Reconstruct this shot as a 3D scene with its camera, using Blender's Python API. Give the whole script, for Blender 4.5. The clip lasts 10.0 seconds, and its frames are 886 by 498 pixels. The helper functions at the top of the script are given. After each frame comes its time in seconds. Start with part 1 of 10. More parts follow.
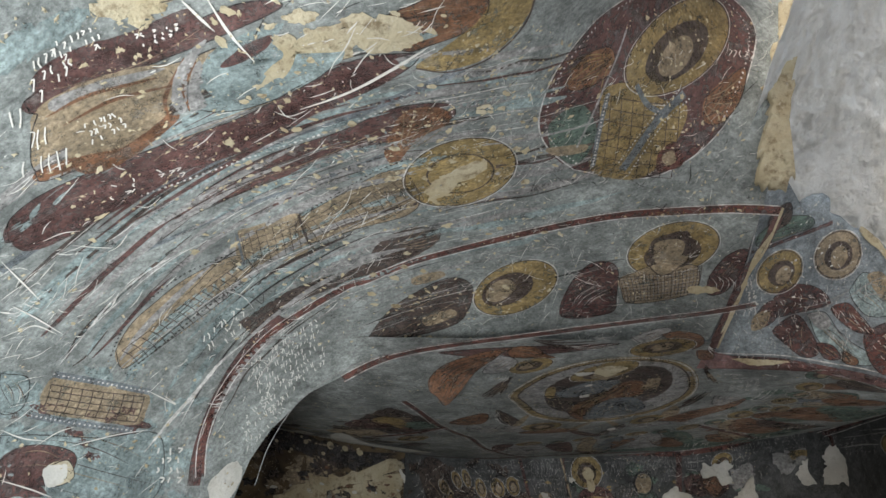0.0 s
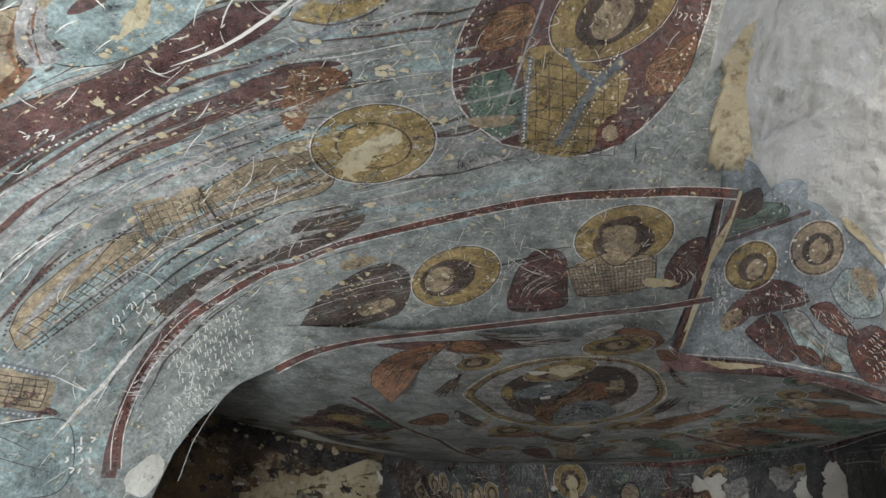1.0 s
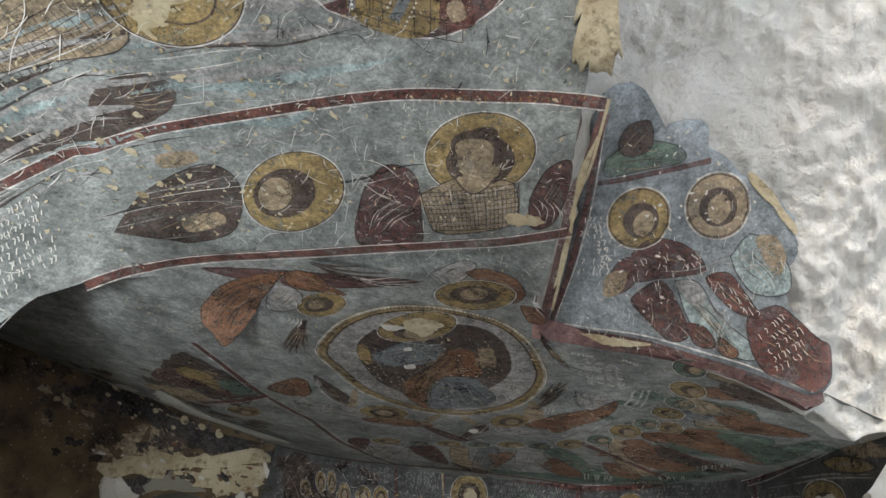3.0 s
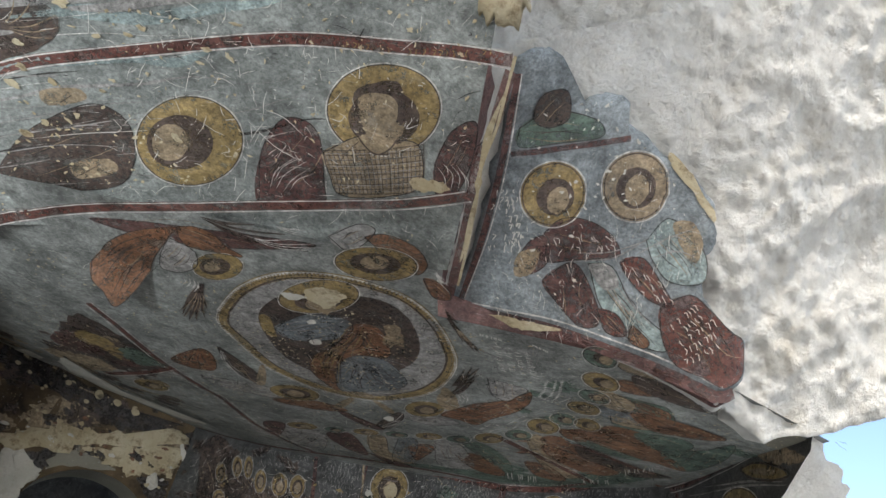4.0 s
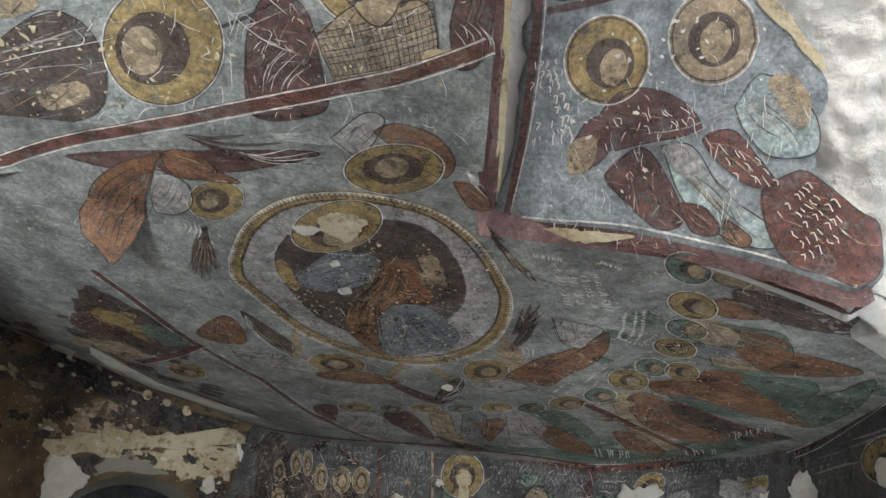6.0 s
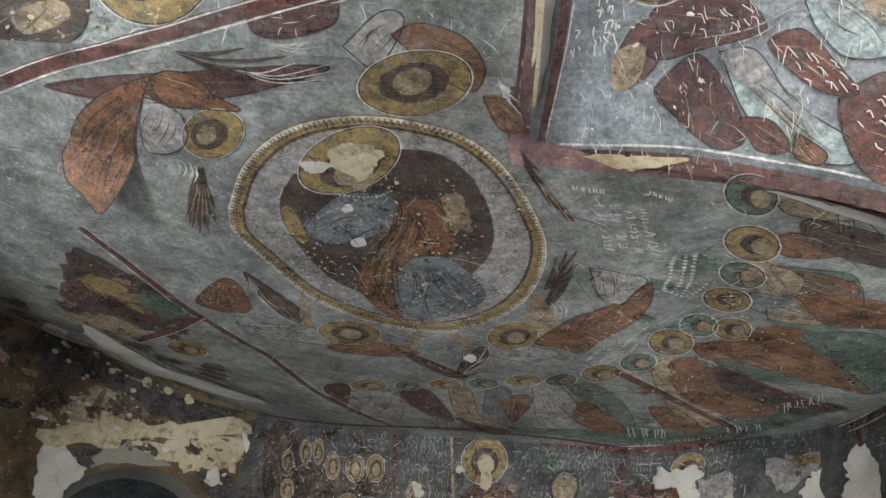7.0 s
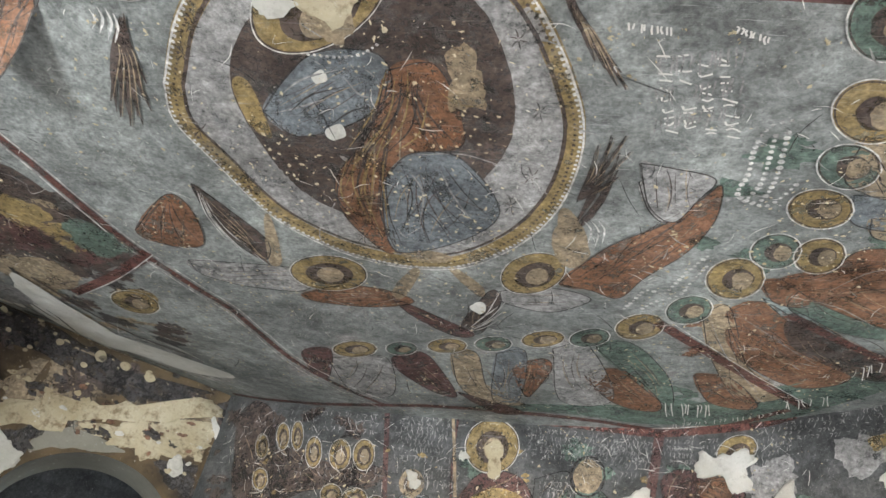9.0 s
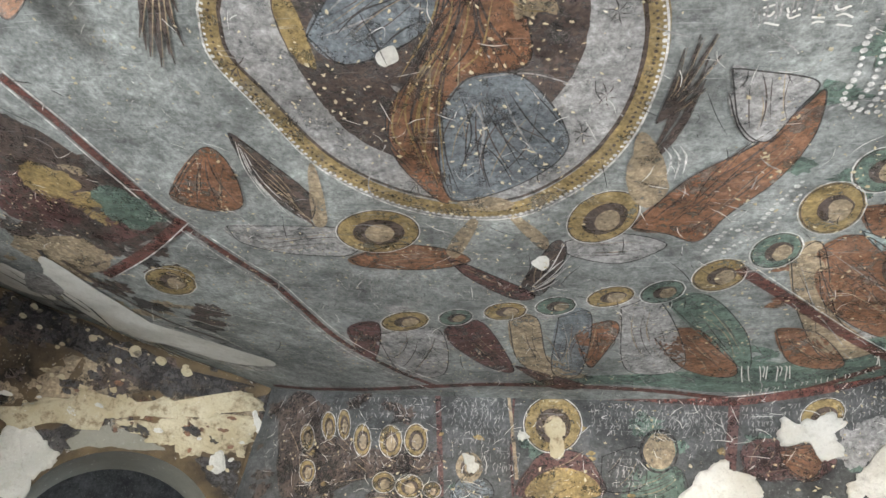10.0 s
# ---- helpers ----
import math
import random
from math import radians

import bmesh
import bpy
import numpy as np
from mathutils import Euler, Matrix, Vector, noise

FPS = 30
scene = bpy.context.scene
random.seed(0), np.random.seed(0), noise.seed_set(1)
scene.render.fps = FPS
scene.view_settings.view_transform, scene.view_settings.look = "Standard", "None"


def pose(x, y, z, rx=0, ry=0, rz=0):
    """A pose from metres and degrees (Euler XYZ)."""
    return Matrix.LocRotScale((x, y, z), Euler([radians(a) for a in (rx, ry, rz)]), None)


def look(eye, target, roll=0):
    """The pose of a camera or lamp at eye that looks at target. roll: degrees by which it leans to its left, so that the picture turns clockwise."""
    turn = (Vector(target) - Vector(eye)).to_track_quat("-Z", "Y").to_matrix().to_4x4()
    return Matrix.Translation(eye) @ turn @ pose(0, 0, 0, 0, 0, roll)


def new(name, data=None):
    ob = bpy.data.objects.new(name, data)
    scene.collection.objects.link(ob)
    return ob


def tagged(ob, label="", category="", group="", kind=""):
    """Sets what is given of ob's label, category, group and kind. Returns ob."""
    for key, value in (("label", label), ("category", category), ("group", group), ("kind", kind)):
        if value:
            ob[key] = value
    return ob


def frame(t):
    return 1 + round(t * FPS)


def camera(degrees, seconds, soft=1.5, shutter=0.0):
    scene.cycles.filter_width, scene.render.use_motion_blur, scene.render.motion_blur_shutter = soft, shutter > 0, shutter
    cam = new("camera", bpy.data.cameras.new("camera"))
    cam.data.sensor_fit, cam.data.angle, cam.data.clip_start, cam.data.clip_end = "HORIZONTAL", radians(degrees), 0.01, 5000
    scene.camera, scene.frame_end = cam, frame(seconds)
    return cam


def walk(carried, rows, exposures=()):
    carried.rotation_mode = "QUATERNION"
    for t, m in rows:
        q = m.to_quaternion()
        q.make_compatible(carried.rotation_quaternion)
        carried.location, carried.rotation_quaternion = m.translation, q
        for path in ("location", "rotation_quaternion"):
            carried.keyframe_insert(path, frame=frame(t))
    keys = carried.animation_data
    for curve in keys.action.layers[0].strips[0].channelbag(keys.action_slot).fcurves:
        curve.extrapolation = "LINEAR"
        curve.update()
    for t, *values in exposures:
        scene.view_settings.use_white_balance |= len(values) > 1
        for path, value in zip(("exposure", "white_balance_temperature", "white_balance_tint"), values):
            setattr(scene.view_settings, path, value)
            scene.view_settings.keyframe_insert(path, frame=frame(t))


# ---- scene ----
cam = camera(62.0, 10.0)
PATH = [
    (0, (-0.001, 0.0, 1.6), (0.004, 1.734, 2.596), -0.2),
    (0.5, (0.44, 0.211, 1.677), (0.374, 1.945, 2.671), 1.8),
    (1, (0.658, 0.383, 1.685), (0.55, 2.109, 2.689), 2.8),
    (1.5, (0.763, 0.587, 1.63), (0.628, 2.298, 2.658), 3.3),
    (2, (0.927, 0.843, 1.586), (0.787, 2.535, 2.642), 4.5),
    (2.5, (1.228, 1.057, 1.539), (1.078, 2.735, 2.617), 6.8),
    (3, (1.601, 1.329, 1.516), (1.456, 2.984, 2.63), 9.9),
    (3.2, (1.725, 1.402, 1.531), (1.589, 3.05, 2.656), 10.7),
    (4.3, (2.029, 1.731, 1.526), (1.945, 3.367, 2.673), 12.8),
    (4.5, (2.039, 1.84, 1.482), (1.946, 3.472, 2.633), 12.5),
    (5, (2.079, 2.101, 1.487), (1.931, 3.727, 2.641), 11.8),
    (5.2, (2.078, 2.206, 1.484), (1.914, 3.819, 2.655), 10.9),
    (6.3, (2.237, 2.611, 1.602), (1.9, 4.223, 2.736), 12.1),
    (6.5, (2.188, 2.714, 1.577), (1.855, 4.318, 2.724), 11.7),
    (7, (2.09, 2.971, 1.541), (1.767, 4.568, 2.701), 11.3),
    (7.5, (2.042, 3.223, 1.545), (1.734, 4.814, 2.717), 11.2),
    (8, (2.075, 3.488, 1.591), (1.783, 5.077, 2.77), 11.6),
    (8.5, (2.046, 3.709, 1.648), (1.754, 5.292, 2.835), 11.8),
    (9, (1.977, 3.893, 1.674), (1.653, 5.467, 2.865), 11.7),
    (9.5, (1.883, 4.103, 1.648), (1.529, 5.665, 2.846), 11.0),
    (10, (1.788, 4.246, 1.614), (1.407, 5.796, 2.819), 10.2),
]
EXPOSURES = [(0.0, 0.75), (2.5, 1.25), (4.5, 1.35), (6.5, 1.85), (8.0, 2.35), (10.0, 3.0)]
walk(cam, [(t, look(eye, target, roll)) for t, eye, target, roll in PATH],
     exposures=EXPOSURES)

# ---- world, sun, exposure ----
world = bpy.data.worlds.new("sky_world")
scene.world = world
world.use_nodes = True
wn = world.node_tree
sky = wn.nodes.new("ShaderNodeTexSky")
sky.sky_type, sky.sun_disc = "NISHITA", False
sky.sun_elevation, sky.sun_rotation = radians(37), radians(197)
sky.air_density, sky.dust_density = 1.0, 1.5
wn.links.new(sky.outputs[0], wn.nodes["Background"].inputs[0])
wn.nodes["Background"].inputs[1].default_value = 0.15
sun = new("sun", bpy.data.lights.new("sun", "SUN"))
sun.data.energy, sun.data.angle, sun.data.color = 2.9, radians(20), (1, 0.94, 0.85)
sun.matrix_world = look((-3, -10, 7.87), (0, 0, 0))


# added fill lamp, low on the left, that brightens the pier and vault
side = new("vault_fill_light", bpy.data.lights.new("vault_fill_light", "AREA"))
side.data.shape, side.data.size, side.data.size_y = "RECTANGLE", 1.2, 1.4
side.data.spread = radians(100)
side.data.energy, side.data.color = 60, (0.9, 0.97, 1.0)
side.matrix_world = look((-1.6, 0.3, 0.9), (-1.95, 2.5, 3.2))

# daylight from the open side beyond the rock's lip
open_side = new("open_side_light", bpy.data.lights.new("open_side_light", "AREA"))
open_side.data.shape, open_side.data.size, open_side.data.size_y = "RECTANGLE", 1.0, 1.0
open_side.data.spread = radians(88)
open_side.data.energy, open_side.data.color = 5, (0.92, 0.97, 1.0)
open_side.matrix_world = look((3.9, 4.9, 1.1), (2.9, 7.3, 3.4))


# ---- materials ----
def node(nt, kind, **inputs):
    n = nt.nodes.new("ShaderNode" + kind)
    for key, value in inputs.items():
        n.inputs[key].default_value = value
    return n


def noise_at(nt, scale, detail=4.0, rough=0.6, stretch=None, spin=(0, 0, 0)):
    """World-placed noise; returns its factor socket."""
    geo = nt.nodes.new("ShaderNodeNewGeometry")
    out = geo.outputs["Position"]
    if stretch:
        mp = nt.nodes.new("ShaderNodeMapping")
        mp.inputs["Scale"].default_value = stretch
        mp.inputs["Rotation"].default_value = [radians(a) for a in spin]
        nt.links.new(out, mp.inputs["Vector"])
        out = mp.outputs[0]
    n = node(nt, "TexNoise", Scale=scale, Detail=detail, Roughness=rough)
    nt.links.new(out, n.inputs["Vector"])
    return n.outputs[0]


def ramp(nt, src, lo, hi, a=0.0, b=1.0):
    m = node(nt, "MapRange")
    for k, v in zip((1, 2, 3, 4), (lo, hi, a, b)):
        m.inputs[k].default_value = v
    nt.links.new(src, m.inputs[0])
    return m.outputs[0]


def mixed(nt, fac, a, b, mode="MIX"):
    m = nt.nodes.new("ShaderNodeMix")
    m.data_type, m.blend_type = "RGBA", mode
    for sock, v in ((m.inputs[0], fac), (m.inputs[6], a), (m.inputs[7], b)):
        if isinstance(v, (int, float)):
            sock.default_value = v
        elif isinstance(v, tuple):
            sock.default_value = (*v, 1)
        else:
            nt.links.new(v, sock)
    return m.outputs[2]


def times(nt, a, b):
    m = nt.nodes.new("ShaderNodeMath")
    m.operation = "MULTIPLY"
    for sock, v in zip(m.inputs, (a, b)):
        if isinstance(v, (int, float)):
            sock.default_value = v
        else:
            nt.links.new(v, sock)
    return m.outputs[0]


def surface(name, rough, metal=0.0, spec=0.16):
    m = bpy.data.materials.new(name)
    m.use_nodes = True
    b = m.node_tree.nodes["Principled BSDF"]
    b.inputs["Roughness"].default_value, b.inputs["Metallic"].default_value = rough, metal
    b.inputs["Specular IOR Level"].default_value = spec
    return m, m.node_tree, b


def bumped(nt, b, src, strength, distance):
    bp = node(nt, "Bump", Strength=strength, Distance=distance)
    nt.links.new(src, bp.inputs["Height"])
    nt.links.new(bp.outputs[0], b.inputs["Normal"])


PLASTER = (0.5, 0.44, 0.33)


def fresco(name, col, wear=1.0, spread=0.5, flake=0.65):
    """Old matt wall paint: soft blotches, soot, fine scratches and rubbed spots in one pattern for the whole place."""
    m, nt, b = surface(name, 0.62, spec=0.28)
    lo, hi = tuple(c * (1 - spread) for c in col), tuple(min(0.8, c * (1 + spread) + 0.01) for c in col)
    c = mixed(nt, ramp(nt, noise_at(nt, 2.3, 7, 0.62), 0.3, 0.7), lo, hi)
    mottle = ramp(nt, noise_at(nt, 9, 9, 0.68), 0.42, 0.68)
    c = mixed(nt, times(nt, mottle, 0.45), c, tuple(0.75 * v + 0.05 for v in col))
    soot = ramp(nt, noise_at(nt, 4.2, 10, 0.7, (1, 1.7, 1.3), (0, 0, 40)), 0.5, 0.7)
    c = mixed(nt, times(nt, soot, 0.75), c, tuple(v * 0.35 for v in col))
    grain = ramp(nt, noise_at(nt, 55, 6, 0.7), 0.3, 0.7, 0.6, 1.4)
    gray = nt.nodes.new("ShaderNodeCombineColor")
    for sock in gray.inputs:
        nt.links.new(grain, sock)
    c = mixed(nt, 1.0, c, gray.outputs[0], "MULTIPLY")
    wash = ramp(nt, noise_at(nt, 13, 13, 0.8, (1, 1.15, 1), (20, 0, 30)), 0.36, 0.64, 0.55, 1.45)
    tone = nt.nodes.new("ShaderNodeCombineColor")
    for sock in tone.inputs:
        nt.links.new(wash, sock)
    c = mixed(nt, 1.0, c, tone.outputs[0], "MULTIPLY")
    rub = ramp(nt, noise_at(nt, 5.5, 11, 0.75), 0.58, 0.7)
    c = mixed(nt, times(nt, rub, 0.4 * wear), c, (0.27, 0.27, 0.26))
    for spin, stretch, cut in (((0, 0, 25), (3, 120, 50), 0.66), ((0, 0, -60), (4, 150, 60), 0.67), ((0, 0, 80), (5, 160, 70), 0.68)):
        line = ramp(nt, noise_at(nt, 1.0, 3, 0.6, stretch, spin), cut, cut + 0.05)
        c = mixed(nt, times(nt, line, 0.5 * wear), c, (0.4, 0.4, 0.39))
    dark = ramp(nt, noise_at(nt, 34, 7, 0.75), 0.58, 0.68)
    c = mixed(nt, times(nt, dark, 0.65), c, tuple(v * 0.32 for v in col))
    chip = ramp(nt, noise_at(nt, 17, 11, 0.78), 0.65, 0.665)
    c = mixed(nt, times(nt, chip, 0.85 * wear), c, PLASTER)
    web = noise_at(nt, 3.1, 12, 0.8)
    edge = times(nt, ramp(nt, web, 0.496, 0.502), ramp(nt, web, 0.502, 0.508, 1.0, 0.0))
    c = mixed(nt, times(nt, edge, 0.6), c, tuple(v * 0.25 for v in col))
    speck = ramp(nt, noise_at(nt, 120, 3, 0.7), 0.66, 0.71)
    c = mixed(nt, times(nt, speck, 0.6 * wear), c, (0.4, 0.39, 0.36))
    if flake:
        gone = ramp(nt, noise_at(nt, 7.5, 12, 0.78), 0.5, 0.66, 1.0, 1.0 - flake)
        gone = times(nt, gone, ramp(nt, noise_at(nt, 36, 6, 0.7), 0.4, 0.66, 1.0, 0.7))
        nt.links.new(gone, b.inputs["Alpha"])
    nt.links.new(c, b.inputs["Base Color"])
    bumped(nt, b, mixed(nt, 0.4, noise_at(nt, 38, 8, 0.72), chip), 0.9, 0.007)
    return m


def rock_like(name, lo, hi, stain, bump=0.02, mottled=0.2):
    m, nt, b = surface(name, 0.9, spec=0.2)
    c = mixed(nt, ramp(nt, noise_at(nt, 3.0, 9, 0.68), 0.32, 0.7), lo, hi)
    c = mixed(nt, times(nt, ramp(nt, noise_at(nt, 1.3, 7, 0.7), 0.55, 0.72), 0.5), c, stain)
    c = mixed(nt, times(nt, ramp(nt, noise_at(nt, 45, 6, 0.75), 0.6, 0.72), 0.45), c, tuple(v * 0.45 for v in lo))
    c = mixed(nt, times(nt, ramp(nt, noise_at(nt, 30, 6, 0.7), 0.62, 0.7), 0.5), c, (0.72, 0.7, 0.66))
    c = mixed(nt, times(nt, ramp(nt, noise_at(nt, 12, 10, 0.76), 0.5, 0.62), mottled), c, tuple(v * 0.55 for v in stain))
    nt.links.new(c, b.inputs["Base Color"])
    bumped(nt, b, mixed(nt, 0.45, noise_at(nt, 20, 12, 0.76), ramp(nt, noise_at(nt, 5.5, 10, 0.62), 0.35, 0.65)), 1.0, bump)
    return m


M_GROUND = fresco("blue_grey_fresco", (0.185, 0.198, 0.188), flake=0)
M_FAR = fresco("dim_blue_grey_fresco", (0.18, 0.188, 0.178), 1.0, 0.6, flake=0)
M_PANEL = fresco("slate_blue_fresco", (0.17, 0.19, 0.2), flake=0)
# the dark fresco: sooty on the walls, painted shade on reveal and passage
M_DARKWALL = fresco("sooty_and_shaded_fresco", (0.05, 0.051, 0.05), 0.7, 0.75, flake=0)
M_MAROON = fresco("maroon_paint", (0.085, 0.04, 0.035), 0.7)
M_MORTAR = fresco("maroon_stained_plaster", (0.085, 0.04, 0.035), 0.7, flake=0)
M_RED = fresco("red_band_paint", (0.1, 0.037, 0.028), 0.9, 0.55)
M_RUST = fresco("rust_paint", (0.16, 0.077, 0.04), 0.7, 0.55)
M_BROWN = fresco("brown_paint", (0.062, 0.043, 0.035), 0.5)
M_OCHRE = fresco("ochre_paint", (0.235, 0.168, 0.07), 0.8, 0.5)
M_TAN = fresco("tan_paint", (0.26, 0.2, 0.13), 0.8)
M_PALE = fresco("pale_grey_paint", (0.27, 0.26, 0.25), 0.6, 0.35)
M_WHITE = fresco("chalk_white_paint", (0.55, 0.53, 0.5), 0.3, 0.2)
M_BLUE = fresco("robe_blue_paint", (0.135, 0.15, 0.16), 0.8)
M_GREEN = fresco("green_paint", (0.095, 0.135, 0.108), 0.6)
M_AQUA = fresco("aqua_wash_paint", (0.22, 0.27, 0.265), 0.9)
M_BLACK = fresco("dark_line_paint", (0.035, 0.03, 0.028), 0.3)
M_CREAM = rock_like("bare_plaster", (0.34, 0.28, 0.17), (0.56, 0.5, 0.37), (0.25, 0.17, 0.08), 0.03, 0.75)
M_LIME = rock_like("white_lime_plaster", (0.4, 0.385, 0.34), (0.68, 0.66, 0.61), (0.4, 0.36, 0.28), 0.03, 0.4)
M_SCRATCH = rock_like("scratched_lime", (0.5, 0.48, 0.44), (0.62, 0.6, 0.56), (0.45, 0.42, 0.36), 0.002)
M_ROCK = rock_like("pale_rock", (0.58, 0.57, 0.54), (0.8, 0.785, 0.745), (0.52, 0.45, 0.33), 0.075, 0.22)
# ground made pale to bounce light up onto the rock and vault
M_EARTH = rock_like("pale_bounce_ground", (0.5, 0.49, 0.46), (0.62, 0.61, 0.58), (0.44, 0.42, 0.39), 0.02)
# kept dark so that little light bounces up to the far ceiling
M_FLOOR = rock_like("bounce_cut_floor", (0.06, 0.057, 0.053), (0.11, 0.105, 0.1), (0.05, 0.065, 0.06), 0.01)
M_OLDWALL = rock_like("stained_old_plaster", (0.02, 0.016, 0.013), (0.19, 0.135, 0.075), (0.04, 0.03, 0.024), 0.02)
M_REVEAL = rock_like("grey_reveal_plaster", (0.16, 0.15, 0.12), (0.26, 0.25, 0.21), (0.1, 0.09, 0.07), 0.012)

# ---- surfaces ----
HUB = Vector((0.6, 0.4, 1.6))
WATCH = Vector((1.2, 1.6, 1.5))


def lerp_table(v, table):
    if v <= table[0][0]:
        return table[0][1]
    for (a, p), (b, q) in zip(table, table[1:]):
        if v <= b:
            return p + (q - p) * (v - a) / (b - a)
    return table[-1][1]


def uneven(p, big, small):
    return big * noise.noise(p * 1.1) + small * noise.noise(p * 4.3)


class Vault:
    """The near vault and its pier, by bearing and height angle seen from a hub below it."""

    def at(self, az, el):
        a, e = min(max(az, -60), 32) / 50, (min(max(el, 6), 52) - 35) / 30
        r = math.exp(1.422 + 0.0881 * a - 0.5266 * e - 0.1304 * a * a + 0.351 * a * e + 0.074 * e * e + 0.0094 * a**3
                     + 0.6231 * a * a * e + 0.6364 * a * e * e + 0.2458 * e**3 + 0.8883 * a * a * e * e)
        if el > 52:
            r *= math.sin(radians(52)) / math.sin(radians(el))
        if el < 6:
            r *= math.cos(radians(6)) / math.cos(radians(el))
        p, q = radians(az), radians(el)
        way = Vector((math.sin(p) * math.cos(q), math.cos(p) * math.cos(q), math.sin(q)))
        return HUB + way * (r + uneven(HUB + way * r, 0.012, 0.006))

    def uv(self, p):
        d = p - HUB
        return math.degrees(math.atan2(d.x, d.y)), math.degrees(math.atan2(d.z, math.hypot(d.x, d.y)))


class Ceiling:
    """The far ceiling, by place in plan."""

    def at(self, x, y):
        u, v = (x - 1.5) / 2, (y - 6.5) / 2
        z = (3.5578 + 0.0951 * u + 0.1226 * v + 0.0097 * u * u + 0.0606 * u * v + 0.0705 * v * v
             + 0.0899 * u * u * v - 0.1142 * u * v * v - 0.0429 * u**3 - 0.0394 * v**3)
        return Vector((x, y, z + uneven(Vector((x, y, 3)), 0.012, 0.006)))

    def uv(self, p):
        return p.x, p.y


class Overhang:
    """The steep front of the rock, by place in plan."""

    def at(self, x, y):
        d, e = x - 2, y - 5
        r = max(0, x - 3.35)
        rise = 1.15 * r * min(1, max(0, (y - 3.4) / 1.4)) ** 2
        return Vector((x, y, 3.7355 - 0.1562 * d - 0.455 * e - 0.6773 * d * e - 0.0734 * d * d + min(rise, 1.6) + uneven(Vector((x, y, 7)), 0.015, 0.008)))

    def uv(self, p):
        return p.x, p.y


def wall_y(x):
    d = x - 1.5
    return -0.0507 * d**3 - 0.0002 * d * d - 0.0481 * d + 8.4224


class BackWall:
    def at(self, x, z):
        return Vector((x, wall_y(x) + uneven(Vector((x, 3, z)), 0.015, 0.008), z))

    def uv(self, p):
        return p.x, p.z


class RightWall:
    """The wall that swings forward at the rock's open side, by depth in plan and height."""

    def at(self, y, z):
        return Vector((4.03 - 0.48 * math.exp(-max(0, 7.89 - y) / 0.28) + uneven(Vector((5, y, z)), 0.015, 0.008), y, z))

    def uv(self, p):
        return p.y, p.z


class LeftWall:
    def at(self, x, z):
        return Vector((x, 8.8 + 0.6 * (x + 0.6) + uneven(Vector((x, 9, z)), 0.03, 0.012), z))

    def uv(self, p):
        return p.x, p.z


class Underside:
    """Whichever of vault and far ceiling hangs nearer to the hub, by bearing and height angle."""

    def at(self, az, el):
        p = VAULT.at(az, el)
        r = (p - HUB).length
        way = (p - HUB) / r
        far = r
        for _ in range(7):
            q = HUB + way * far
            far = min(14, (CEIL.at(q.x, q.y).z - HUB.z) / max(0.05, way.z))
        return HUB + way * min(r, far)

    def uv(self, p):
        return VAULT.uv(p)


BOTH = Underside()
VAULT, CEIL, OVER, BACK, LEFT, RIGHT = Vault(), Ceiling(), Overhang(), BackWall(), LeftWall(), RightWall()


def normal_at(s, u, v):
    h = 0.4 if s in (VAULT, BOTH) else 0.02
    n = (s.at(u + h, v) - s.at(u - h, v)).cross(s.at(u, v + h) - s.at(u, v - h)).normalized()
    return n if n.dot(WATCH - s.at(u, v)) > 0 else -n


def mesh_of(name, verts, faces, mat, smooth=True):
    me = bpy.data.meshes.new(name)
    me.from_pydata([tuple(v) for v in verts], [], faces)
    me.validate()
    me.materials.append(mat)
    if smooth:
        me.polygons.foreach_set("use_smooth", [True] * len(me.polygons))
    me.update()
    return me


def sheet(name, rows, cols, fn, mat):
    verts = [fn(i / rows, j / cols) for i in range(rows + 1) for j in range(cols + 1)]
    w = cols + 1
    faces = [(i * w + j, i * w + j + 1, (i + 1) * w + j + 1, (i + 1) * w + j) for i in range(rows) for j in range(cols)]
    return tagged(new(name, mesh_of(name, verts, faces, mat)), kind="structure")


AZ_EDGE = [(0, -24.2), (6, -23.7), (10, -23.2), (11.2, -22.9), (14, -22.2), (16.4, -21.0), (17.1, -20.4), (19.3, -18.7), (21.2, -15.6), (22.6, -11), (23.4, -4), (23.7, 16.1), (27.6, 18.4), (35.4, 22.4), (41.5, 23.9), (48.5, 29), (80, 32)]


AZ_LEFT = [(-18, -42), (14, -43), (40, -61), (64, -66)]


def vault_grid(s, u):
    el = -18 + 82 * s
    left = lerp_table(el, AZ_LEFT)
    return VAULT.at(left + u * (lerp_table(el, AZ_EDGE) - left), el)


sheet("ceiling_vault", 300, 260, vault_grid, M_GROUND)


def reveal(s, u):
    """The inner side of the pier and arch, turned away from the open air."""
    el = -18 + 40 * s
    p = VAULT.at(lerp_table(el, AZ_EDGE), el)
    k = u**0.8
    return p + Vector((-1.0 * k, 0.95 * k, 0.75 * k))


# the dark colour puts shade into this inner side
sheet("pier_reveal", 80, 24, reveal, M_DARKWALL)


def far_front(x):
    if x < -1:
        return 4.62 + 0.6 * (-1 - x)
    return 4.62 if x < 1.86 else 5.1 + max(0, 0.5 * (x - 3.5))


FAR_XS = [-4.2 + 6.06 * i / 160 for i in range(160)] + [1.86 + 2.26 * i / 79 for i in range(80)]


def far_grid(s, u):
    x = FAR_XS[min(239, round(u * 239))]
    front = far_front(x)
    return CEIL.at(x, front + s * (10.2 - front))


sheet("ceiling_far", 150, 239, far_grid, M_FAR)


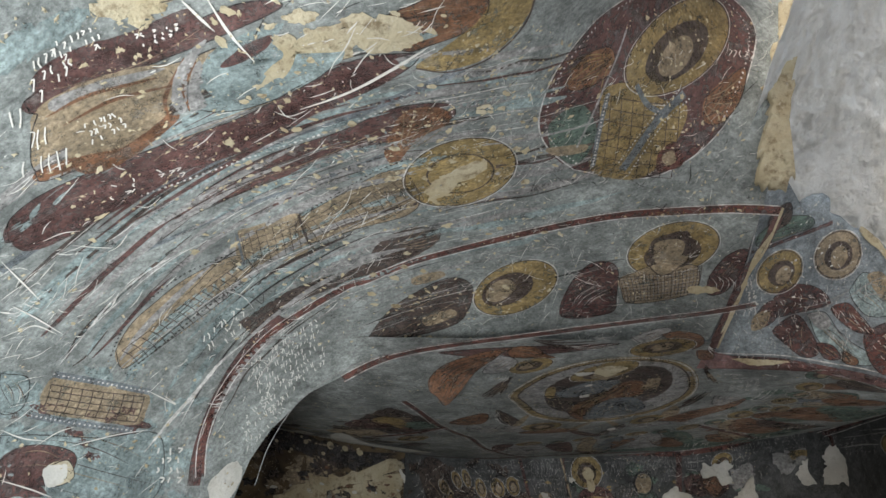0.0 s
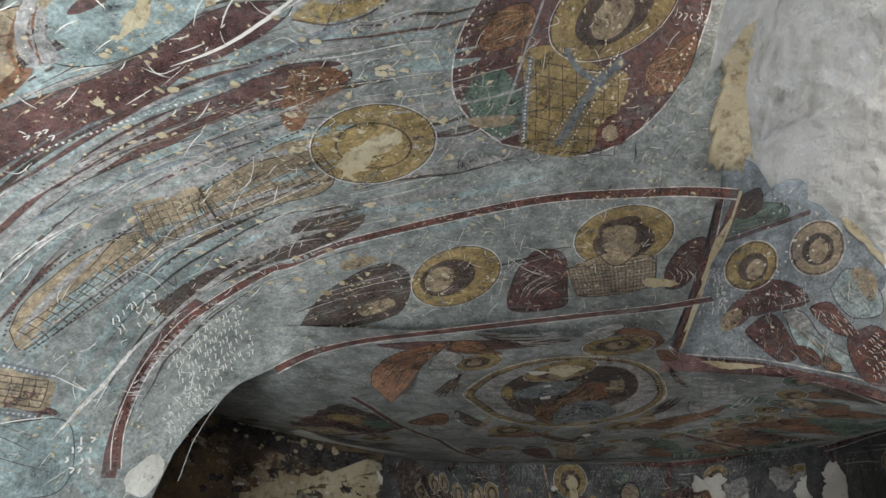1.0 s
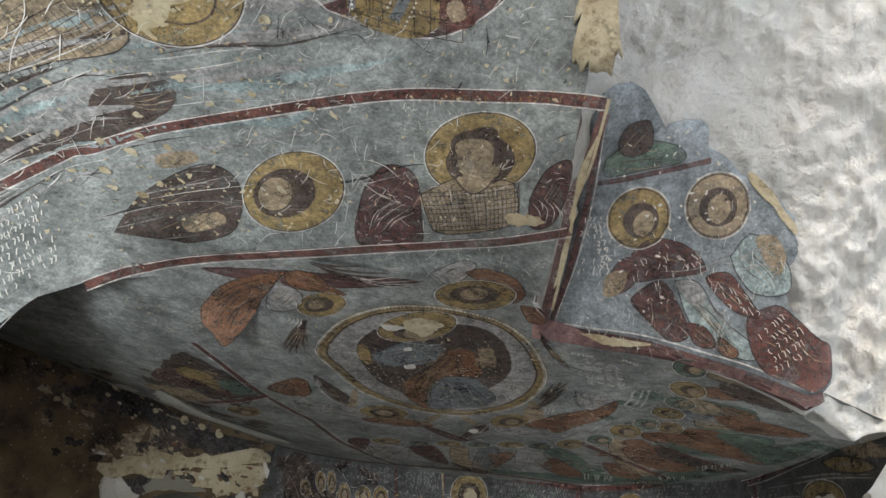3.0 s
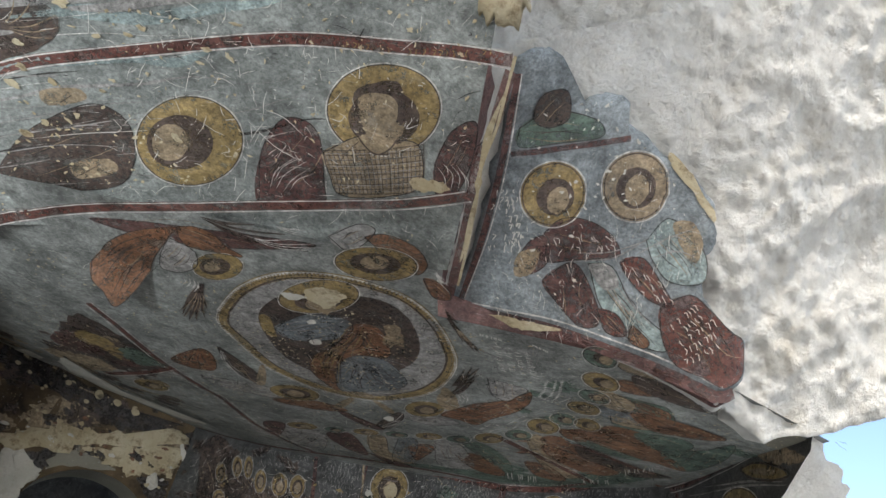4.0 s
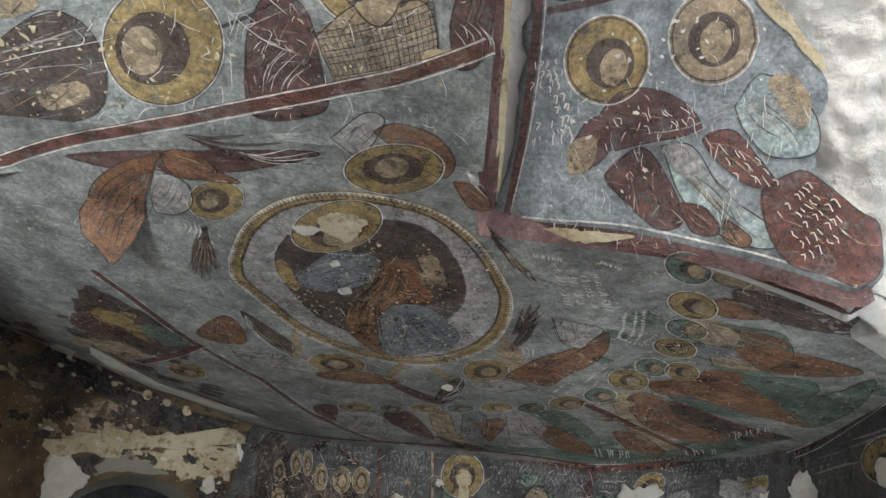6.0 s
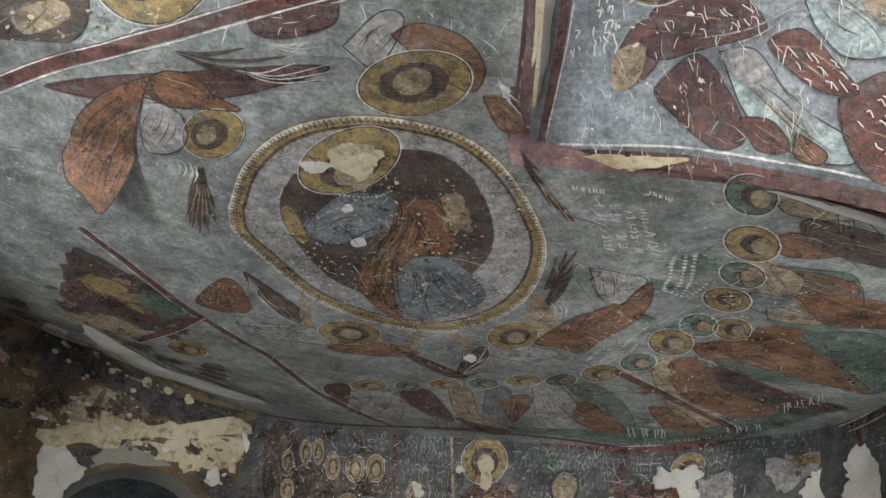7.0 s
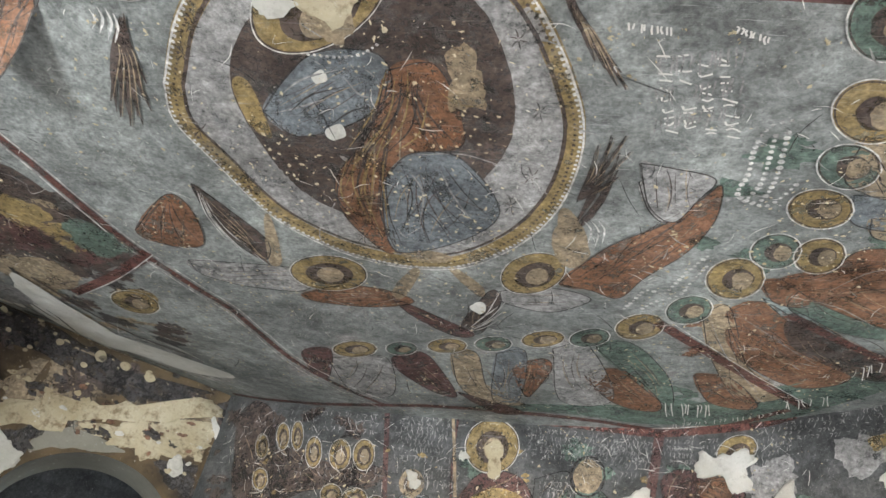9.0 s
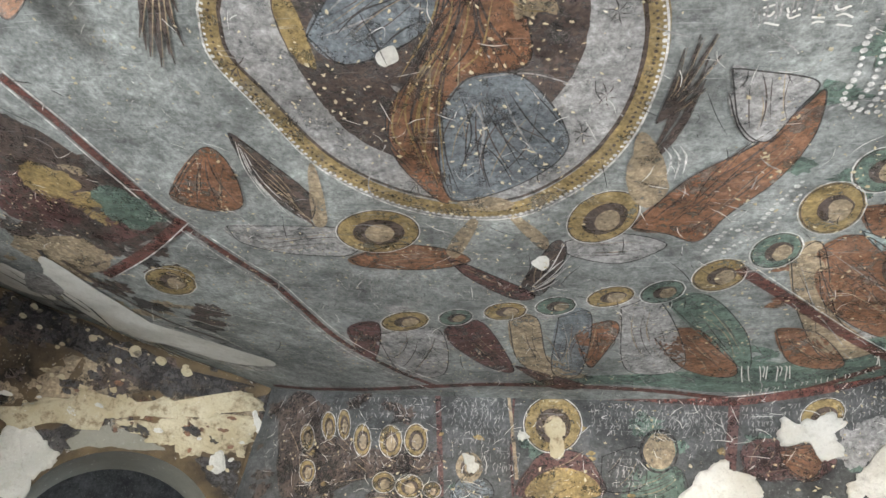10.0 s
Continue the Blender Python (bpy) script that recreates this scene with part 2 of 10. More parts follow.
def rough_rock(p, amount):
    f = noise.fractal(p * 1.6, 0.9, 2.1, 6) * 0.06 + abs(noise.noise(p * 2.3)) * 0.09 + abs(noise.noise(p * 5.5)) * 0.06 + noise.noise(p * 13) * 0.02 + abs(noise.noise(Vector((p.x * 20, p.y * 34, p.z * 34)))) * 0.016 + noise.noise(p * 55) * 0.006
    return amount * f


def rock_grid(s, u):
    """Front of the overhang; the last rows turn under its lip."""
    x = 1.75 + 5.5 * u
    low = 5.1 + 0.2 * min(1, max(0, (x - 3.4) / 0.3)) - max(0, 0.4 * (x - 4.4)) + (0.06 * noise.noise(Vector((x * 2, 0, 4))) if x > 3.5 else 0)
    k = s / 0.93
    p = OVER.at(x, 1.4 + min(1, k) * (low - 1.4))
    p.z = min(p.z, 7.5)
    n = Vector((0.15, 0.75, 0.65))
    p += n * rough_rock(p, min(1.0, max(0.25, (x - 2.2) * 1.2) if p.y > 3.8 else 1.0))
    if k > 1:
        t = (k - 1) / 0.0753
        p += Vector((0, 0.25 * t, (0.5 if x < 3.5 else 0.12) * t))
    return p


sheet("rock_overhang", 340, 460, rock_grid, M_ROCK)
sheet("rock_fill", 6, 10, lambda s, u: Vector((1.5 + 0.9 * u, 5.32 - 0.1 * u, 3.61 + 0.8 * s)), M_MORTAR)
sheet("ledge_trim", 4, 60, lambda s, u: OVER.at(1.84 + 1.6 * u, 5.08).lerp(CEIL.at(1.84 + 1.6 * u, 5.13 + 0.02 * s), s), M_MORTAR)
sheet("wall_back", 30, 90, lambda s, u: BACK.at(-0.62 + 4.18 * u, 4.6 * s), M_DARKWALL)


def right_end(z):
    """Where the right wall breaks off: farther back the lower it is."""
    return 5.42 + min(0.6, max(0, 3.34 - z) * 3.0) + min(0.9, max(0, z - 3.42) * 5) + 0.06 * noise.noise(Vector((0, 3, z * 7))) + 0.025 * noise.noise(Vector((0, 9, z * 23)))


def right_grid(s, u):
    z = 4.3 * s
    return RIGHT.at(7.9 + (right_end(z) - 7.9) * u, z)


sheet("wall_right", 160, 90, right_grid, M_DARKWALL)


def jamb(s, u):
    """The broken end of the right wall, where the rock opens to the daylight."""
    z = 3.42 * s
    p = RIGHT.at(right_end(z), z) + Vector((0.42 * u, 0.45 * u, -0.1 * u))
    return p + Vector((0.3, -0.7, 0.2)) * (0.1 * noise.noise(p * 3) + 0.06 * noise.noise(p * 9) + 0.02 * noise.noise(p * 25)) * min(1, 5 * u)


sheet("rock_jamb", 160, 40, jamb, M_ROCK)
# added unseen sheets that keep sky light out of the gap left of the pier
sheet("light_block_wall", 10, 12, lambda s, u: Vector((-4.8 + 3.2 * u, 5.35, 2.6 + 1.8 * s)), M_DARKWALL)
sheet("light_block_wall", 10, 12, lambda s, u: Vector((-4.8 + 2.2 * u, 4.0, 2.9 * s)), M_DARKWALL)
sheet("light_block_roof", 8, 8, lambda s, u: Vector((-4.8 + 4.0 * u, 2.9 + 3.5 * s, 4.36)), M_DARKWALL)


def edge_return(s, u):
    """Broken plaster that bridges the vault's end and the painted rock."""
    el = 23.9 + 11.3 * s
    p = VAULT.at(lerp_table(el, AZ_EDGE) - 0.4, el)
    x = 1.86 + 0.08 * s
    q = OVER.at(x, 5.08 - 1.08 * s)
    return p.lerp(q, u) + Vector((0.012 * noise.noise(p * 20 + Vector((u * 9, 0, 0))), 0, -0.02 * math.sin(math.pi * u)))


sheet("plaster_return", 60, 8, edge_return, M_MORTAR)

ARCH_X, ARCH_Z, ARCH_W, ARCH_H = -0.98, 2.66, 0.51, 0.53


def arch_top(x):
    d = (x - ARCH_X) / ARCH_W
    return ARCH_Z + ARCH_H * math.sqrt(max(0, 1 - d * d)) if abs(d) < 1 else 0.0


def left_grid(s, u):
    if u < 0.3:
        x = -4.5 + (ARCH_X - ARCH_W + 4.5) * u / 0.3
    elif u < 0.7:
        x = ARCH_X - ARCH_W * math.cos((u - 0.3) / 0.4 * math.pi) * 0.9999
    else:
        x = ARCH_X + ARCH_W + (0.05 - ARCH_X - ARCH_W) * (u - 0.7) / 0.3
    low = arch_top(x)
    return LEFT.at(x, low + s * (4.7 - low))


sheet("wall_left", 60, 160, left_grid, M_OLDWALL)


def arch_soffit(s, u):
    """The rounded ceiling and jambs of the opening in the left wall."""
    if u < 0.2:
        x, z = ARCH_X - ARCH_W, ARCH_Z * u / 0.2
    elif u > 0.8:
        x, z = ARCH_X + ARCH_W, ARCH_Z * (1 - u) / 0.2
    else:
        a = math.pi * (1 - (u - 0.2) / 0.6)
        x, z = ARCH_X + ARCH_W * math.cos(a), ARCH_Z + ARCH_H * math.sin(a)
    p = LEFT.at(x, z)
    return p + Vector((-0.55, 0.84, 0)) * (0.42 * s) + Vector((uneven(p + Vector((s, 0, 0)), 0.02, 0.01), 0, 0)) * s


sheet("arch_reveal", 12, 60, arch_soffit, M_REVEAL)
# dark material stands in for the shade inside the arch
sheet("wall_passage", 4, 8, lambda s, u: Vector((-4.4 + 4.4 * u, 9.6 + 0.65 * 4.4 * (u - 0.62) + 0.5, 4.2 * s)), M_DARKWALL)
# unseen dark slab, its front edge shaped to limit the bounced light
def floor_front(x):
    return 0.2 + 3.0 * min(1, max(0, (0.6 - x) / 2.2)) + 1.3 * min(1, max(0, (x - 0.8) / 1.2))


sheet("unseen_floor", 40, 60, lambda s, u: Vector((-4.7 + 10.2 * u, floor_front(-4.7 + 10.2 * u) + (12 - floor_front(-4.7 + 10.2 * u)) * s, 0.012 + 0.006 * noise.noise(Vector((u * 30, s * 30, 0))))), M_FLOOR)
sheet("wall_side", 10, 20, lambda s, u: Vector((-4.6 + uneven(Vector((0, u * 6, s * 5)), 0.1, 0.03), 3.0 + 7 * u, 5.2 * s)), M_ROCK)
sheet("ground", 60, 60, lambda s, u: Vector((-400 + 800 * u, -400 + 800 * s, 0.0)), M_EARTH)


# ---- painting helpers ----
def spline(pts, n, closed=False):
    """Catmull-Rom through 2D points."""
    pts = [Vector(p) for p in pts]
    m = len(pts)
    out = []
    segs = m if closed else m - 1
    for i in range(segs):
        p0 = pts[(i - 1) % m] if closed or i > 0 else pts[0] * 2 - pts[1]
        p1, p2 = pts[i], pts[(i + 1) % m]
        p3 = pts[(i + 2) % m] if closed or i + 2 < m else p2 * 2 - p1
        for k in range(n):
            t = k / n
            out.append(0.5 * (2 * p1 + (p2 - p0) * t + (2 * p0 - 5 * p1 + 4 * p2 - p3) * t * t + (3 * p1 - p0 - 3 * p2 + p3) * t**3))
    if not closed:
        out.append(pts[-1])
    return out


def lifted(s, p, height):
    """The place on surface s beside p, raised off it."""
    u, v = s.uv(p)
    return s.at(u, v) + normal_at(s, u, v) * height


def part(name, verts, faces, mat, parent, label=""):
    ob = new(name, mesh_of(name, verts, faces, mat))
    ob.parent = parent
    top = parent
    inv = parent.matrix_basis.inverted()
    while top.parent:
        top = top.parent
        inv = top.matrix_basis.inverted() if top.parent is None else inv
    ob.matrix_parent_inverse = Matrix.Identity(4) if parent.parent else inv
    return tagged(ob, label=label) if label else ob


def thing(name, s, u, v, label, category, group=""):
    ob = new(name)
    ob.matrix_basis = Matrix.Translation(s.at(u, v))
    ob.empty_display_size = 0.1
    return tagged(ob, label=label, category=category, group=group)


LIFT = 0.004


def raised(s, layer):
    """How far a coat of paint lies off its surface; the coats on the uneven rock lie thicker."""
    return LIFT + layer * (0.0012 if s is OVER else 0.0005)


def ragged(p, amount):
    out = amount * (noise.noise(p * 23) + 0.6 * noise.noise(p * 61))
    return out + amount * (2.2 * noise.noise(p * 9) + 0.7 * noise.noise(p * 120)) if amount > 0.011 else out


def filled(s, name, parent, mat, ring, layer=0, label="", rough=0.004, thick=0.0):
    """A painted shape: the outline ring (3D, on the surface) filled with inner rings; thick gives it a raised rim."""
    c = sum(ring, Vector()) / len(ring)
    n = len(ring)
    size = max((p - c).length for p in ring)
    rings = 3 if size < 0.12 else 5 if size < 0.35 else 8
    h = raised(s, layer) + thick
    ring = [p + (p - c).normalized() * ragged(p, rough) for p in ring]
    verts, faces = [], []
    if thick:
        verts += [lifted(s, p + (p - c).normalized() * thick * 0.5, -0.01) for p in ring]
    for k in range(rings):
        f = 1 - k / rings
        verts += [lifted(s, c + (p - c) * f, h) for p in ring]
    rows = len(verts) // n
    verts.append(lifted(s, c, h))
    for k in range(rows - 1):
        faces += [(k * n + i, k * n + (i + 1) % n, (k + 1) * n + (i + 1) % n, (k + 1) * n + i) for i in range(n)]
    faces += [((rows - 1) * n + i, (rows - 1) * n + (i + 1) % n, rows * n) for i in range(n)]
    return part(name, verts, faces, mat, parent, label)


def ellipse_ring(s, u, v, rx, ry, spin, n=48):
    """Ellipse of half-sizes rx, ry (metres) lying on the surface; spin 0 lays rx along the surface's first way."""
    c, nn = s.at(u, v), normal_at(s, u, v)
    h = 0.3 if s in (VAULT, BOTH) else 0.02
    e1 = (s.at(u + h, v) - s.at(u - h, v)).normalized()
    e2 = nn.cross(e1)
    if e2.dot(s.at(u, v + h) - s.at(u, v)) < 0:
        e2 = -e2
    a0 = radians(spin)
    out = []
    for i in range(n):
        a = 2 * math.pi * i / n
        x, y = rx * math.cos(a), ry * math.sin(a)
        out.append(c + e1 * (x * math.cos(a0) - y * math.sin(a0)) + e2 * (x * math.sin(a0) + y * math.cos(a0)))
    return out


def disc(s, name, parent, mat, u, v, rx, ry, spin=0, layer=0, label="", rough=0.003, thick=0.0):
    n = 48 if rx > 0.05 else 20
    return filled(s, name, parent, mat, ellipse_ring(s, u, v, rx, ry, spin, n), layer, label, rough, thick)


def hoop(s, name, parent, mat, u, v, rx, ry, spin, width, layer=0, label=""):
    n = 72
    outer = ellipse_ring(s, u, v, rx, ry, spin, n)
    k = 1 - width / max(rx, ry)
    c = s.at(u, v)
    verts = []
    for f in (1, (1 + k) / 2, k):
        verts += [lifted(s, c + (p - c) * f + (p - c).normalized() * ragged(p, 0.0015), raised(s, layer)) for p in outer]
    faces = [(r * n + i, r * n + (i + 1) % n, (r + 1) * n + (i + 1) % n, (r + 1) * n + i) for r in range(2) for i in range(n)]
    return part(name, verts, faces, mat, parent, label)


def blob(s, name, parent, mat, pts, layer=0, label="", rough=0.005, thick=0.0):
    ring = [s.at(*p) for p in spline(pts, 8, True)]
    ob = filled(s, name, parent, mat, ring, layer, label, rough, thick)
    if name in FOLDED:
        folds(s, ob, ring, layer + 1)
        stroke(s, "outline", ob, M_BLACK, list(pts) + [pts[0]], 0.006, layer + 1)
    return ob


FOLDED = ("robe", "robe_fold", "rust_cloth", "knee_cloth", "torso_cloth", "lower_robe", "pale_cloth", "sleeve", "wing", "robe_patch")


def folds(s, ob, ring, layer):
    """Dark and light brush lines along a painted cloth, on the cloth's long way."""
    c = sum(ring, Vector()) / len(ring)
    far = max(ring, key=lambda p: (p - c).length)
    way = (far - c).normalized()
    side = normal_at(s, *s.uv(c)).cross(way)
    wide = max(abs((p - c).dot(side)) for p in ring)
    long = (far - c).length
    for name, mat, count in (("dark_folds", M_BROWN, 4), ("light_folds", M_TAN, 2)):
        pieces = []
        for i in range(count):
            k = ((i + 0.5) / count * 2 - 1) * 0.7 + random.uniform(-0.1, 0.1)
            reach = long * math.sqrt(max(0.05, 1 - k * k)) * random.uniform(0.45, 0.7)
            bow = random.uniform(-0.12, 0.12) * long
            mid = random.uniform(-0.15, 0.15) * long
            line = [s.uv(c + way * (mid + reach * t) + side * (k * wide * 0.75 + bow * (1 - t * t))) for t in (-1, -0.3, 0.35, 1)]
            pieces.append(ribbon(s, line, random.uniform(0.0025, 0.006), layer, True, 4, 0.001))
        tagged(part(name, *joined(pieces), mat, ob), kind="stuff")


def ribbon(s, pts, width, layer=0, taper=False, n=10, rough=0.0015):
    """Vertices and faces of a painted line of that width in metres."""
    line = [s.at(*p) for p in spline(pts, n)]
    verts, faces = [], []
    m = len(line)
    for i, p in enumerate(line):
        way = (line[min(i + 1, m - 1)] - line[max(i - 1, 0)]).normalized()
        side = normal_at(s, *s.uv(p)).cross(way)
        w = width / 2 * (max(0.08, math.sin(math.pi * (0.06 + 0.94 * i / m))) if taper else 1.0)
        for k in (-1, 0, 1):
            verts.append(lifted(s, p + side * (k * (w + ragged(p + side * k, rough))), raised(s, layer)))
    for i in range(m - 1):
        for k in (0, 1):
            faces.append((3 * i + k, 3 * i + k + 1, 3 * i + k + 4, 3 * i + k + 3))
    return verts, faces


def stroke(s, name, parent, mat, pts, width, layer=0, label="", taper=False):
    return part(name, *ribbon(s, pts, width, layer, taper), mat, parent, label)


def banded(s, name, parent, mat, pts, width, layer=2, edge=0.007):
    """A painted band with a white line along each side."""
    verts, faces = ribbon(s, pts, width, layer)
    ob = part(name, verts, faces, mat, parent)
    for k in (0, 2):
        line = [s.uv(v) for v in verts[k::3][::5]]
        stroke(s, "white_line", ob, M_WHITE, line, edge, layer + 1)
    return ob


def joined(pieces):
    verts, faces = [], []
    for v, f in pieces:
        k = len(verts)
        verts += v
        faces += [tuple(i + k for i in q) for q in f]
    return verts, faces


def strokes(s, name, parent, mat, many, width, layer=0, label="", taper=True, n=5):
    """Several brush or scratch lines in one mesh."""
    return tagged(part(name, *joined([ribbon(s, pts, width, layer, taper, n, 0.0008) for pts in many]), mat, parent, label), kind="stuff")


def dots(s, name, parent, mat, pts, gap, size, layer=0):
    """A row of painted pearls along a line."""
    line = [s.at(*p) for p in spline(pts, 12)]
    verts, faces, run = [], [], 0.0
    for p, q in zip(line, line[1:]):
        d = (q - p).length
        while run < d:
            c = p.lerp(q, run / d)
            nn = normal_at(s, *s.uv(c))
            e1 = nn.orthogonal().normalized()
            e2 = nn.cross(e1)
            k = len(verts)
            r = size * (0.75 + 0.5 * random.random())
            verts += [lifted(s, c + (e1 * math.cos(a) + e2 * math.sin(a)) * r, raised(s, layer)) for a in (0, 1.05, 2.1, 3.14, 4.2, 5.25)]
            faces.append(tuple(range(k, k + 6)))
            run += gap * (0.9 + 0.2 * random.random())
        run -= d
    return tagged(part(name, verts, faces, mat, parent), kind="stuff") if faces else None


def bar_rows(s, name, parent, mat, quad, rows, cols, width, layer=3, fill=0.8):
    """Rows of short bars and hooks that stand for old lettering too worn to read."""
    o, a, b, c = (Vector(q) for q in quad)
    pieces = []
    for i in range(rows):
        for j in range(cols):
            if random.random() > fill:
                continue
            x, y0, y1 = (j + 0.2 + 0.6 * random.random()) / cols, (i + 0.15) / rows, (i + 0.6 + 0.3 * random.random()) / rows
            lean = (random.random() - 0.5) * 0.5 / cols

            def spot(u, v):
                return o * (1 - u) * (1 - v) + a * u * (1 - v) + b * (1 - u) * v + c * u * v

            line = [spot(x, y0), spot(x + lean, (y0 + y1) / 2), spot(x + lean * random.choice((2, -1, 0.5)), y1)]
            if random.random() < 0.35:
                line = [spot(x, y0), spot(x + 0.5 / cols, y0 + 0.1 / rows), spot(x + 0.1 / cols, y1)]
            pieces.append(ribbon(s, line, width, layer, False, 3, 0.0006))
    return tagged(part(name, *joined(pieces), mat, parent), kind="stuff")


def lattice(s, name, parent, mat, quad, n, m, width, layer=3):
    """Crossed brush lines over a woven-looking cloth."""
    o, a, b, c = (Vector(q) for q in quad)

    def spot(u, v):
        return o * (1 - u) * (1 - v) + a * u * (1 - v) + b * (1 - u) * v + c * u * v

    lines = [[spot(i / n, 0), spot(i / n + 0.01, 0.5), spot(i / n, 1)] for i in range(n + 1)]
    lines += [[spot(0, i / m), spot(0.5, i / m + 0.02), spot(1, i / m)] for i in range(m + 1)]
    return strokes(s, name, parent, mat, lines, width, layer, "", False)


# ---- painted things ----

# the vault: winged medallion

medal = thing("medallion_mural", VAULT, 10.95, 45.81, "oval maroon medallion fresco with pearl border, scratched plaster", "mural")
blob(VAULT, "oval_ground", medal, M_MAROON, [(2.83, 39.48), (9.96, 38.23), (15, 39.15), (19.82, 41.89), (23.32, 45.59), (24.55, 47.8), (23.17, 50.08), (19.56, 52.19), (11.44, 53.57), (4.26, 52.17), (-0.81, 48.61), (-2.26, 44.53), (-0.86, 41.8)], 0)
stroke(VAULT, "white_outline", medal, M_WHITE, [(2.83, 39.48), (9.96, 38.23), (15, 39.15), (19.82, 41.89), (23.32, 45.59), (24.55, 47.8), (23.17, 50.08), (19.56, 52.19), (11.44, 53.57), (4.26, 52.17), (-0.81, 48.61), (-2.26, 44.53), (-0.86, 41.8), (2.83, 39.48)], 0.008, 1)
dots(VAULT, "pearl_row", medal, M_WHITE, [(19.35, 42.14), (22.63, 45.64), (23.76, 47.75), (22.41, 49.91), (18.96, 51.9), (11.38, 53.15), (4.73, 51.81), (-0.05, 48.48), (-1.49, 44.67), (-0.21, 42.1), (3.25, 39.91)], 0.03, 0.006, 2)
blob(VAULT, "grey_field", medal, M_GREEN, [(-0.66, 43.77), (2.91, 45.11), (4.98, 42.57), (3.07, 39.96), (-0.13, 41.54)], 1)
blob(VAULT, "tunic", medal, M_OCHRE, [(5.26, 46.15), (9.56, 46.3), (12.6, 44.67), (15.44, 43.56), (13.6, 40.53), (9.96, 38.27), (4.71, 39.39), (5.42, 42.78)], 2)
lattice(VAULT, "lattice_pattern", medal, M_BROWN, [(5.07, 45.93), (14.64, 43.91), (4.81, 39.63), (13.3, 37.92)], 7, 6, 0.005, 3)
stroke(VAULT, "stole", medal, M_BLUE, [(15.27, 44.73), (11.84, 42.89), (8.12, 39.17)], 0.05, 4)
dots(VAULT, "pearl_row", medal, M_WHITE, [(14.65, 45.06), (11.2, 43.11), (7.6, 39.7)], 0.022, 0.005, 5)
dots(VAULT, "pearl_row", medal, M_WHITE, [(15.72, 44.2), (12.46, 42.48), (8.87, 38.81)], 0.022, 0.005, 5)
stroke(VAULT, "stole", medal, M_BLUE, [(6.01, 45.86), (5.28, 42.79), (4.87, 39.63)], 0.03, 4)
dots(VAULT, "pearl_row", medal, M_WHITE, [(6.01, 45.86), (5.28, 42.79), (4.87, 39.63)], 0.022, 0.006, 5)
stroke(VAULT, "stole", medal, M_BLUE, [(9.55, 46.21), (10.9, 44.42), (13.15, 43.2)], 0.03, 4)
halo = disc(VAULT, "halo", medal, M_OCHRE, 15.43, 48.4, 0.461, 0.205, -168, 2)
hoop(VAULT, "rim", halo, M_WHITE, 15.43, 48.4, 0.475, 0.211, -168, 0.006, 3)
hoop(VAULT, "outline", halo, M_BROWN, 15.43, 48.4, 0.461, 0.205, -168, 0.006, 3)
disc(VAULT, "inner_disc", halo, M_BROWN, 15.07, 48.07, 0.278, 0.125, -166, 3)
disc(VAULT, "plain_oval", halo, M_TAN, 14.71, 47.74, 0.155, 0.081, -158, 4)
blob(VAULT, "bare_patch", medal, M_CREAM, [(11.13, 48.5), (14.69, 49.48), (18.29, 47.74), (17.06, 46.45), (14.77, 45.95), (13.85, 46.77), (12.48, 47.28)], 6, thick=-0.003)
blob(VAULT, "wing", medal, M_RUST, [(0.27, 47.39), (2.96, 49.35), (6.12, 49.55), (6.59, 47.9), (4.11, 46.71), (1.23, 46.39)], 2)
strokes(VAULT, "feather_pattern", medal, M_OCHRE, [[(6.22, 49.01), (3.31, 49.23), (-0.08, 48.82)], [(6.19, 48.93), (3.08, 48.8), (-0.23, 47.88)], [(6.23, 48.83), (3.26, 48.31), (0.38, 46.9)], [(6.32, 48.75), (3.63, 47.91), (1.28, 46.15)], [(6.51, 48.71), (4.58, 47.65), (3.15, 45.82)], [(6.7, 48.72), (5.55, 47.62), (4.93, 45.94)]], 0.007, 3)
blob(VAULT, "wing", medal, M_RUST, [(17.77, 44.08), (22.29, 45.39), (21.5, 43.36), (19.2, 41.77), (17.13, 42.13)], 2)
strokes(VAULT, "feather_pattern", medal, M_TAN, [[(17.61, 43.89), (19.89, 44.15), (22.46, 44.92)], [(17.58, 43.8), (19.66, 43.75), (22.08, 44.13)], [(17.51, 43.68), (19.17, 43.19), (21.27, 42.96)], [(17.36, 43.59), (18.39, 42.81), (19.87, 42.11)], [(17.19, 43.53), (17.5, 42.58), (18.24, 41.48)]], 0.006, 3)
stroke(VAULT, "staff", medal, M_PALE, [(8.36, 50.85), (5.58, 46.6), (2.83, 41.45)], 0.014, 5)
blob(VAULT, "small_blob", medal, M_RED, [(12.07, 40.24), (13.93, 40.87), (14.58, 38.97), (12.04, 38.7)], 3)
blob(VAULT, "small_blob", medal, M_TAN, [(12.49, 39.95), (13.59, 40.3), (13.83, 39.31), (12.64, 39.11)], 4)
blob(VAULT, "small_blob", medal, M_TAN, [(-0.57, 41.45), (3.78, 41.66), (3.68, 41.02), (0.68, 40.78)], 3)
bar_rows(VAULT, "inscription", medal, M_SCRATCH, [(20.91, 47.19), (23.79, 46.32), (20.46, 46.44), (23.32, 45.59)], 1, 5, 0.005, 3, 0.8)
bar_rows(VAULT, "inscription", medal, M_SCRATCH, [(8.76, 52.09), (10.8, 53.05), (9.73, 51.45), (11.73, 52.41)], 1, 3, 0.005, 3, 0.8)

# the vault: long-robed figure with halo, and pearl-edged wing

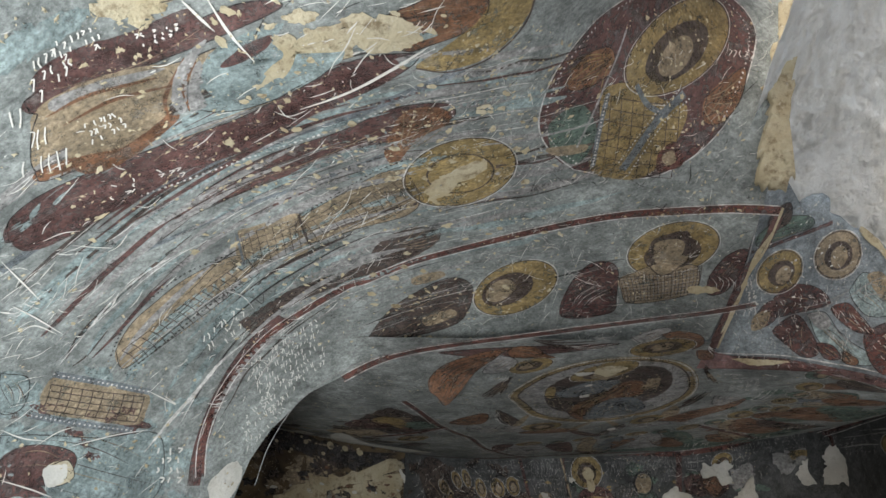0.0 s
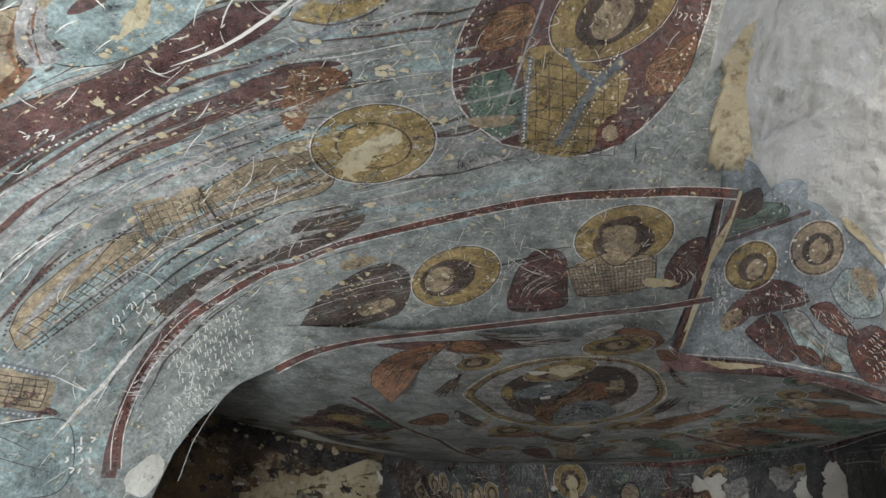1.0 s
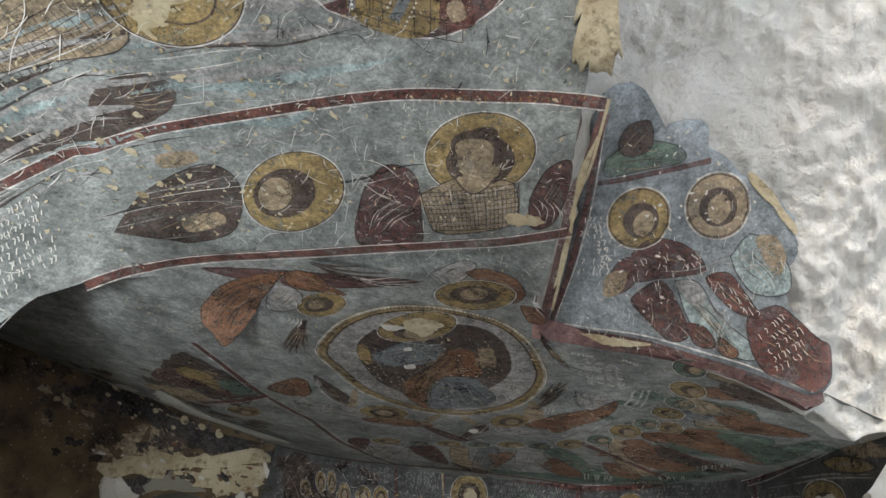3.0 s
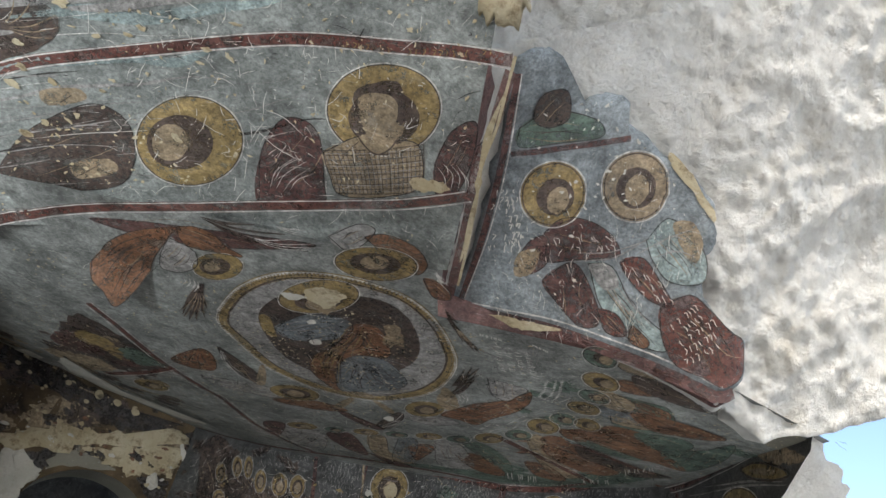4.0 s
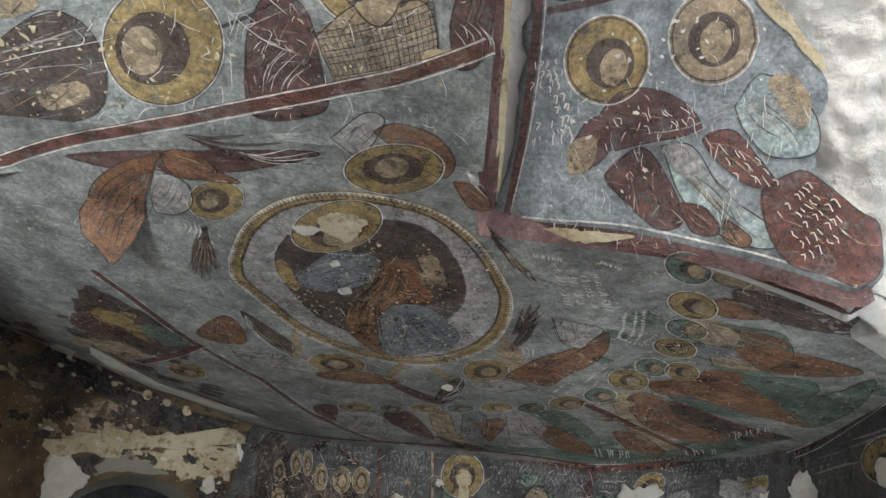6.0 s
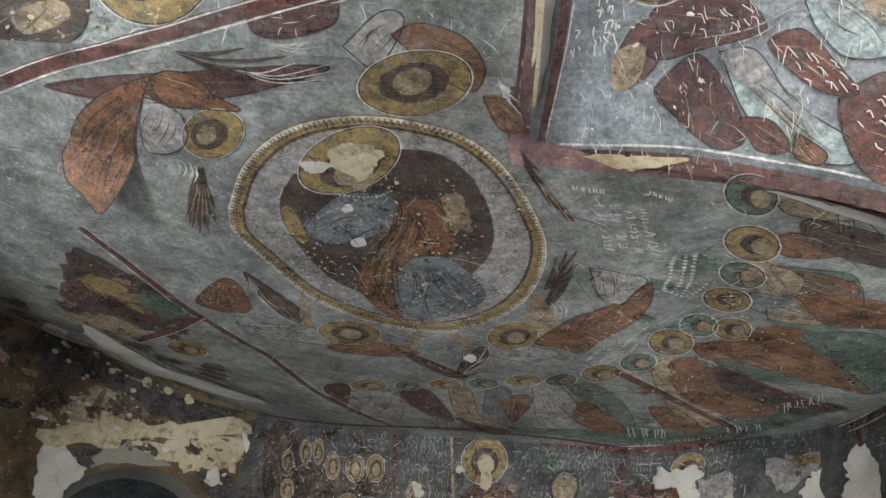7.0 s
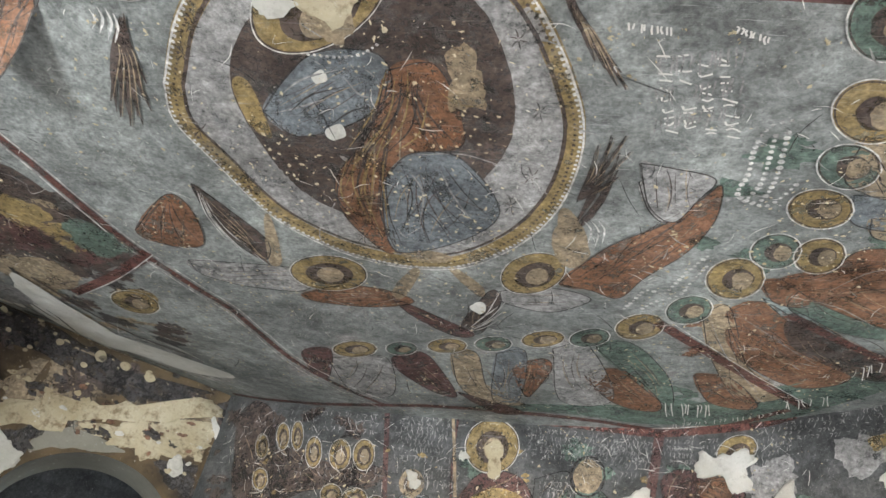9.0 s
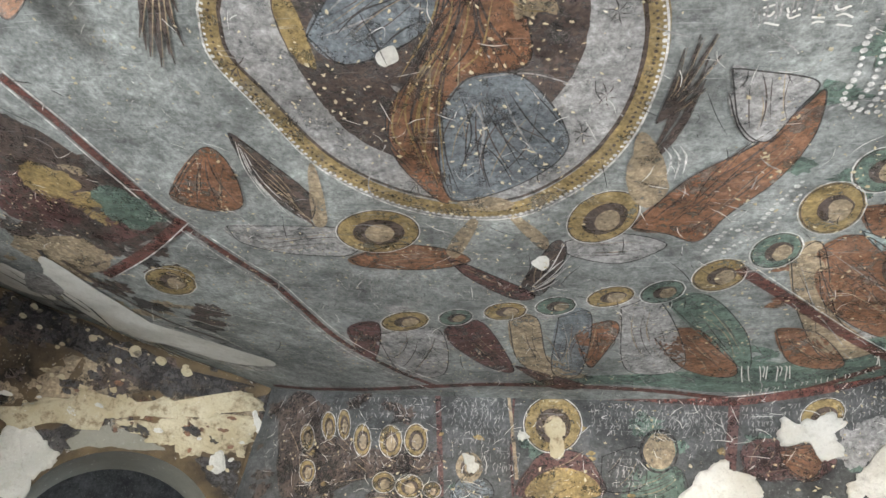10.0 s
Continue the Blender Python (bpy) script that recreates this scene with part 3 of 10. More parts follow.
long_robe = thing("robe_mural", VAULT, -36.55, 41.47, "peeling fresco of long maroon and pale robe folds", "mural")
blob(VAULT, "robe_fold", long_robe, M_MAROON, [(-46.28, 25.37), (-47.18, 26.95), (-45.58, 29.9), (-40.37, 34.85), (-34.44, 39.49), (-29.66, 44.28), (-25.5, 47.03), (-20.24, 48.31), (-20.21, 47.18), (-24.12, 44.11), (-30.54, 40.12), (-37.01, 34.87), (-42.85, 29.54)], 1)
blob(VAULT, "robe_fold", long_robe, M_MAROON, [(-51.79, 33.87), (-49.88, 37.79), (-44.83, 42.71), (-40.25, 46.95), (-36.63, 48.09), (-40.14, 44.44), (-43.59, 41.17), (-47.33, 37.36), (-50.16, 33.75)], 1)
blob(VAULT, "robe_fold", long_robe, M_TAN, [(-50.43, 34.07), (-46.73, 37.98), (-42.11, 41.55), (-40.14, 43.27), (-40.48, 41.02), (-41.19, 38.16), (-43.2, 35.3), (-46.24, 31.42), (-47.87, 30.34), (-49.64, 32.22)], 1)
blob(VAULT, "robe_fold", long_robe, M_RUST, [(-47.74, 30.17), (-45.41, 32.99), (-41.21, 37.45), (-40.59, 38.14), (-40.73, 36.45), (-43.71, 32.82), (-46.61, 29.96)], 2)
blob(VAULT, "sleeve", long_robe, M_AQUA, [(-40.57, 40.75), (-39.9, 43.36), (-37.21, 45.54), (-31.89, 46.33), (-28.73, 45.75), (-30.31, 43.37), (-34.37, 40.24), (-38.14, 38.78), (-40.17, 39.48)], 2)
blob(VAULT, "sleeve", long_robe, M_MAROON, [(-38.99, 42.99), (-37.47, 44.26), (-35.76, 44.52), (-37.29, 43.23)], 3)
strokes(VAULT, "fold_pattern", long_robe, M_BROWN, [[(-41.68, 41.02), (-41.96, 39.51), (-40.59, 38.14)], [(-41.2, 41.91), (-41.05, 39.85), (-39.31, 38.37)], [(-50.06, 34.24), (-46.59, 37.13), (-42.75, 40.13)], [(-47.31, 32.77), (-45.08, 35.94), (-41.33, 38.34)], [(-47.65, 31.3), (-45.07, 34.58), (-41.65, 37.28)], [(-43.31, 40.83), (-42.34, 38.89), (-40.9, 37.79)]], 0.018, 3)
strokes(VAULT, "light_streak", long_robe, M_PALE, [[(-41.51, 41.56), (-41.51, 39.68), (-40.05, 38.34)], [(-49.58, 34.9), (-46.46, 37.65), (-42.53, 40.59)], [(-40.55, 42.64), (-40.19, 40.65), (-38.28, 38.97)], [(-45.99, 32.41), (-43.97, 35.24), (-41.35, 37.63)]], 0.014, 4)
stroke(VAULT, "pale_stripe", long_robe, M_BLUE, [(-45.67, 23.51), (-42.93, 27.54), (-36.34, 33.9), (-30.26, 37.89), (-25.01, 41.44), (-19.16, 45.02), (-13.63, 47.95)], 0.05, 1)
stroke(VAULT, "pale_stripe", long_robe, M_PALE, [(-48.77, 27.84), (-47.23, 29.5), (-42.89, 33.13), (-38.08, 37.13), (-34.23, 40.04)], 0.022, 2)
stroke(VAULT, "white_streak", long_robe, M_WHITE, [(-29.51, 41.37), (-24.57, 44.76), (-20.27, 47.81), (-18.16, 49.12)], 0.006, 4)
blob(VAULT, "robe_fold", long_robe, M_RUST, [(-29.7, 47.92), (-24.88, 51.04), (-19.23, 53.97), (-14.22, 54.11), (-13.59, 51.83), (-19.01, 49.24), (-21.39, 48.35), (-25.82, 48.42)], 1)
blob(VAULT, "halo", long_robe, M_OCHRE, [(-19.55, 47.29), (-15, 47.71), (-10.58, 49.42), (-7.46, 52.16), (-6.99, 54.9), (-12.53, 55.61), (-13.87, 52.27), (-16.91, 49.54)], 2)
stroke(VAULT, "outline", long_robe, M_BROWN, [(-19.49, 47.2), (-14.89, 47.53), (-10.35, 49.29), (-7.16, 52.08), (-6.71, 54.9)], 0.01, 3)
blob(VAULT, "bare_patch", long_robe, M_CREAM, [(-34.27, 45.11), (-33.35, 47.32), (-30.32, 48.71), (-27.35, 48.54), (-27.88, 46.46), (-30.88, 45.9), (-32.3, 44.27)], 5, rough=0.02)
blob(VAULT, "bare_patch", long_robe, M_CREAM, [(-51.21, 42.09), (-48.43, 42.84), (-45.73, 44.58), (-47.05, 45.52), (-51.55, 43.22)], 5, rough=0.02)
blob(VAULT, "bare_patch", long_robe, M_CREAM, [(-28.54, 48.23), (-24.89, 50.08), (-20.62, 50.43), (-21.7, 48.78), (-25.96, 47.65)], 5, rough=0.02)

wing_m = thing("wing_mural", VAULT, -24.03, 39.89, "maroon wing fresco edged with painted pearls", "mural")
blob(VAULT, "wing", wing_m, M_MAROON, [(-35.72, 30.43), (-33.57, 33.97), (-29.98, 37.47), (-24.53, 40.69), (-19.72, 43.68), (-14.09, 44.83), (-12.79, 43.66), (-17.27, 41.78), (-23.18, 38.46), (-28.7, 35.43), (-32.68, 32.54)], 1)
dots(VAULT, "pearl_row", wing_m, M_WHITE, [(-39.03, 31.45), (-34.24, 34.98), (-30.17, 37.76), (-24.7, 40.95), (-19.78, 43.77), (-14.58, 45.08), (-12.72, 43.82)], 0.03, 0.007, 3)
blob(VAULT, "feather_patch", wing_m, M_RUST, [(-19.12, 41.51), (-18.32, 43.64), (-14.56, 44.38), (-12.95, 43.29), (-15.77, 41.47), (-17.14, 39.03), (-18.82, 39.8)], 2)
strokes(VAULT, "feather_pattern", wing_m, M_TAN, [[(-17.6, 40.13), (-17.72, 41.67), (-18.64, 43.59)], [(-17.49, 40.17), (-17.11, 41.82), (-17.5, 44.01)], [(-17.34, 40.18), (-16.28, 41.81), (-15.82, 44.13)], [(-17.16, 40.16), (-15.38, 41.64), (-13.97, 43.94)], [(-17.07, 40.1), (-14.93, 41.29), (-12.95, 43.29)]], 0.006, 3)
stroke(VAULT, "pale_stripe", wing_m, M_PALE, [(-34.5, 29.28), (-29.47, 33.8), (-22.72, 37.65), (-16.89, 41.08), (-9.48, 44.07)], 0.016, 2)
stroke(VAULT, "pale_stripe", wing_m, M_BLUE, [(-36.27, 27.92), (-30.48, 32.61), (-24.43, 36.34), (-18.22, 39.89)], 0.03, 1)
strokes(VAULT, "feather_pattern", wing_m, M_BROWN, [[(-35.43, 29.96), (-30.73, 33.98), (-25.2, 37.67)], [(-34.14, 33.1), (-29.74, 36.16), (-24.46, 39.56)], [(-30.72, 33.03), (-26.59, 35.9), (-21.06, 39.19)], [(-34.79, 31.52), (-30.74, 34.94), (-25.6, 38.33)]], 0.008, 3)

# the vault: haloed figure with lattice sleeves

lattice_m = thing("lattice_robe_mural", VAULT, -20.83, 34.01, "fresco with gold halo and brown lattice robe, faces rubbed bare", "mural")
halo = disc(VAULT, "halo", lattice_m, M_OCHRE, -9.73, 38.92, 0.311, 0.294, -151, 2)
hoop(VAULT, "rim", halo, M_WHITE, -9.73, 38.92, 0.32, 0.302, -151, 0.006, 3)
hoop(VAULT, "outline", halo, M_BROWN, -9.73, 38.92, 0.311, 0.294, -151, 0.006, 3)
disc(VAULT, "inner_disc", halo, M_OCHRE, -9.97, 38.71, 0.195, 0.183, -140, 3)
hoop(VAULT, "inner_ring", lattice_m, M_BROWN, -9.73, 38.92, 0.198, 0.17, 170, 0.012, 5)
blob(VAULT, "bare_patch", lattice_m, M_CREAM, [(-12.96, 37.5), (-12.15, 38.58), (-10.8, 39.2), (-7.97, 40.29), (-7.15, 39.43), (-9.4, 38.04), (-10.66, 37.19), (-12.28, 36.56)], 6, rough=0.02)
blob(VAULT, "robe", lattice_m, M_TAN, [(-16.19, 39.06), (-13.34, 36.46), (-14.06, 34.88), (-18.16, 33.3), (-22.99, 31.22), (-24.48, 32.9), (-21.62, 35.61), (-18.98, 37.67)], 1)
lattice(VAULT, "lattice_pattern", lattice_m, M_BROWN, [(-23.74, 32.79), (-15.48, 38.24), (-21.27, 31.15), (-12.83, 36.41)], 14, 4, 0.004, 3)
blob(VAULT, "cuff", lattice_m, M_TAN, [(-29.51, 30.69), (-28.27, 31.67), (-24.65, 33.45), (-22.26, 31.09), (-24.4, 29.44), (-27.73, 28.46)], 1)
lattice(VAULT, "lattice_pattern", lattice_m, M_BROWN, [(-29.17, 30.76), (-24.27, 33.27), (-27.39, 28.53), (-22.46, 30.92)], 8, 5, 0.004, 3)
stroke(VAULT, "cuff_edge", lattice_m, M_BROWN, [(-24.71, 33.34), (-23.3, 31.89), (-22, 30.89)], 0.014, 3)
stroke(VAULT, "cuff_edge", lattice_m, M_BLUE, [(-29.58, 30.81), (-28.61, 29.7), (-27.63, 28.48)], 0.016, 3)
blob(VAULT, "sleeve", lattice_m, M_TAN, [(-35.03, 20.38), (-34.76, 22.34), (-33.75, 24.15), (-32, 26.58), (-28.84, 29.09), (-26.99, 28.6), (-27.33, 27.61), (-30.04, 24.59), (-32.08, 21.57), (-33.83, 19.28)], 1)
lattice(VAULT, "lattice_pattern", lattice_m, M_BROWN, [(-34.57, 20.47), (-27.94, 28.89), (-32.95, 19.85), (-26.01, 28.22)], 14, 3, 0.006, 3)
dots(VAULT, "pearl_row", lattice_m, M_BLACK, [(-35.21, 20.01), (-35.15, 22.39), (-34.22, 24.32), (-32.37, 26.82), (-29.17, 29.21)], 0.03, 0.008, 3)
dots(VAULT, "pearl_row", lattice_m, M_BLACK, [(-33.62, 18.98), (-31.75, 21.33), (-29.68, 24.34), (-26.98, 27.44)], 0.03, 0.008, 3)
strokes(VAULT, "white_streak", lattice_m, M_WHITE, [[(-33.99, 19.12), (-30.67, 23.8), (-26.55, 28.22), (-21.94, 31.39), (-15.41, 35.24), (-13.26, 36.72)], [(-38.79, 18.81), (-37.11, 22.47), (-34.05, 27.57), (-29.76, 31.34)], [(-24.94, 37.23), (-20.6, 39.52), (-16.01, 41.95)]], 0.007, 4)
dots(VAULT, "pearl_row", lattice_m, M_BLACK, [(-24.61, 33.36), (-21.74, 35.84), (-19.15, 37.99), (-16.16, 39.66)], 0.03, 0.007, 3)
blob(VAULT, "patterned_hem", lattice_m, M_TAN, [(-38.69, 17.56), (-37.55, 17.94), (-34.17, 17.99), (-31.39, 17.82), (-31.1, 16.51), (-31.55, 15.56), (-35.26, 15.42), (-38.51, 15.55)], 1)
lattice(VAULT, "lattice_pattern", lattice_m, M_BROWN, [(-38.49, 17.29), (-31.61, 17.58), (-38.33, 15.58), (-31.61, 15.75)], 9, 4, 0.007, 3)
stroke(VAULT, "hem_edge", lattice_m, M_BLUE, [(-38.6, 17.98), (-35.05, 18.04), (-31.18, 17.97)], 0.04, 2)
stroke(VAULT, "hem_edge", lattice_m, M_BLUE, [(-38.91, 15.1), (-35.53, 15.07), (-31.62, 15.15)], 0.04, 2)
dots(VAULT, "pearl_row", lattice_m, M_WHITE, [(-38.6, 17.98), (-35.05, 18.04), (-31.18, 17.97)], 0.03, 0.006, 4)
dots(VAULT, "pearl_row", lattice_m, M_WHITE, [(-38.91, 15.1), (-35.53, 15.07), (-31.62, 15.15)], 0.03, 0.006, 4)
blob(VAULT, "lower_robe", lattice_m, M_AQUA, [(-40.33, 13.56), (-37.49, 14.01), (-33.65, 14.37), (-30.15, 15.22), (-28.91, 13.97), (-28.61, 11.27), (-30.71, 9.96), (-38.61, 9.03)], 1)
blob(VAULT, "lower_robe", lattice_m, M_MAROON, [(-39.71, 12.04), (-38.66, 13.09), (-36.49, 13.41), (-34.93, 12.87), (-35.38, 11.33), (-38.11, 10.65)], 2)
blob(VAULT, "lower_robe", lattice_m, M_CREAM, [(-36.59, 12.1), (-35.43, 12.62), (-34.7, 11.59), (-35.81, 10.92)], 3)
blob(VAULT, "lower_robe", lattice_m, M_AQUA, [(-42.09, 17.33), (-40.13, 17.36), (-39.68, 15.53), (-40.93, 14.93)], 1)
blob(VAULT, "feather_patch", lattice_m, M_BROWN, [(-15.88, 32.34), (-13.18, 33.91), (-10.29, 33.87), (-10.47, 32.49), (-13.44, 30.94), (-16.18, 30.73)], 1)
strokes(VAULT, "feather_pattern", lattice_m, M_TAN, [[(-13.4, 32.24), (-11.83, 32.73), (-10.05, 33.7)], [(-13.39, 32.18), (-11.86, 32.43), (-10.02, 33.12)], [(-13.43, 32.12), (-12.12, 32.13), (-10.47, 32.49)], [(-13.54, 32.28), (-12.52, 33), (-11.51, 34.12)], [(-13.66, 32.28), (-13.1, 33.06), (-12.72, 34.12)]], 0.006, 3)
hoop(VAULT, "rosette_ring", lattice_m, M_PALE, -19.26, 29.53, 0.159, 0.126, -135, 0.007, 2)
hoop(VAULT, "rosette_ring", lattice_m, M_PALE, -19.26, 29.53, 0.095, 0.075, -146, 0.005, 2)
stroke(VAULT, "dark_stripe", lattice_m, M_BROWN, [(-25.62, 23.79), (-22.19, 26.87), (-17.37, 29.36), (-12.11, 32.1)], 0.13, 0)
dots(VAULT, "pearl_row", lattice_m, M_TAN, [(-30.56, 22.56), (-26.95, 26.36), (-22.45, 28.38), (-17.33, 28.97)], 0.03, 0.006, 2)

# the vault: red border bands

band_m = thing("border_band", VAULT, 2.97, 34.56, "dark red painted border band with white edge lines", "border")
banded(VAULT, "red_band", band_m, M_RED, [(-25.79, 12.51), (-26.21, 15.34), (-25.46, 19.61), (-22.9, 23.99), (-18.09, 28.05), (-16.3, 28.89), (-11.59, 31.17), (-3.86, 33.4), (3.38, 34.79), (9.69, 35.25), (18.31, 34.67), (23.3, 33.67)], 0.062, 2, 0.007)
bar_rows(VAULT, "inscription", band_m, M_OCHRE, [(10.59, 35.31), (22.04, 34.42), (10.49, 34.83), (21.93, 33.95)], 1, 22, 0.004, 4, 0.8)

# the vault: row of gold halos between the bands

row_m = thing("halo_row_mural", VAULT, 5, 29.28, "fresco band with two gold halos over maroon shapes", "mural")
halo = disc(VAULT, "halo", row_m, M_OCHRE, -1.54, 29.06, 0.308, 0.236, -131, 2)
hoop(VAULT, "rim", halo, M_WHITE, -1.54, 29.06, 0.317, 0.243, -131, 0.006, 3)
hoop(VAULT, "outline", halo, M_BROWN, -1.54, 29.06, 0.308, 0.236, -131, 0.006, 3)
disc(VAULT, "inner_disc", halo, M_BROWN, -2.25, 28.97, 0.19, 0.146, -132, 3)
disc(VAULT, "plain_oval", halo, M_TAN, -2.96, 28.87, 0.119, 0.086, 68, 4)
halo = disc(VAULT, "halo", row_m, M_OCHRE, 13.31, 31.78, 0.287, 0.22, -162, 2)
hoop(VAULT, "rim", halo, M_WHITE, 13.31, 31.78, 0.295, 0.227, -162, 0.006, 3)
hoop(VAULT, "outline", halo, M_BROWN, 13.31, 31.78, 0.287, 0.22, -162, 0.006, 3)
disc(VAULT, "inner_disc", halo, M_BROWN, 13.27, 31.41, 0.18, 0.138, -164, 3)
disc(VAULT, "plain_oval", halo, M_TAN, 13.23, 31.03, 0.106, 0.088, -139, 4)
blob(VAULT, "wing", row_m, M_MAROON, [(3.15, 26.6), (3.72, 29.35), (5.76, 31.19), (8.08, 30.72), (8.13, 28.17), (7.6, 26.73)], 1)
blob(VAULT, "wing", row_m, M_MAROON, [(16.54, 29.15), (18.16, 30.65), (20, 30.96), (19.42, 29.4), (17.85, 27.72), (16.27, 27.65)], 1)
blob(VAULT, "robe", row_m, M_BROWN, [(-14.29, 24.74), (-12.51, 27.32), (-8.47, 29.73), (-5.84, 29.32), (-5.69, 27.1), (-7.41, 25.54), (-13.86, 23.95)], 1)
blob(VAULT, "cloth_patch", row_m, M_TAN, [(-11.69, 29.59), (-9.24, 30.34), (-8.67, 29.92), (-11.12, 28.99)], 2)
blob(VAULT, "cloth_patch", row_m, M_TAN, [(-9.78, 26.25), (-7.39, 27.12), (-6.8, 26.58), (-9.19, 25.62)], 2)
strokes(VAULT, "white_streak", row_m, M_PALE, [[(-18.96, 22.37), (-15.4, 24.93), (-10.57, 27.06), (-5.3, 28.2)], [(-17.21, 22.07), (-14.21, 23.76), (-8.6, 25.57)]], 0.006, 3)
blob(BOTH, "wing", row_m, M_MAROON, [(-8.12, 23.46), (-3.89, 24.01), (2.81, 24.3), (8.12, 24.24), (4.26, 23.73), (-3.27, 23.26)], 1)
strokes(BOTH, "feather_pattern", row_m, M_WHITE, [[(3.33, 24.26), (5.37, 24.07), (8.14, 24.3)], [(3.34, 24.24), (5.43, 23.98), (8.28, 24.13)], [(3.29, 24.22), (5.18, 23.89), (7.8, 23.94)], [(3.16, 24.26), (4.6, 24.17), (6.54, 24.38)]], 0.005, 3)

# the far ceiling: great ring with robed shape

ring_m = thing("ring_mural", CEIL, 1.314, 5.507, "large gold ring fresco with pale field on grey ceiling", "mural")
blob(CEIL, "pale_field", ring_m, M_PALE, [(0.564, 5.475), (0.728, 5.189), (0.961, 4.976), (1.256, 4.885), (1.515, 4.906), (1.695, 4.972), (1.841, 5.133), (1.964, 5.417), (2.011, 5.705), (1.935, 6.071), (1.726, 6.384), (1.438, 6.538), (1.049, 6.456), (0.769, 6.201), (0.607, 5.842), (0.532, 5.653)], 0)
stroke(CEIL, "gold_ring", ring_m, M_OCHRE, [(0.599, 5.478), (0.753, 5.202), (0.975, 4.997), (1.259, 4.909), (1.508, 4.929), (1.681, 4.993), (1.82, 5.148), (1.937, 5.422), (1.979, 5.696), (1.904, 6.042), (1.703, 6.335), (1.431, 6.478), (1.065, 6.401), (0.799, 6.164), (0.643, 5.826), (0.569, 5.647), (0.599, 5.478)], 0.075, 1)
stroke(CEIL, "white_line", ring_m, M_WHITE, [(0.564, 5.475), (0.728, 5.189), (0.961, 4.976), (1.256, 4.885), (1.515, 4.906), (1.695, 4.972), (1.841, 5.133), (1.964, 5.417), (2.011, 5.705), (1.935, 6.071), (1.726, 6.384), (1.438, 6.538), (1.049, 6.456), (0.769, 6.201), (0.607, 5.842), (0.532, 5.653), (0.564, 5.475)], 0.008, 2)
stroke(CEIL, "dark_line", ring_m, M_BROWN, [(0.633, 5.48), (0.778, 5.216), (0.99, 5.018), (1.261, 4.933), (1.5, 4.952), (1.666, 5.014), (1.799, 5.164), (1.909, 5.427), (1.947, 5.688), (1.873, 6.014), (1.681, 6.287), (1.425, 6.419), (1.08, 6.348), (0.828, 6.127), (0.677, 5.811), (0.607, 5.641), (0.633, 5.48)], 0.014, 2)
dots(CEIL, "beaded_rim", ring_m, M_BROWN, [(0.599, 5.478), (0.753, 5.202), (0.975, 4.997), (1.259, 4.909), (1.508, 4.929), (1.681, 4.993), (1.82, 5.148), (1.937, 5.422), (1.979, 5.696), (1.904, 6.042), (1.703, 6.335), (1.431, 6.478), (1.065, 6.401), (0.799, 6.164), (0.643, 5.826), (0.569, 5.647), (0.599, 5.478)], 0.024, 0.006, 3)
dots(CEIL, "beaded_rim", ring_m, M_WHITE, [(0.576, 5.476), (0.736, 5.193), (0.966, 4.983), (1.257, 4.893), (1.513, 4.914), (1.69, 4.979), (1.834, 5.138), (1.955, 5.418), (2, 5.702), (1.925, 6.062), (1.718, 6.367), (1.436, 6.518), (1.055, 6.437), (0.779, 6.189), (0.619, 5.837), (0.544, 5.651), (0.576, 5.476)], 0.024, 0.007, 3)
blob(CEIL, "inner_field", ring_m, M_BROWN, [(0.821, 5.426), (0.963, 5.199), (1.179, 5.075), (1.383, 5.05), (1.576, 5.064), (1.704, 5.194), (1.776, 5.466), (1.752, 5.733), (1.618, 5.958), (1.314, 6.392), (1.151, 6.205), (0.925, 6.009), (0.82, 5.679)], 1)
halo = disc(CEIL, "halo", ring_m, M_OCHRE, 1.191, 5.134, 0.272, 0.145, 142, 2)
hoop(CEIL, "rim", halo, M_WHITE, 1.191, 5.134, 0.28, 0.15, 142, 0.006, 3)
hoop(CEIL, "outline", halo, M_BROWN, 1.191, 5.134, 0.272, 0.145, 142, 0.006, 3)
disc(CEIL, "inner_disc", halo, M_BROWN, 1.194, 5.164, 0.17, 0.091, 142, 3)
disc(CEIL, "plain_oval", halo, M_TAN, 1.196, 5.195, 0.104, 0.057, 133, 4)
blob(CEIL, "torso_cloth", ring_m, M_BLUE, [(0.893, 5.59), (1.012, 5.441), (1.147, 5.331), (1.341, 5.33), (1.368, 5.478), (1.226, 5.627), (0.996, 5.705)], 3)
blob(CEIL, "rust_cloth", ring_m, M_RUST, [(1.363, 5.399), (1.537, 5.384), (1.599, 5.713), (1.428, 5.784), (1.286, 5.932), (1.249, 6.415), (1.096, 6.211), (1.08, 5.952), (1.265, 5.675)], 3)
strokes(CEIL, "fold_pattern", ring_m, M_BROWN, [[(1.408, 5.49), (1.271, 5.707), (1.121, 6.073)], [(1.407, 5.478), (1.276, 5.636), (1.127, 5.908)], [(1.416, 5.496), (1.31, 5.748), (1.213, 6.152)], [(1.42, 5.483), (1.337, 5.677), (1.267, 5.974)], [(1.447, 5.463), (1.483, 5.585), (1.564, 5.716)], [(1.442, 5.466), (1.458, 5.6), (1.513, 5.757)], [(1.438, 5.463), (1.439, 5.582), (1.47, 5.725)]], 0.01, 5)
strokes(CEIL, "fold_pattern", ring_m, M_OCHRE, [[(1.325, 5.635), (1.223, 5.769), (1.111, 5.99)], [(1.328, 5.645), (1.233, 5.828), (1.14, 6.115)], [(1.332, 5.652), (1.248, 5.87), (1.178, 6.202)], [(1.338, 5.658), (1.276, 5.913), (1.246, 6.29)]], 0.007, 5)
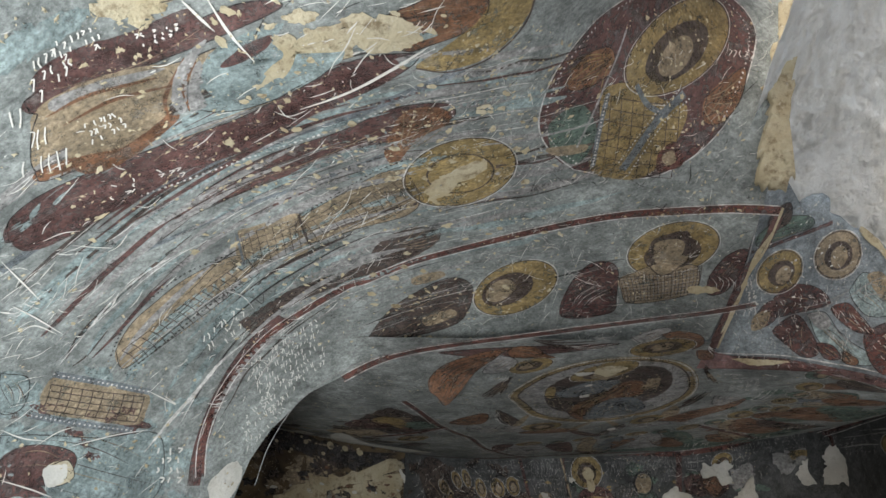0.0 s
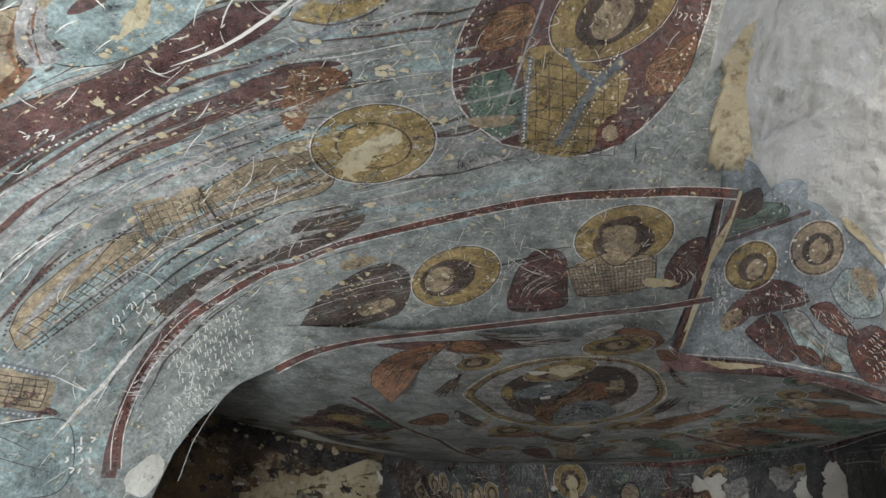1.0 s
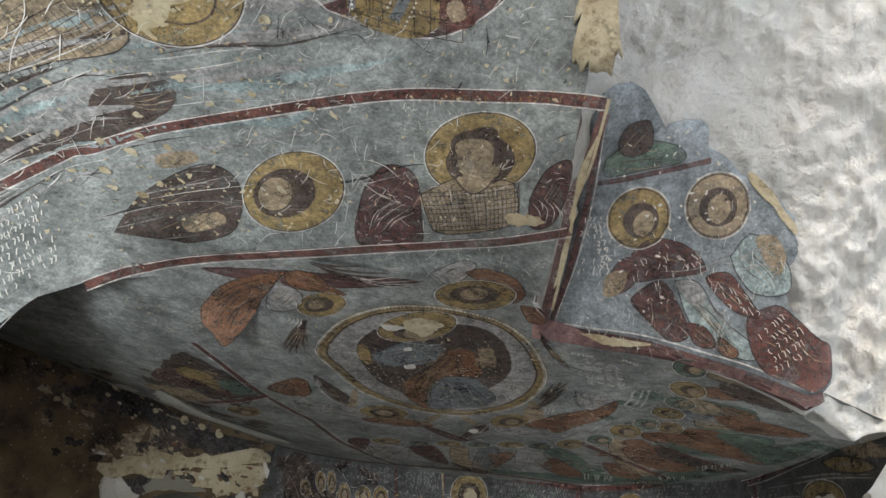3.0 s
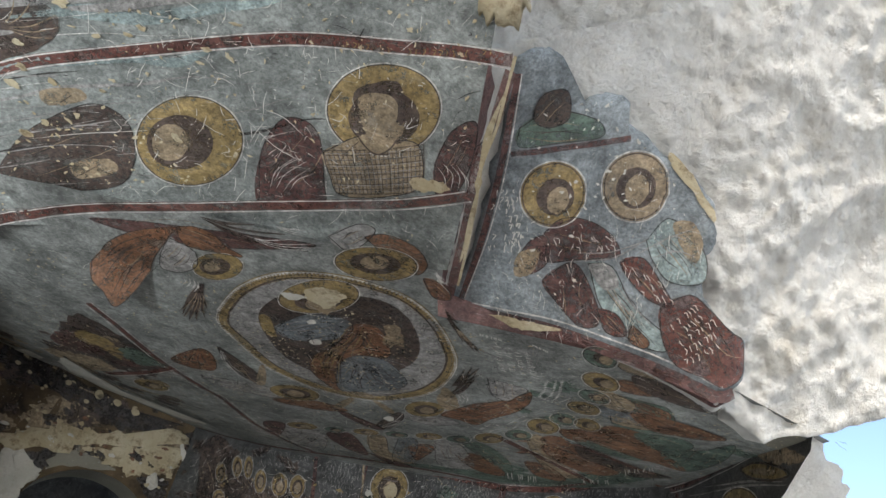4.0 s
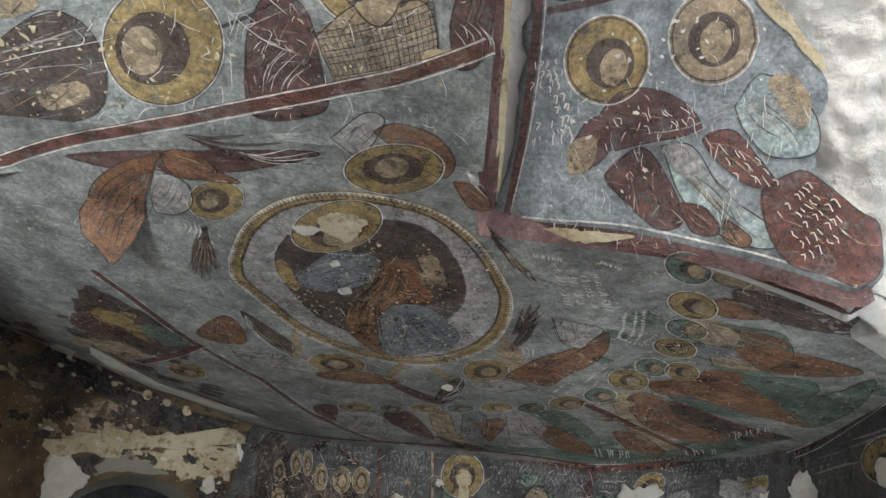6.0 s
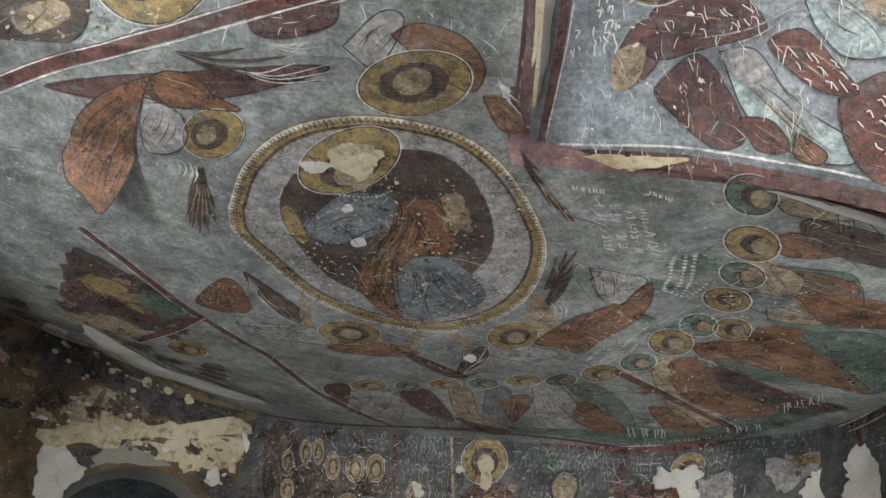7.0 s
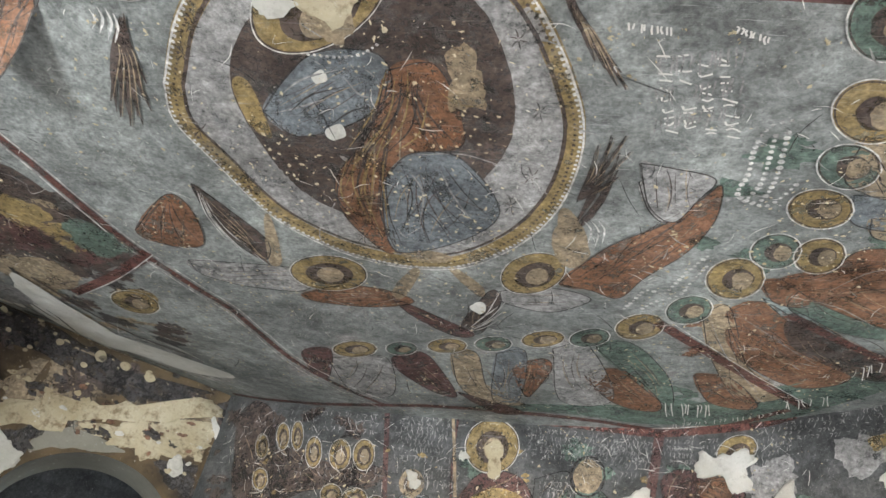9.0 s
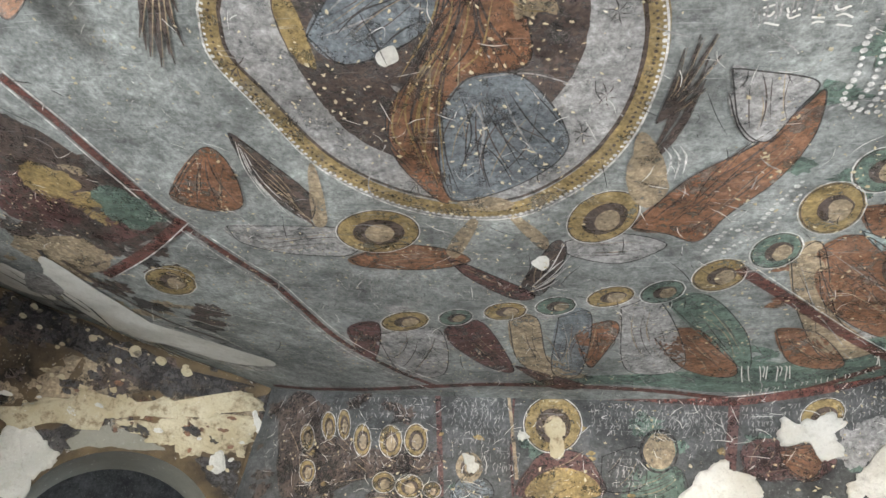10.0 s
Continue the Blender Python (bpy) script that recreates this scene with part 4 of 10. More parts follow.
blob(CEIL, "knee_cloth", ring_m, M_BLUE, [(1.289, 5.912), (1.404, 5.779), (1.592, 5.805), (1.715, 6.097), (1.527, 6.316), (1.263, 6.398), (1.247, 6.104)], 4)
strokes(CEIL, "fold_pattern", ring_m, M_BROWN, [[(1.435, 5.866), (1.53, 5.997), (1.685, 6.1)], [(1.427, 5.876), (1.484, 6.048), (1.601, 6.225)], [(1.419, 5.881), (1.443, 6.066), (1.517, 6.283)], [(1.409, 5.884), (1.39, 6.072), (1.405, 6.32)], [(1.402, 5.881), (1.356, 6.046), (1.329, 6.28)]], 0.006, 5)
blob(CEIL, "gold_sleeve", ring_m, M_OCHRE, [(0.82, 5.456), (0.879, 5.466), (0.892, 5.715), (0.819, 5.639)], 3)
strokes(CEIL, "fold_pattern", ring_m, M_BROWN, [[(0.844, 5.464), (0.842, 5.579), (0.873, 5.709)], [(0.84, 5.46), (0.828, 5.552), (0.838, 5.661)], [(0.839, 5.456), (0.825, 5.527), (0.827, 5.612)]], 0.006, 5)
blob(CEIL, "bare_patch", ring_m, M_TAN, [(1.575, 5.361), (1.652, 5.337), (1.672, 5.513), (1.581, 5.553)], 5, rough=0.03)
blob(CEIL, "bare_patch", ring_m, M_LIME, [(1.1, 5.672), (1.165, 5.643), (1.171, 5.7), (1.118, 5.723)], 6)
blob(CEIL, "bare_patch", ring_m, M_LIME, [(1.105, 5.428), (1.146, 5.402), (1.156, 5.442), (1.115, 5.463)], 6)
blob(CEIL, "bare_patch", ring_m, M_TAN, [(1.187, 5.086), (1.27, 5.128), (1.29, 5.253), (1.218, 5.298), (1.177, 5.235)], 7, rough=0.015)
stroke(CEIL, "white_line", ring_m, M_PALE, [(1.416, 5.785), (1.606, 5.777), (1.791, 5.86), (1.897, 5.969)], 0.006, 5)
stroke(CEIL, "white_line", ring_m, M_PALE, [(0.94, 6.427), (0.945, 6.276), (1.054, 6.08)], 0.005, 5)
strokes(CEIL, "star", ring_m, M_BROWN, [[(0.688, 5.351), (0.698, 5.357), (0.714, 5.36)], [(0.682, 5.35), (0.672, 5.343), (0.656, 5.341)], [(0.684, 5.354), (0.68, 5.371), (0.681, 5.39)], [(0.685, 5.347), (0.688, 5.33), (0.686, 5.312)], [(0.688, 5.347), (0.702, 5.337), (0.717, 5.32)], [(0.681, 5.353), (0.667, 5.364), (0.651, 5.381)]], 0.005, 3)
strokes(CEIL, "star", ring_m, M_BROWN, [[(0.62, 5.698), (0.631, 5.706), (0.648, 5.708)], [(0.614, 5.696), (0.603, 5.689), (0.585, 5.686)], [(0.616, 5.702), (0.611, 5.723), (0.61, 5.747)], [(0.617, 5.692), (0.621, 5.672), (0.62, 5.649)], [(0.621, 5.693), (0.636, 5.68), (0.654, 5.66)], [(0.613, 5.701), (0.597, 5.714), (0.579, 5.736)]], 0.005, 3)
strokes(CEIL, "star", ring_m, M_BROWN, [[(0.928, 5.104), (0.938, 5.109), (0.952, 5.111)], [(0.923, 5.102), (0.913, 5.097), (0.898, 5.095)], [(0.925, 5.106), (0.923, 5.12), (0.924, 5.137)], [(0.925, 5.1), (0.927, 5.086), (0.924, 5.07)], [(0.928, 5.1), (0.94, 5.092), (0.953, 5.078)], [(0.923, 5.106), (0.91, 5.114), (0.897, 5.129)]], 0.005, 3)
strokes(CEIL, "star", ring_m, M_BROWN, [[(0.723, 5.99), (0.735, 5.999), (0.753, 6.002)], [(0.716, 5.987), (0.704, 5.979), (0.686, 5.976)], [(0.719, 5.994), (0.714, 6.019), (0.713, 6.048)], [(0.72, 5.983), (0.724, 5.958), (0.723, 5.932)], [(0.723, 5.984), (0.74, 5.969), (0.759, 5.944)], [(0.716, 5.993), (0.699, 6.009), (0.679, 6.035)]], 0.005, 3)
strokes(CEIL, "star", ring_m, M_BROWN, [[(1.508, 4.997), (1.518, 5.002), (1.531, 5.004)], [(1.503, 4.996), (1.493, 4.991), (1.48, 4.99)], [(1.506, 5), (1.506, 5.013), (1.51, 5.028)], [(1.505, 4.994), (1.504, 4.981), (1.499, 4.967)], [(1.508, 4.994), (1.517, 4.986), (1.527, 4.973)], [(1.503, 4.999), (1.494, 5.007), (1.484, 5.021)]], 0.005, 3)
strokes(CEIL, "star", ring_m, M_BROWN, [[(1.692, 5.098), (1.702, 5.103), (1.715, 5.105)], [(1.686, 5.097), (1.676, 5.092), (1.662, 5.09)], [(1.689, 5.101), (1.69, 5.115), (1.695, 5.131)], [(1.688, 5.094), (1.687, 5.08), (1.681, 5.065)], [(1.691, 5.095), (1.7, 5.086), (1.709, 5.072)], [(1.687, 5.1), (1.677, 5.109), (1.668, 5.123)]], 0.005, 3)
strokes(CEIL, "star", ring_m, M_BROWN, [[(1.794, 5.266), (1.804, 5.271), (1.819, 5.273)], [(1.788, 5.264), (1.778, 5.259), (1.763, 5.257)], [(1.792, 5.269), (1.793, 5.284), (1.798, 5.302)], [(1.79, 5.261), (1.788, 5.246), (1.782, 5.229)], [(1.793, 5.262), (1.802, 5.252), (1.811, 5.237)], [(1.789, 5.268), (1.779, 5.278), (1.77, 5.294)]], 0.005, 3)
strokes(CEIL, "star", ring_m, M_BROWN, [[(1.864, 5.552), (1.876, 5.559), (1.891, 5.561)], [(1.858, 5.55), (1.847, 5.544), (1.831, 5.542)], [(1.862, 5.556), (1.864, 5.575), (1.87, 5.596)], [(1.86, 5.547), (1.858, 5.528), (1.85, 5.508)], [(1.863, 5.548), (1.873, 5.536), (1.883, 5.517)], [(1.859, 5.555), (1.849, 5.567), (1.839, 5.586)]], 0.005, 3)
strokes(CEIL, "star", ring_m, M_BROWN, [[(1.841, 5.875), (1.853, 5.884), (1.871, 5.886)], [(1.834, 5.873), (1.822, 5.865), (1.805, 5.862)], [(1.838, 5.88), (1.84, 5.903), (1.847, 5.929)], [(1.836, 5.869), (1.834, 5.846), (1.826, 5.821)], [(1.84, 5.87), (1.851, 5.856), (1.861, 5.833)], [(1.835, 5.878), (1.824, 5.893), (1.813, 5.917)]], 0.005, 3)
strokes(CEIL, "star", ring_m, M_BROWN, [[(1.603, 6.251), (1.616, 6.261), (1.635, 6.264)], [(1.595, 6.248), (1.582, 6.237), (1.563, 6.234)], [(1.6, 6.256), (1.6, 6.284), (1.605, 6.317)], [(1.598, 6.242), (1.597, 6.214), (1.59, 6.184)], [(1.602, 6.244), (1.615, 6.226), (1.628, 6.198)], [(1.596, 6.254), (1.583, 6.272), (1.569, 6.301)]], 0.005, 3)
strokes(CEIL, "star", ring_m, M_BROWN, [[(1.137, 6.304), (1.15, 6.314), (1.17, 6.318)], [(1.13, 6.301), (1.117, 6.29), (1.098, 6.287)], [(1.134, 6.309), (1.131, 6.339), (1.133, 6.373)], [(1.134, 6.296), (1.136, 6.267), (1.132, 6.235)], [(1.138, 6.297), (1.153, 6.279), (1.17, 6.25)], [(1.13, 6.308), (1.114, 6.326), (1.096, 6.357)]], 0.005, 3)
strokes(CEIL, "star", ring_m, M_BROWN, [[(0.758, 5.239), (0.768, 5.244), (0.784, 5.246)], [(0.753, 5.237), (0.743, 5.231), (0.727, 5.229)], [(0.755, 5.242), (0.752, 5.257), (0.752, 5.275)], [(0.756, 5.234), (0.758, 5.219), (0.756, 5.202)], [(0.759, 5.235), (0.772, 5.225), (0.786, 5.21)], [(0.752, 5.241), (0.739, 5.25), (0.724, 5.266)]], 0.005, 3)
strokes(CEIL, "star", ring_m, M_BROWN, [[(1.765, 6.049), (1.778, 6.058), (1.796, 6.061)], [(1.759, 6.046), (1.745, 6.037), (1.728, 6.034)], [(1.763, 6.054), (1.764, 6.079), (1.77, 6.108)], [(1.761, 6.042), (1.759, 6.017), (1.751, 5.989)], [(1.765, 6.043), (1.776, 6.027), (1.788, 6.002)], [(1.759, 6.052), (1.747, 6.069), (1.736, 6.095)]], 0.005, 3)

# the far ceiling: flying shapes round the ring

fly1 = thing("flying_figure_mural", BOTH, -6, 21.81, "rust-orange flying robe fresco beside the gold ring", "mural", "flying robes")
strokes(BOTH, "fold_pattern", fly1, M_BROWN, [[(-3.21, 23.29), (-5.43, 22.7), (-7.88, 21.53)], [(-3.29, 23.23), (-5.89, 22.41), (-8.25, 20.73)], [(-3.27, 23.17), (-5.91, 22.07), (-7.7, 19.95)], [(-3.16, 23.14), (-5.44, 21.88), (-6.52, 19.64)], [(-3.02, 23.2), (-4.69, 22.13), (-5.56, 20.41)]], 0.01, 3)
halo = disc(BOTH, "halo", fly1, M_OCHRE, 0.52, 22.52, 0.18, 0.103, -142, 2)
hoop(BOTH, "rim", halo, M_WHITE, 0.52, 22.52, 0.185, 0.106, -142, 0.006, 3)
hoop(BOTH, "outline", halo, M_BROWN, 0.52, 22.52, 0.18, 0.103, -142, 0.006, 3)
disc(BOTH, "inner_disc", halo, M_BROWN, 0.35, 22.51, 0.112, 0.063, -142, 3)
disc(BOTH, "plain_oval", halo, M_TAN, 0.18, 22.5, 0.068, 0.037, -134, 4)
strokes(CEIL, "feather_pattern", fly1, M_BROWN, [[(0.515, 5.215), (0.414, 5.381), (0.318, 5.622)], [(0.519, 5.217), (0.429, 5.398), (0.356, 5.652)], [(0.523, 5.22), (0.445, 5.415), (0.395, 5.683)], [(0.528, 5.214), (0.477, 5.386), (0.461, 5.61)], [(0.531, 5.204), (0.499, 5.328), (0.498, 5.481)]], 0.018, 2)
strokes(BOTH, "feather_pattern", fly1, M_BROWN, [[(0.15, 24.8), (1.8, 24.69), (4.06, 24.83)], [(0.37, 24.78), (2.77, 24.5), (6.13, 24.56)], [(0.51, 24.71), (3.36, 24.11), (7.5, 23.88)], [(0.38, 24.71), (2.73, 24.14), (6.23, 23.9)], [(0.24, 24.74), (2.12, 24.36), (4.89, 24.24)]], 0.02, 2)
strokes(BOTH, "feather_pattern", fly1, M_WHITE, [[(5.71, 24.89), (6.76, 24.74), (8.23, 24.75)], [(5.65, 24.87), (6.45, 24.68), (7.63, 24.61)], [(5.63, 24.9), (6.37, 24.85), (7.39, 24.9)], [(5.71, 24.91), (6.77, 24.83), (8.2, 24.91)]], 0.006, 4)

fly2 = thing("flying_figure_mural", BOTH, 13.27, 24, "rust-orange flying robe fresco with gold halo", "mural", "flying robes")
blob(BOTH, "robe", fly2, M_RUST, [(11.77, 24.8), (13.3, 24.95), (15.05, 24.48), (15.53, 23.74), (14.62, 23.26), (13.54, 23.6), (12.35, 24.37)], 1)
halo = disc(BOTH, "halo", fly2, M_OCHRE, 11.96, 23.62, 0.221, 0.138, -173, 2)
hoop(BOTH, "rim", halo, M_WHITE, 11.96, 23.62, 0.228, 0.142, -173, 0.006, 3)
hoop(BOTH, "outline", halo, M_BROWN, 11.96, 23.62, 0.221, 0.138, -173, 0.006, 3)
disc(BOTH, "inner_disc", halo, M_BROWN, 11.95, 23.66, 0.137, 0.085, -174, 3)
disc(BOTH, "plain_oval", halo, M_TAN, 11.93, 23.7, 0.079, 0.055, -163, 4)
blob(BOTH, "pale_cloth", fly2, M_PALE, [(9.16, 24.71), (11.6, 25.35), (12.66, 25.11), (11.46, 24.43), (10.24, 24.1)], 0)
blob(BOTH, "robe", fly2, M_RUST, [(14.94, 23.12), (16.21, 22.87), (16.28, 22.28), (15.17, 22.36)], 1)
strokes(CEIL, "feather_pattern", fly2, M_BROWN, [[(1.907, 5.024), (1.972, 5.186), (2.104, 5.373)], [(1.903, 5.022), (1.953, 5.172), (2.062, 5.348)], [(1.899, 5.013), (1.937, 5.122), (2.017, 5.243)], [(1.908, 5.028), (1.98, 5.213), (2.128, 5.429)], [(1.895, 5.002), (1.923, 5.061), (1.973, 5.121)]], 0.02, 2)
strokes(BOTH, "feather_pattern", fly2, M_WHITE, [[(15.91, 23.45), (16.06, 23.26), (16.39, 23.07)], [(15.92, 23.42), (16.08, 23.14), (16.49, 22.84)], [(15.91, 23.39), (15.99, 22.99), (16.39, 22.56)]], 0.008, 4)

fly3 = thing("flying_figure_mural", CEIL, 2.268, 6.415, "rust-orange flying robe fresco with pale drapery", "mural", "flying robes")
blob(CEIL, "pale_cloth", fly3, M_PALE, [(2.219, 5.877), (2.318, 5.863), (2.447, 5.866), (2.406, 6), (2.349, 6.109), (2.278, 6.04)], 2)
halo = disc(CEIL, "halo", fly3, M_OCHRE, 1.848, 6.536, 0.184, 0.125, 117, 2)
hoop(CEIL, "rim", halo, M_WHITE, 1.848, 6.536, 0.19, 0.129, 117, 0.006, 3)
hoop(CEIL, "outline", halo, M_BROWN, 1.848, 6.536, 0.184, 0.125, 117, 0.006, 3)
disc(CEIL, "inner_disc", halo, M_BROWN, 1.858, 6.543, 0.114, 0.078, 119, 3)
disc(CEIL, "plain_oval", halo, M_TAN, 1.868, 6.551, 0.071, 0.047, 105, 4)
blob(CEIL, "pale_cloth", fly3, M_PALE, [(1.7, 6.699), (1.906, 6.638), (2.115, 6.723), (1.941, 6.863), (1.724, 6.802)], 1)
strokes(CEIL, "feather_pattern", fly3, M_BROWN, [[(2, 6.17), (2.077, 5.925), (2.1, 5.639)], [(2.004, 6.182), (2.092, 5.979), (2.137, 5.725)], [(2.004, 6.194), (2.089, 6.032), (2.141, 5.815)], [(2.001, 6.206), (2.072, 6.083), (2.12, 5.911)], [(1.995, 6.191), (2.047, 6.01), (2.062, 5.789)], [(1.999, 6.213), (2.059, 6.109), (2.1, 5.961)]], 0.018, 2)
blob(CEIL, "arm", fly3, M_TAN, [(1.945, 6.078), (1.991, 6.066), (2.066, 6.245), (2.037, 6.358), (1.951, 6.306)], 3)

fly4 = thing("flying_figure_mural", CEIL, 1.005, 6.786, "brown winged shape fresco below the gold ring", "mural", "flying robes")
halo = disc(CEIL, "halo", fly4, M_OCHRE, 0.908, 6.613, 0.189, 0.145, 161, 2)
hoop(CEIL, "rim", halo, M_WHITE, 0.908, 6.613, 0.195, 0.149, 161, 0.006, 3)
hoop(CEIL, "outline", halo, M_BROWN, 0.908, 6.613, 0.189, 0.145, 161, 0.006, 3)
disc(CEIL, "inner_disc", halo, M_BROWN, 0.912, 6.617, 0.118, 0.089, 163, 3)
disc(CEIL, "plain_oval", halo, M_TAN, 0.916, 6.621, 0.069, 0.057, 140, 4)
blob(CEIL, "robe", fly4, M_RUST, [(0.731, 6.815), (0.969, 6.706), (1.189, 6.742), (1.282, 6.841), (1.088, 6.906), (0.799, 6.89)], 1)
blob(CEIL, "wing", fly4, M_MAROON, [(1.18, 6.809), (1.32, 6.916), (1.553, 7.127), (1.462, 7.18), (1.261, 6.984)], 1)
blob(CEIL, "wing", fly4, M_BROWN, [(1.484, 7.085), (1.648, 6.706), (1.704, 6.793), (1.593, 7.127)], 1)
strokes(CEIL, "feather_pattern", fly4, M_WHITE, [[(1.534, 7.08), (1.625, 6.924), (1.7, 6.707)], [(1.536, 7.09), (1.634, 6.975), (1.724, 6.793)], [(1.535, 7.101), (1.623, 7.023), (1.711, 6.883)], [(1.532, 7.111), (1.606, 7.07), (1.686, 6.977)]], 0.006, 4)
blob(CEIL, "wing", fly4, M_BROWN, [(0.468, 6.003), (0.578, 6.173), (0.683, 6.379), (0.621, 6.531), (0.508, 6.378), (0.462, 6.171)], 1)
strokes(CEIL, "feather_pattern", fly4, M_WHITE, [[(0.487, 6.064), (0.509, 6.291), (0.615, 6.551)], [(0.482, 6.062), (0.485, 6.277), (0.557, 6.531)], [(0.479, 6.057), (0.474, 6.247), (0.526, 6.472)], [(0.475, 6.05), (0.459, 6.199), (0.483, 6.378)]], 0.006, 3)
blob(CEIL, "robe", fly4, M_RUST, [(0.064, 6.35), (0.322, 6.08), (0.403, 6.17), (0.357, 6.434), (0.173, 6.455)], 1)
strokes(CEIL, "fold_pattern", fly4, M_BROWN, [[(0.307, 6.114), (0.206, 6.208), (0.085, 6.361)], [(0.314, 6.122), (0.231, 6.256), (0.15, 6.448)], [(0.323, 6.122), (0.277, 6.264), (0.254, 6.446)], [(0.331, 6.119), (0.318, 6.256), (0.344, 6.415)]], 0.008, 3)
blob(CEIL, "arm", fly4, M_TAN, [(0.717, 6.208), (0.751, 6.209), (0.708, 6.531), (0.64, 6.551)], 2)
blob(CEIL, "arm", fly4, M_TAN, [(1.189, 6.742), (1.311, 6.539), (1.342, 6.578), (1.231, 6.809)], 2)
blob(CEIL, "arm", fly4, M_TAN, [(1.475, 6.523), (1.521, 6.524), (1.63, 6.685), (1.593, 6.748)], 2)
blob(CEIL, "palm_shape", fly4, M_TAN, [(1.278, 6.426), (1.395, 6.386), (1.503, 6.432), (1.409, 6.484)], 4)
blob(CEIL, "pale_cloth", fly4, M_PALE, [(0.228, 6.576), (0.544, 6.572), (0.838, 6.612), (0.744, 6.787), (0.473, 6.792), (0.257, 6.706)], 0)

# the far ceiling: long row of small halos and robes

crowd = thing("halo_crowd_mural", CEIL, 1.981, 7.588, "fresco row of small gold halos above coloured robes", "mural")
halo = blob(CEIL, "halo", crowd, M_GREEN, [(2.863, 5.16), (2.859, 5.232), (2.817, 5.273), (2.753, 5.264), (2.694, 5.208), (2.665, 5.132), (2.675, 5.067), (2.717, 5.032), (2.775, 5.039), (2.831, 5.087)], 3, rough=0.002)
stroke(CEIL, "rim", halo, M_WHITE, [(2.866, 5.161), (2.862, 5.235), (2.818, 5.277), (2.753, 5.267), (2.692, 5.209), (2.662, 5.132), (2.672, 5.065), (2.715, 5.028), (2.776, 5.036), (2.832, 5.086), (2.866, 5.161)], 0.005, 4)
stroke(CEIL, "outline", halo, M_BROWN, [(2.858, 5.16), (2.854, 5.228), (2.814, 5.266), (2.754, 5.258), (2.698, 5.204), (2.67, 5.133), (2.679, 5.071), (2.719, 5.037), (2.775, 5.045), (2.827, 5.09), (2.858, 5.16)], 0.0055, 4)
blob(CEIL, "inner_disc", halo, M_BROWN, [(2.834, 5.161), (2.831, 5.201), (2.808, 5.222), (2.774, 5.218), (2.742, 5.188), (2.725, 5.146), (2.729, 5.109), (2.752, 5.089), (2.785, 5.094), (2.816, 5.121)], 5, rough=0.004)
blob(CEIL, "plain_oval", halo, M_TAN, [(2.836, 5.169), (2.836, 5.201), (2.821, 5.22), (2.799, 5.217), (2.777, 5.193), (2.765, 5.159), (2.766, 5.128), (2.78, 5.111), (2.802, 5.113), (2.823, 5.135)], 6, rough=0.006)
halo = blob(CEIL, "halo", crowd, M_OCHRE, [(2.958, 5.479), (2.955, 5.557), (2.908, 5.603), (2.837, 5.597), (2.77, 5.543), (2.734, 5.462), (2.743, 5.387), (2.79, 5.349), (2.856, 5.354), (2.92, 5.403)], 3, rough=0.002)
stroke(CEIL, "rim", halo, M_WHITE, [(2.961, 5.479), (2.958, 5.56), (2.91, 5.607), (2.836, 5.601), (2.768, 5.545), (2.731, 5.462), (2.74, 5.385), (2.788, 5.345), (2.857, 5.351), (2.922, 5.401), (2.961, 5.479)], 0.005, 4)
stroke(CEIL, "outline", halo, M_BROWN, [(2.952, 5.479), (2.949, 5.553), (2.905, 5.596), (2.837, 5.591), (2.774, 5.54), (2.74, 5.462), (2.748, 5.392), (2.792, 5.354), (2.856, 5.36), (2.916, 5.406), (2.952, 5.479)], 0.0055, 4)
blob(CEIL, "inner_disc", halo, M_BROWN, [(2.924, 5.481), (2.922, 5.523), (2.896, 5.548), (2.858, 5.545), (2.821, 5.516), (2.801, 5.472), (2.805, 5.43), (2.83, 5.407), (2.867, 5.41), (2.903, 5.438)], 5, rough=0.004)
blob(CEIL, "plain_oval", halo, M_TAN, [(2.924, 5.486), (2.925, 5.521), (2.909, 5.542), (2.884, 5.54), (2.859, 5.516), (2.844, 5.48), (2.845, 5.446), (2.861, 5.427), (2.885, 5.428), (2.909, 5.451)], 6, rough=0.006)
halo = blob(CEIL, "halo", crowd, M_GREEN, [(2.968, 5.736), (2.963, 5.8), (2.922, 5.84), (2.86, 5.836), (2.801, 5.787), (2.77, 5.716), (2.778, 5.655), (2.82, 5.623), (2.88, 5.629), (2.936, 5.672)], 3, rough=0.002)
stroke(CEIL, "rim", halo, M_WHITE, [(2.971, 5.736), (2.966, 5.802), (2.924, 5.843), (2.86, 5.839), (2.799, 5.788), (2.767, 5.715), (2.776, 5.653), (2.819, 5.62), (2.88, 5.626), (2.938, 5.67), (2.971, 5.736)], 0.005, 4)
stroke(CEIL, "outline", halo, M_BROWN, [(2.963, 5.736), (2.958, 5.797), (2.92, 5.834), (2.861, 5.83), (2.805, 5.784), (2.775, 5.716), (2.783, 5.658), (2.823, 5.628), (2.879, 5.634), (2.932, 5.674), (2.963, 5.736)], 0.0055, 4)
blob(CEIL, "inner_disc", halo, M_BROWN, [(2.936, 5.735), (2.933, 5.771), (2.91, 5.792), (2.877, 5.789), (2.844, 5.763), (2.827, 5.724), (2.83, 5.689), (2.853, 5.671), (2.887, 5.675), (2.918, 5.699)], 5, rough=0.004)
blob(CEIL, "plain_oval", halo, M_TAN, [(2.933, 5.737), (2.933, 5.766), (2.919, 5.783), (2.897, 5.782), (2.875, 5.761), (2.862, 5.73), (2.863, 5.701), (2.877, 5.685), (2.899, 5.688), (2.92, 5.707)], 6, rough=0.006)
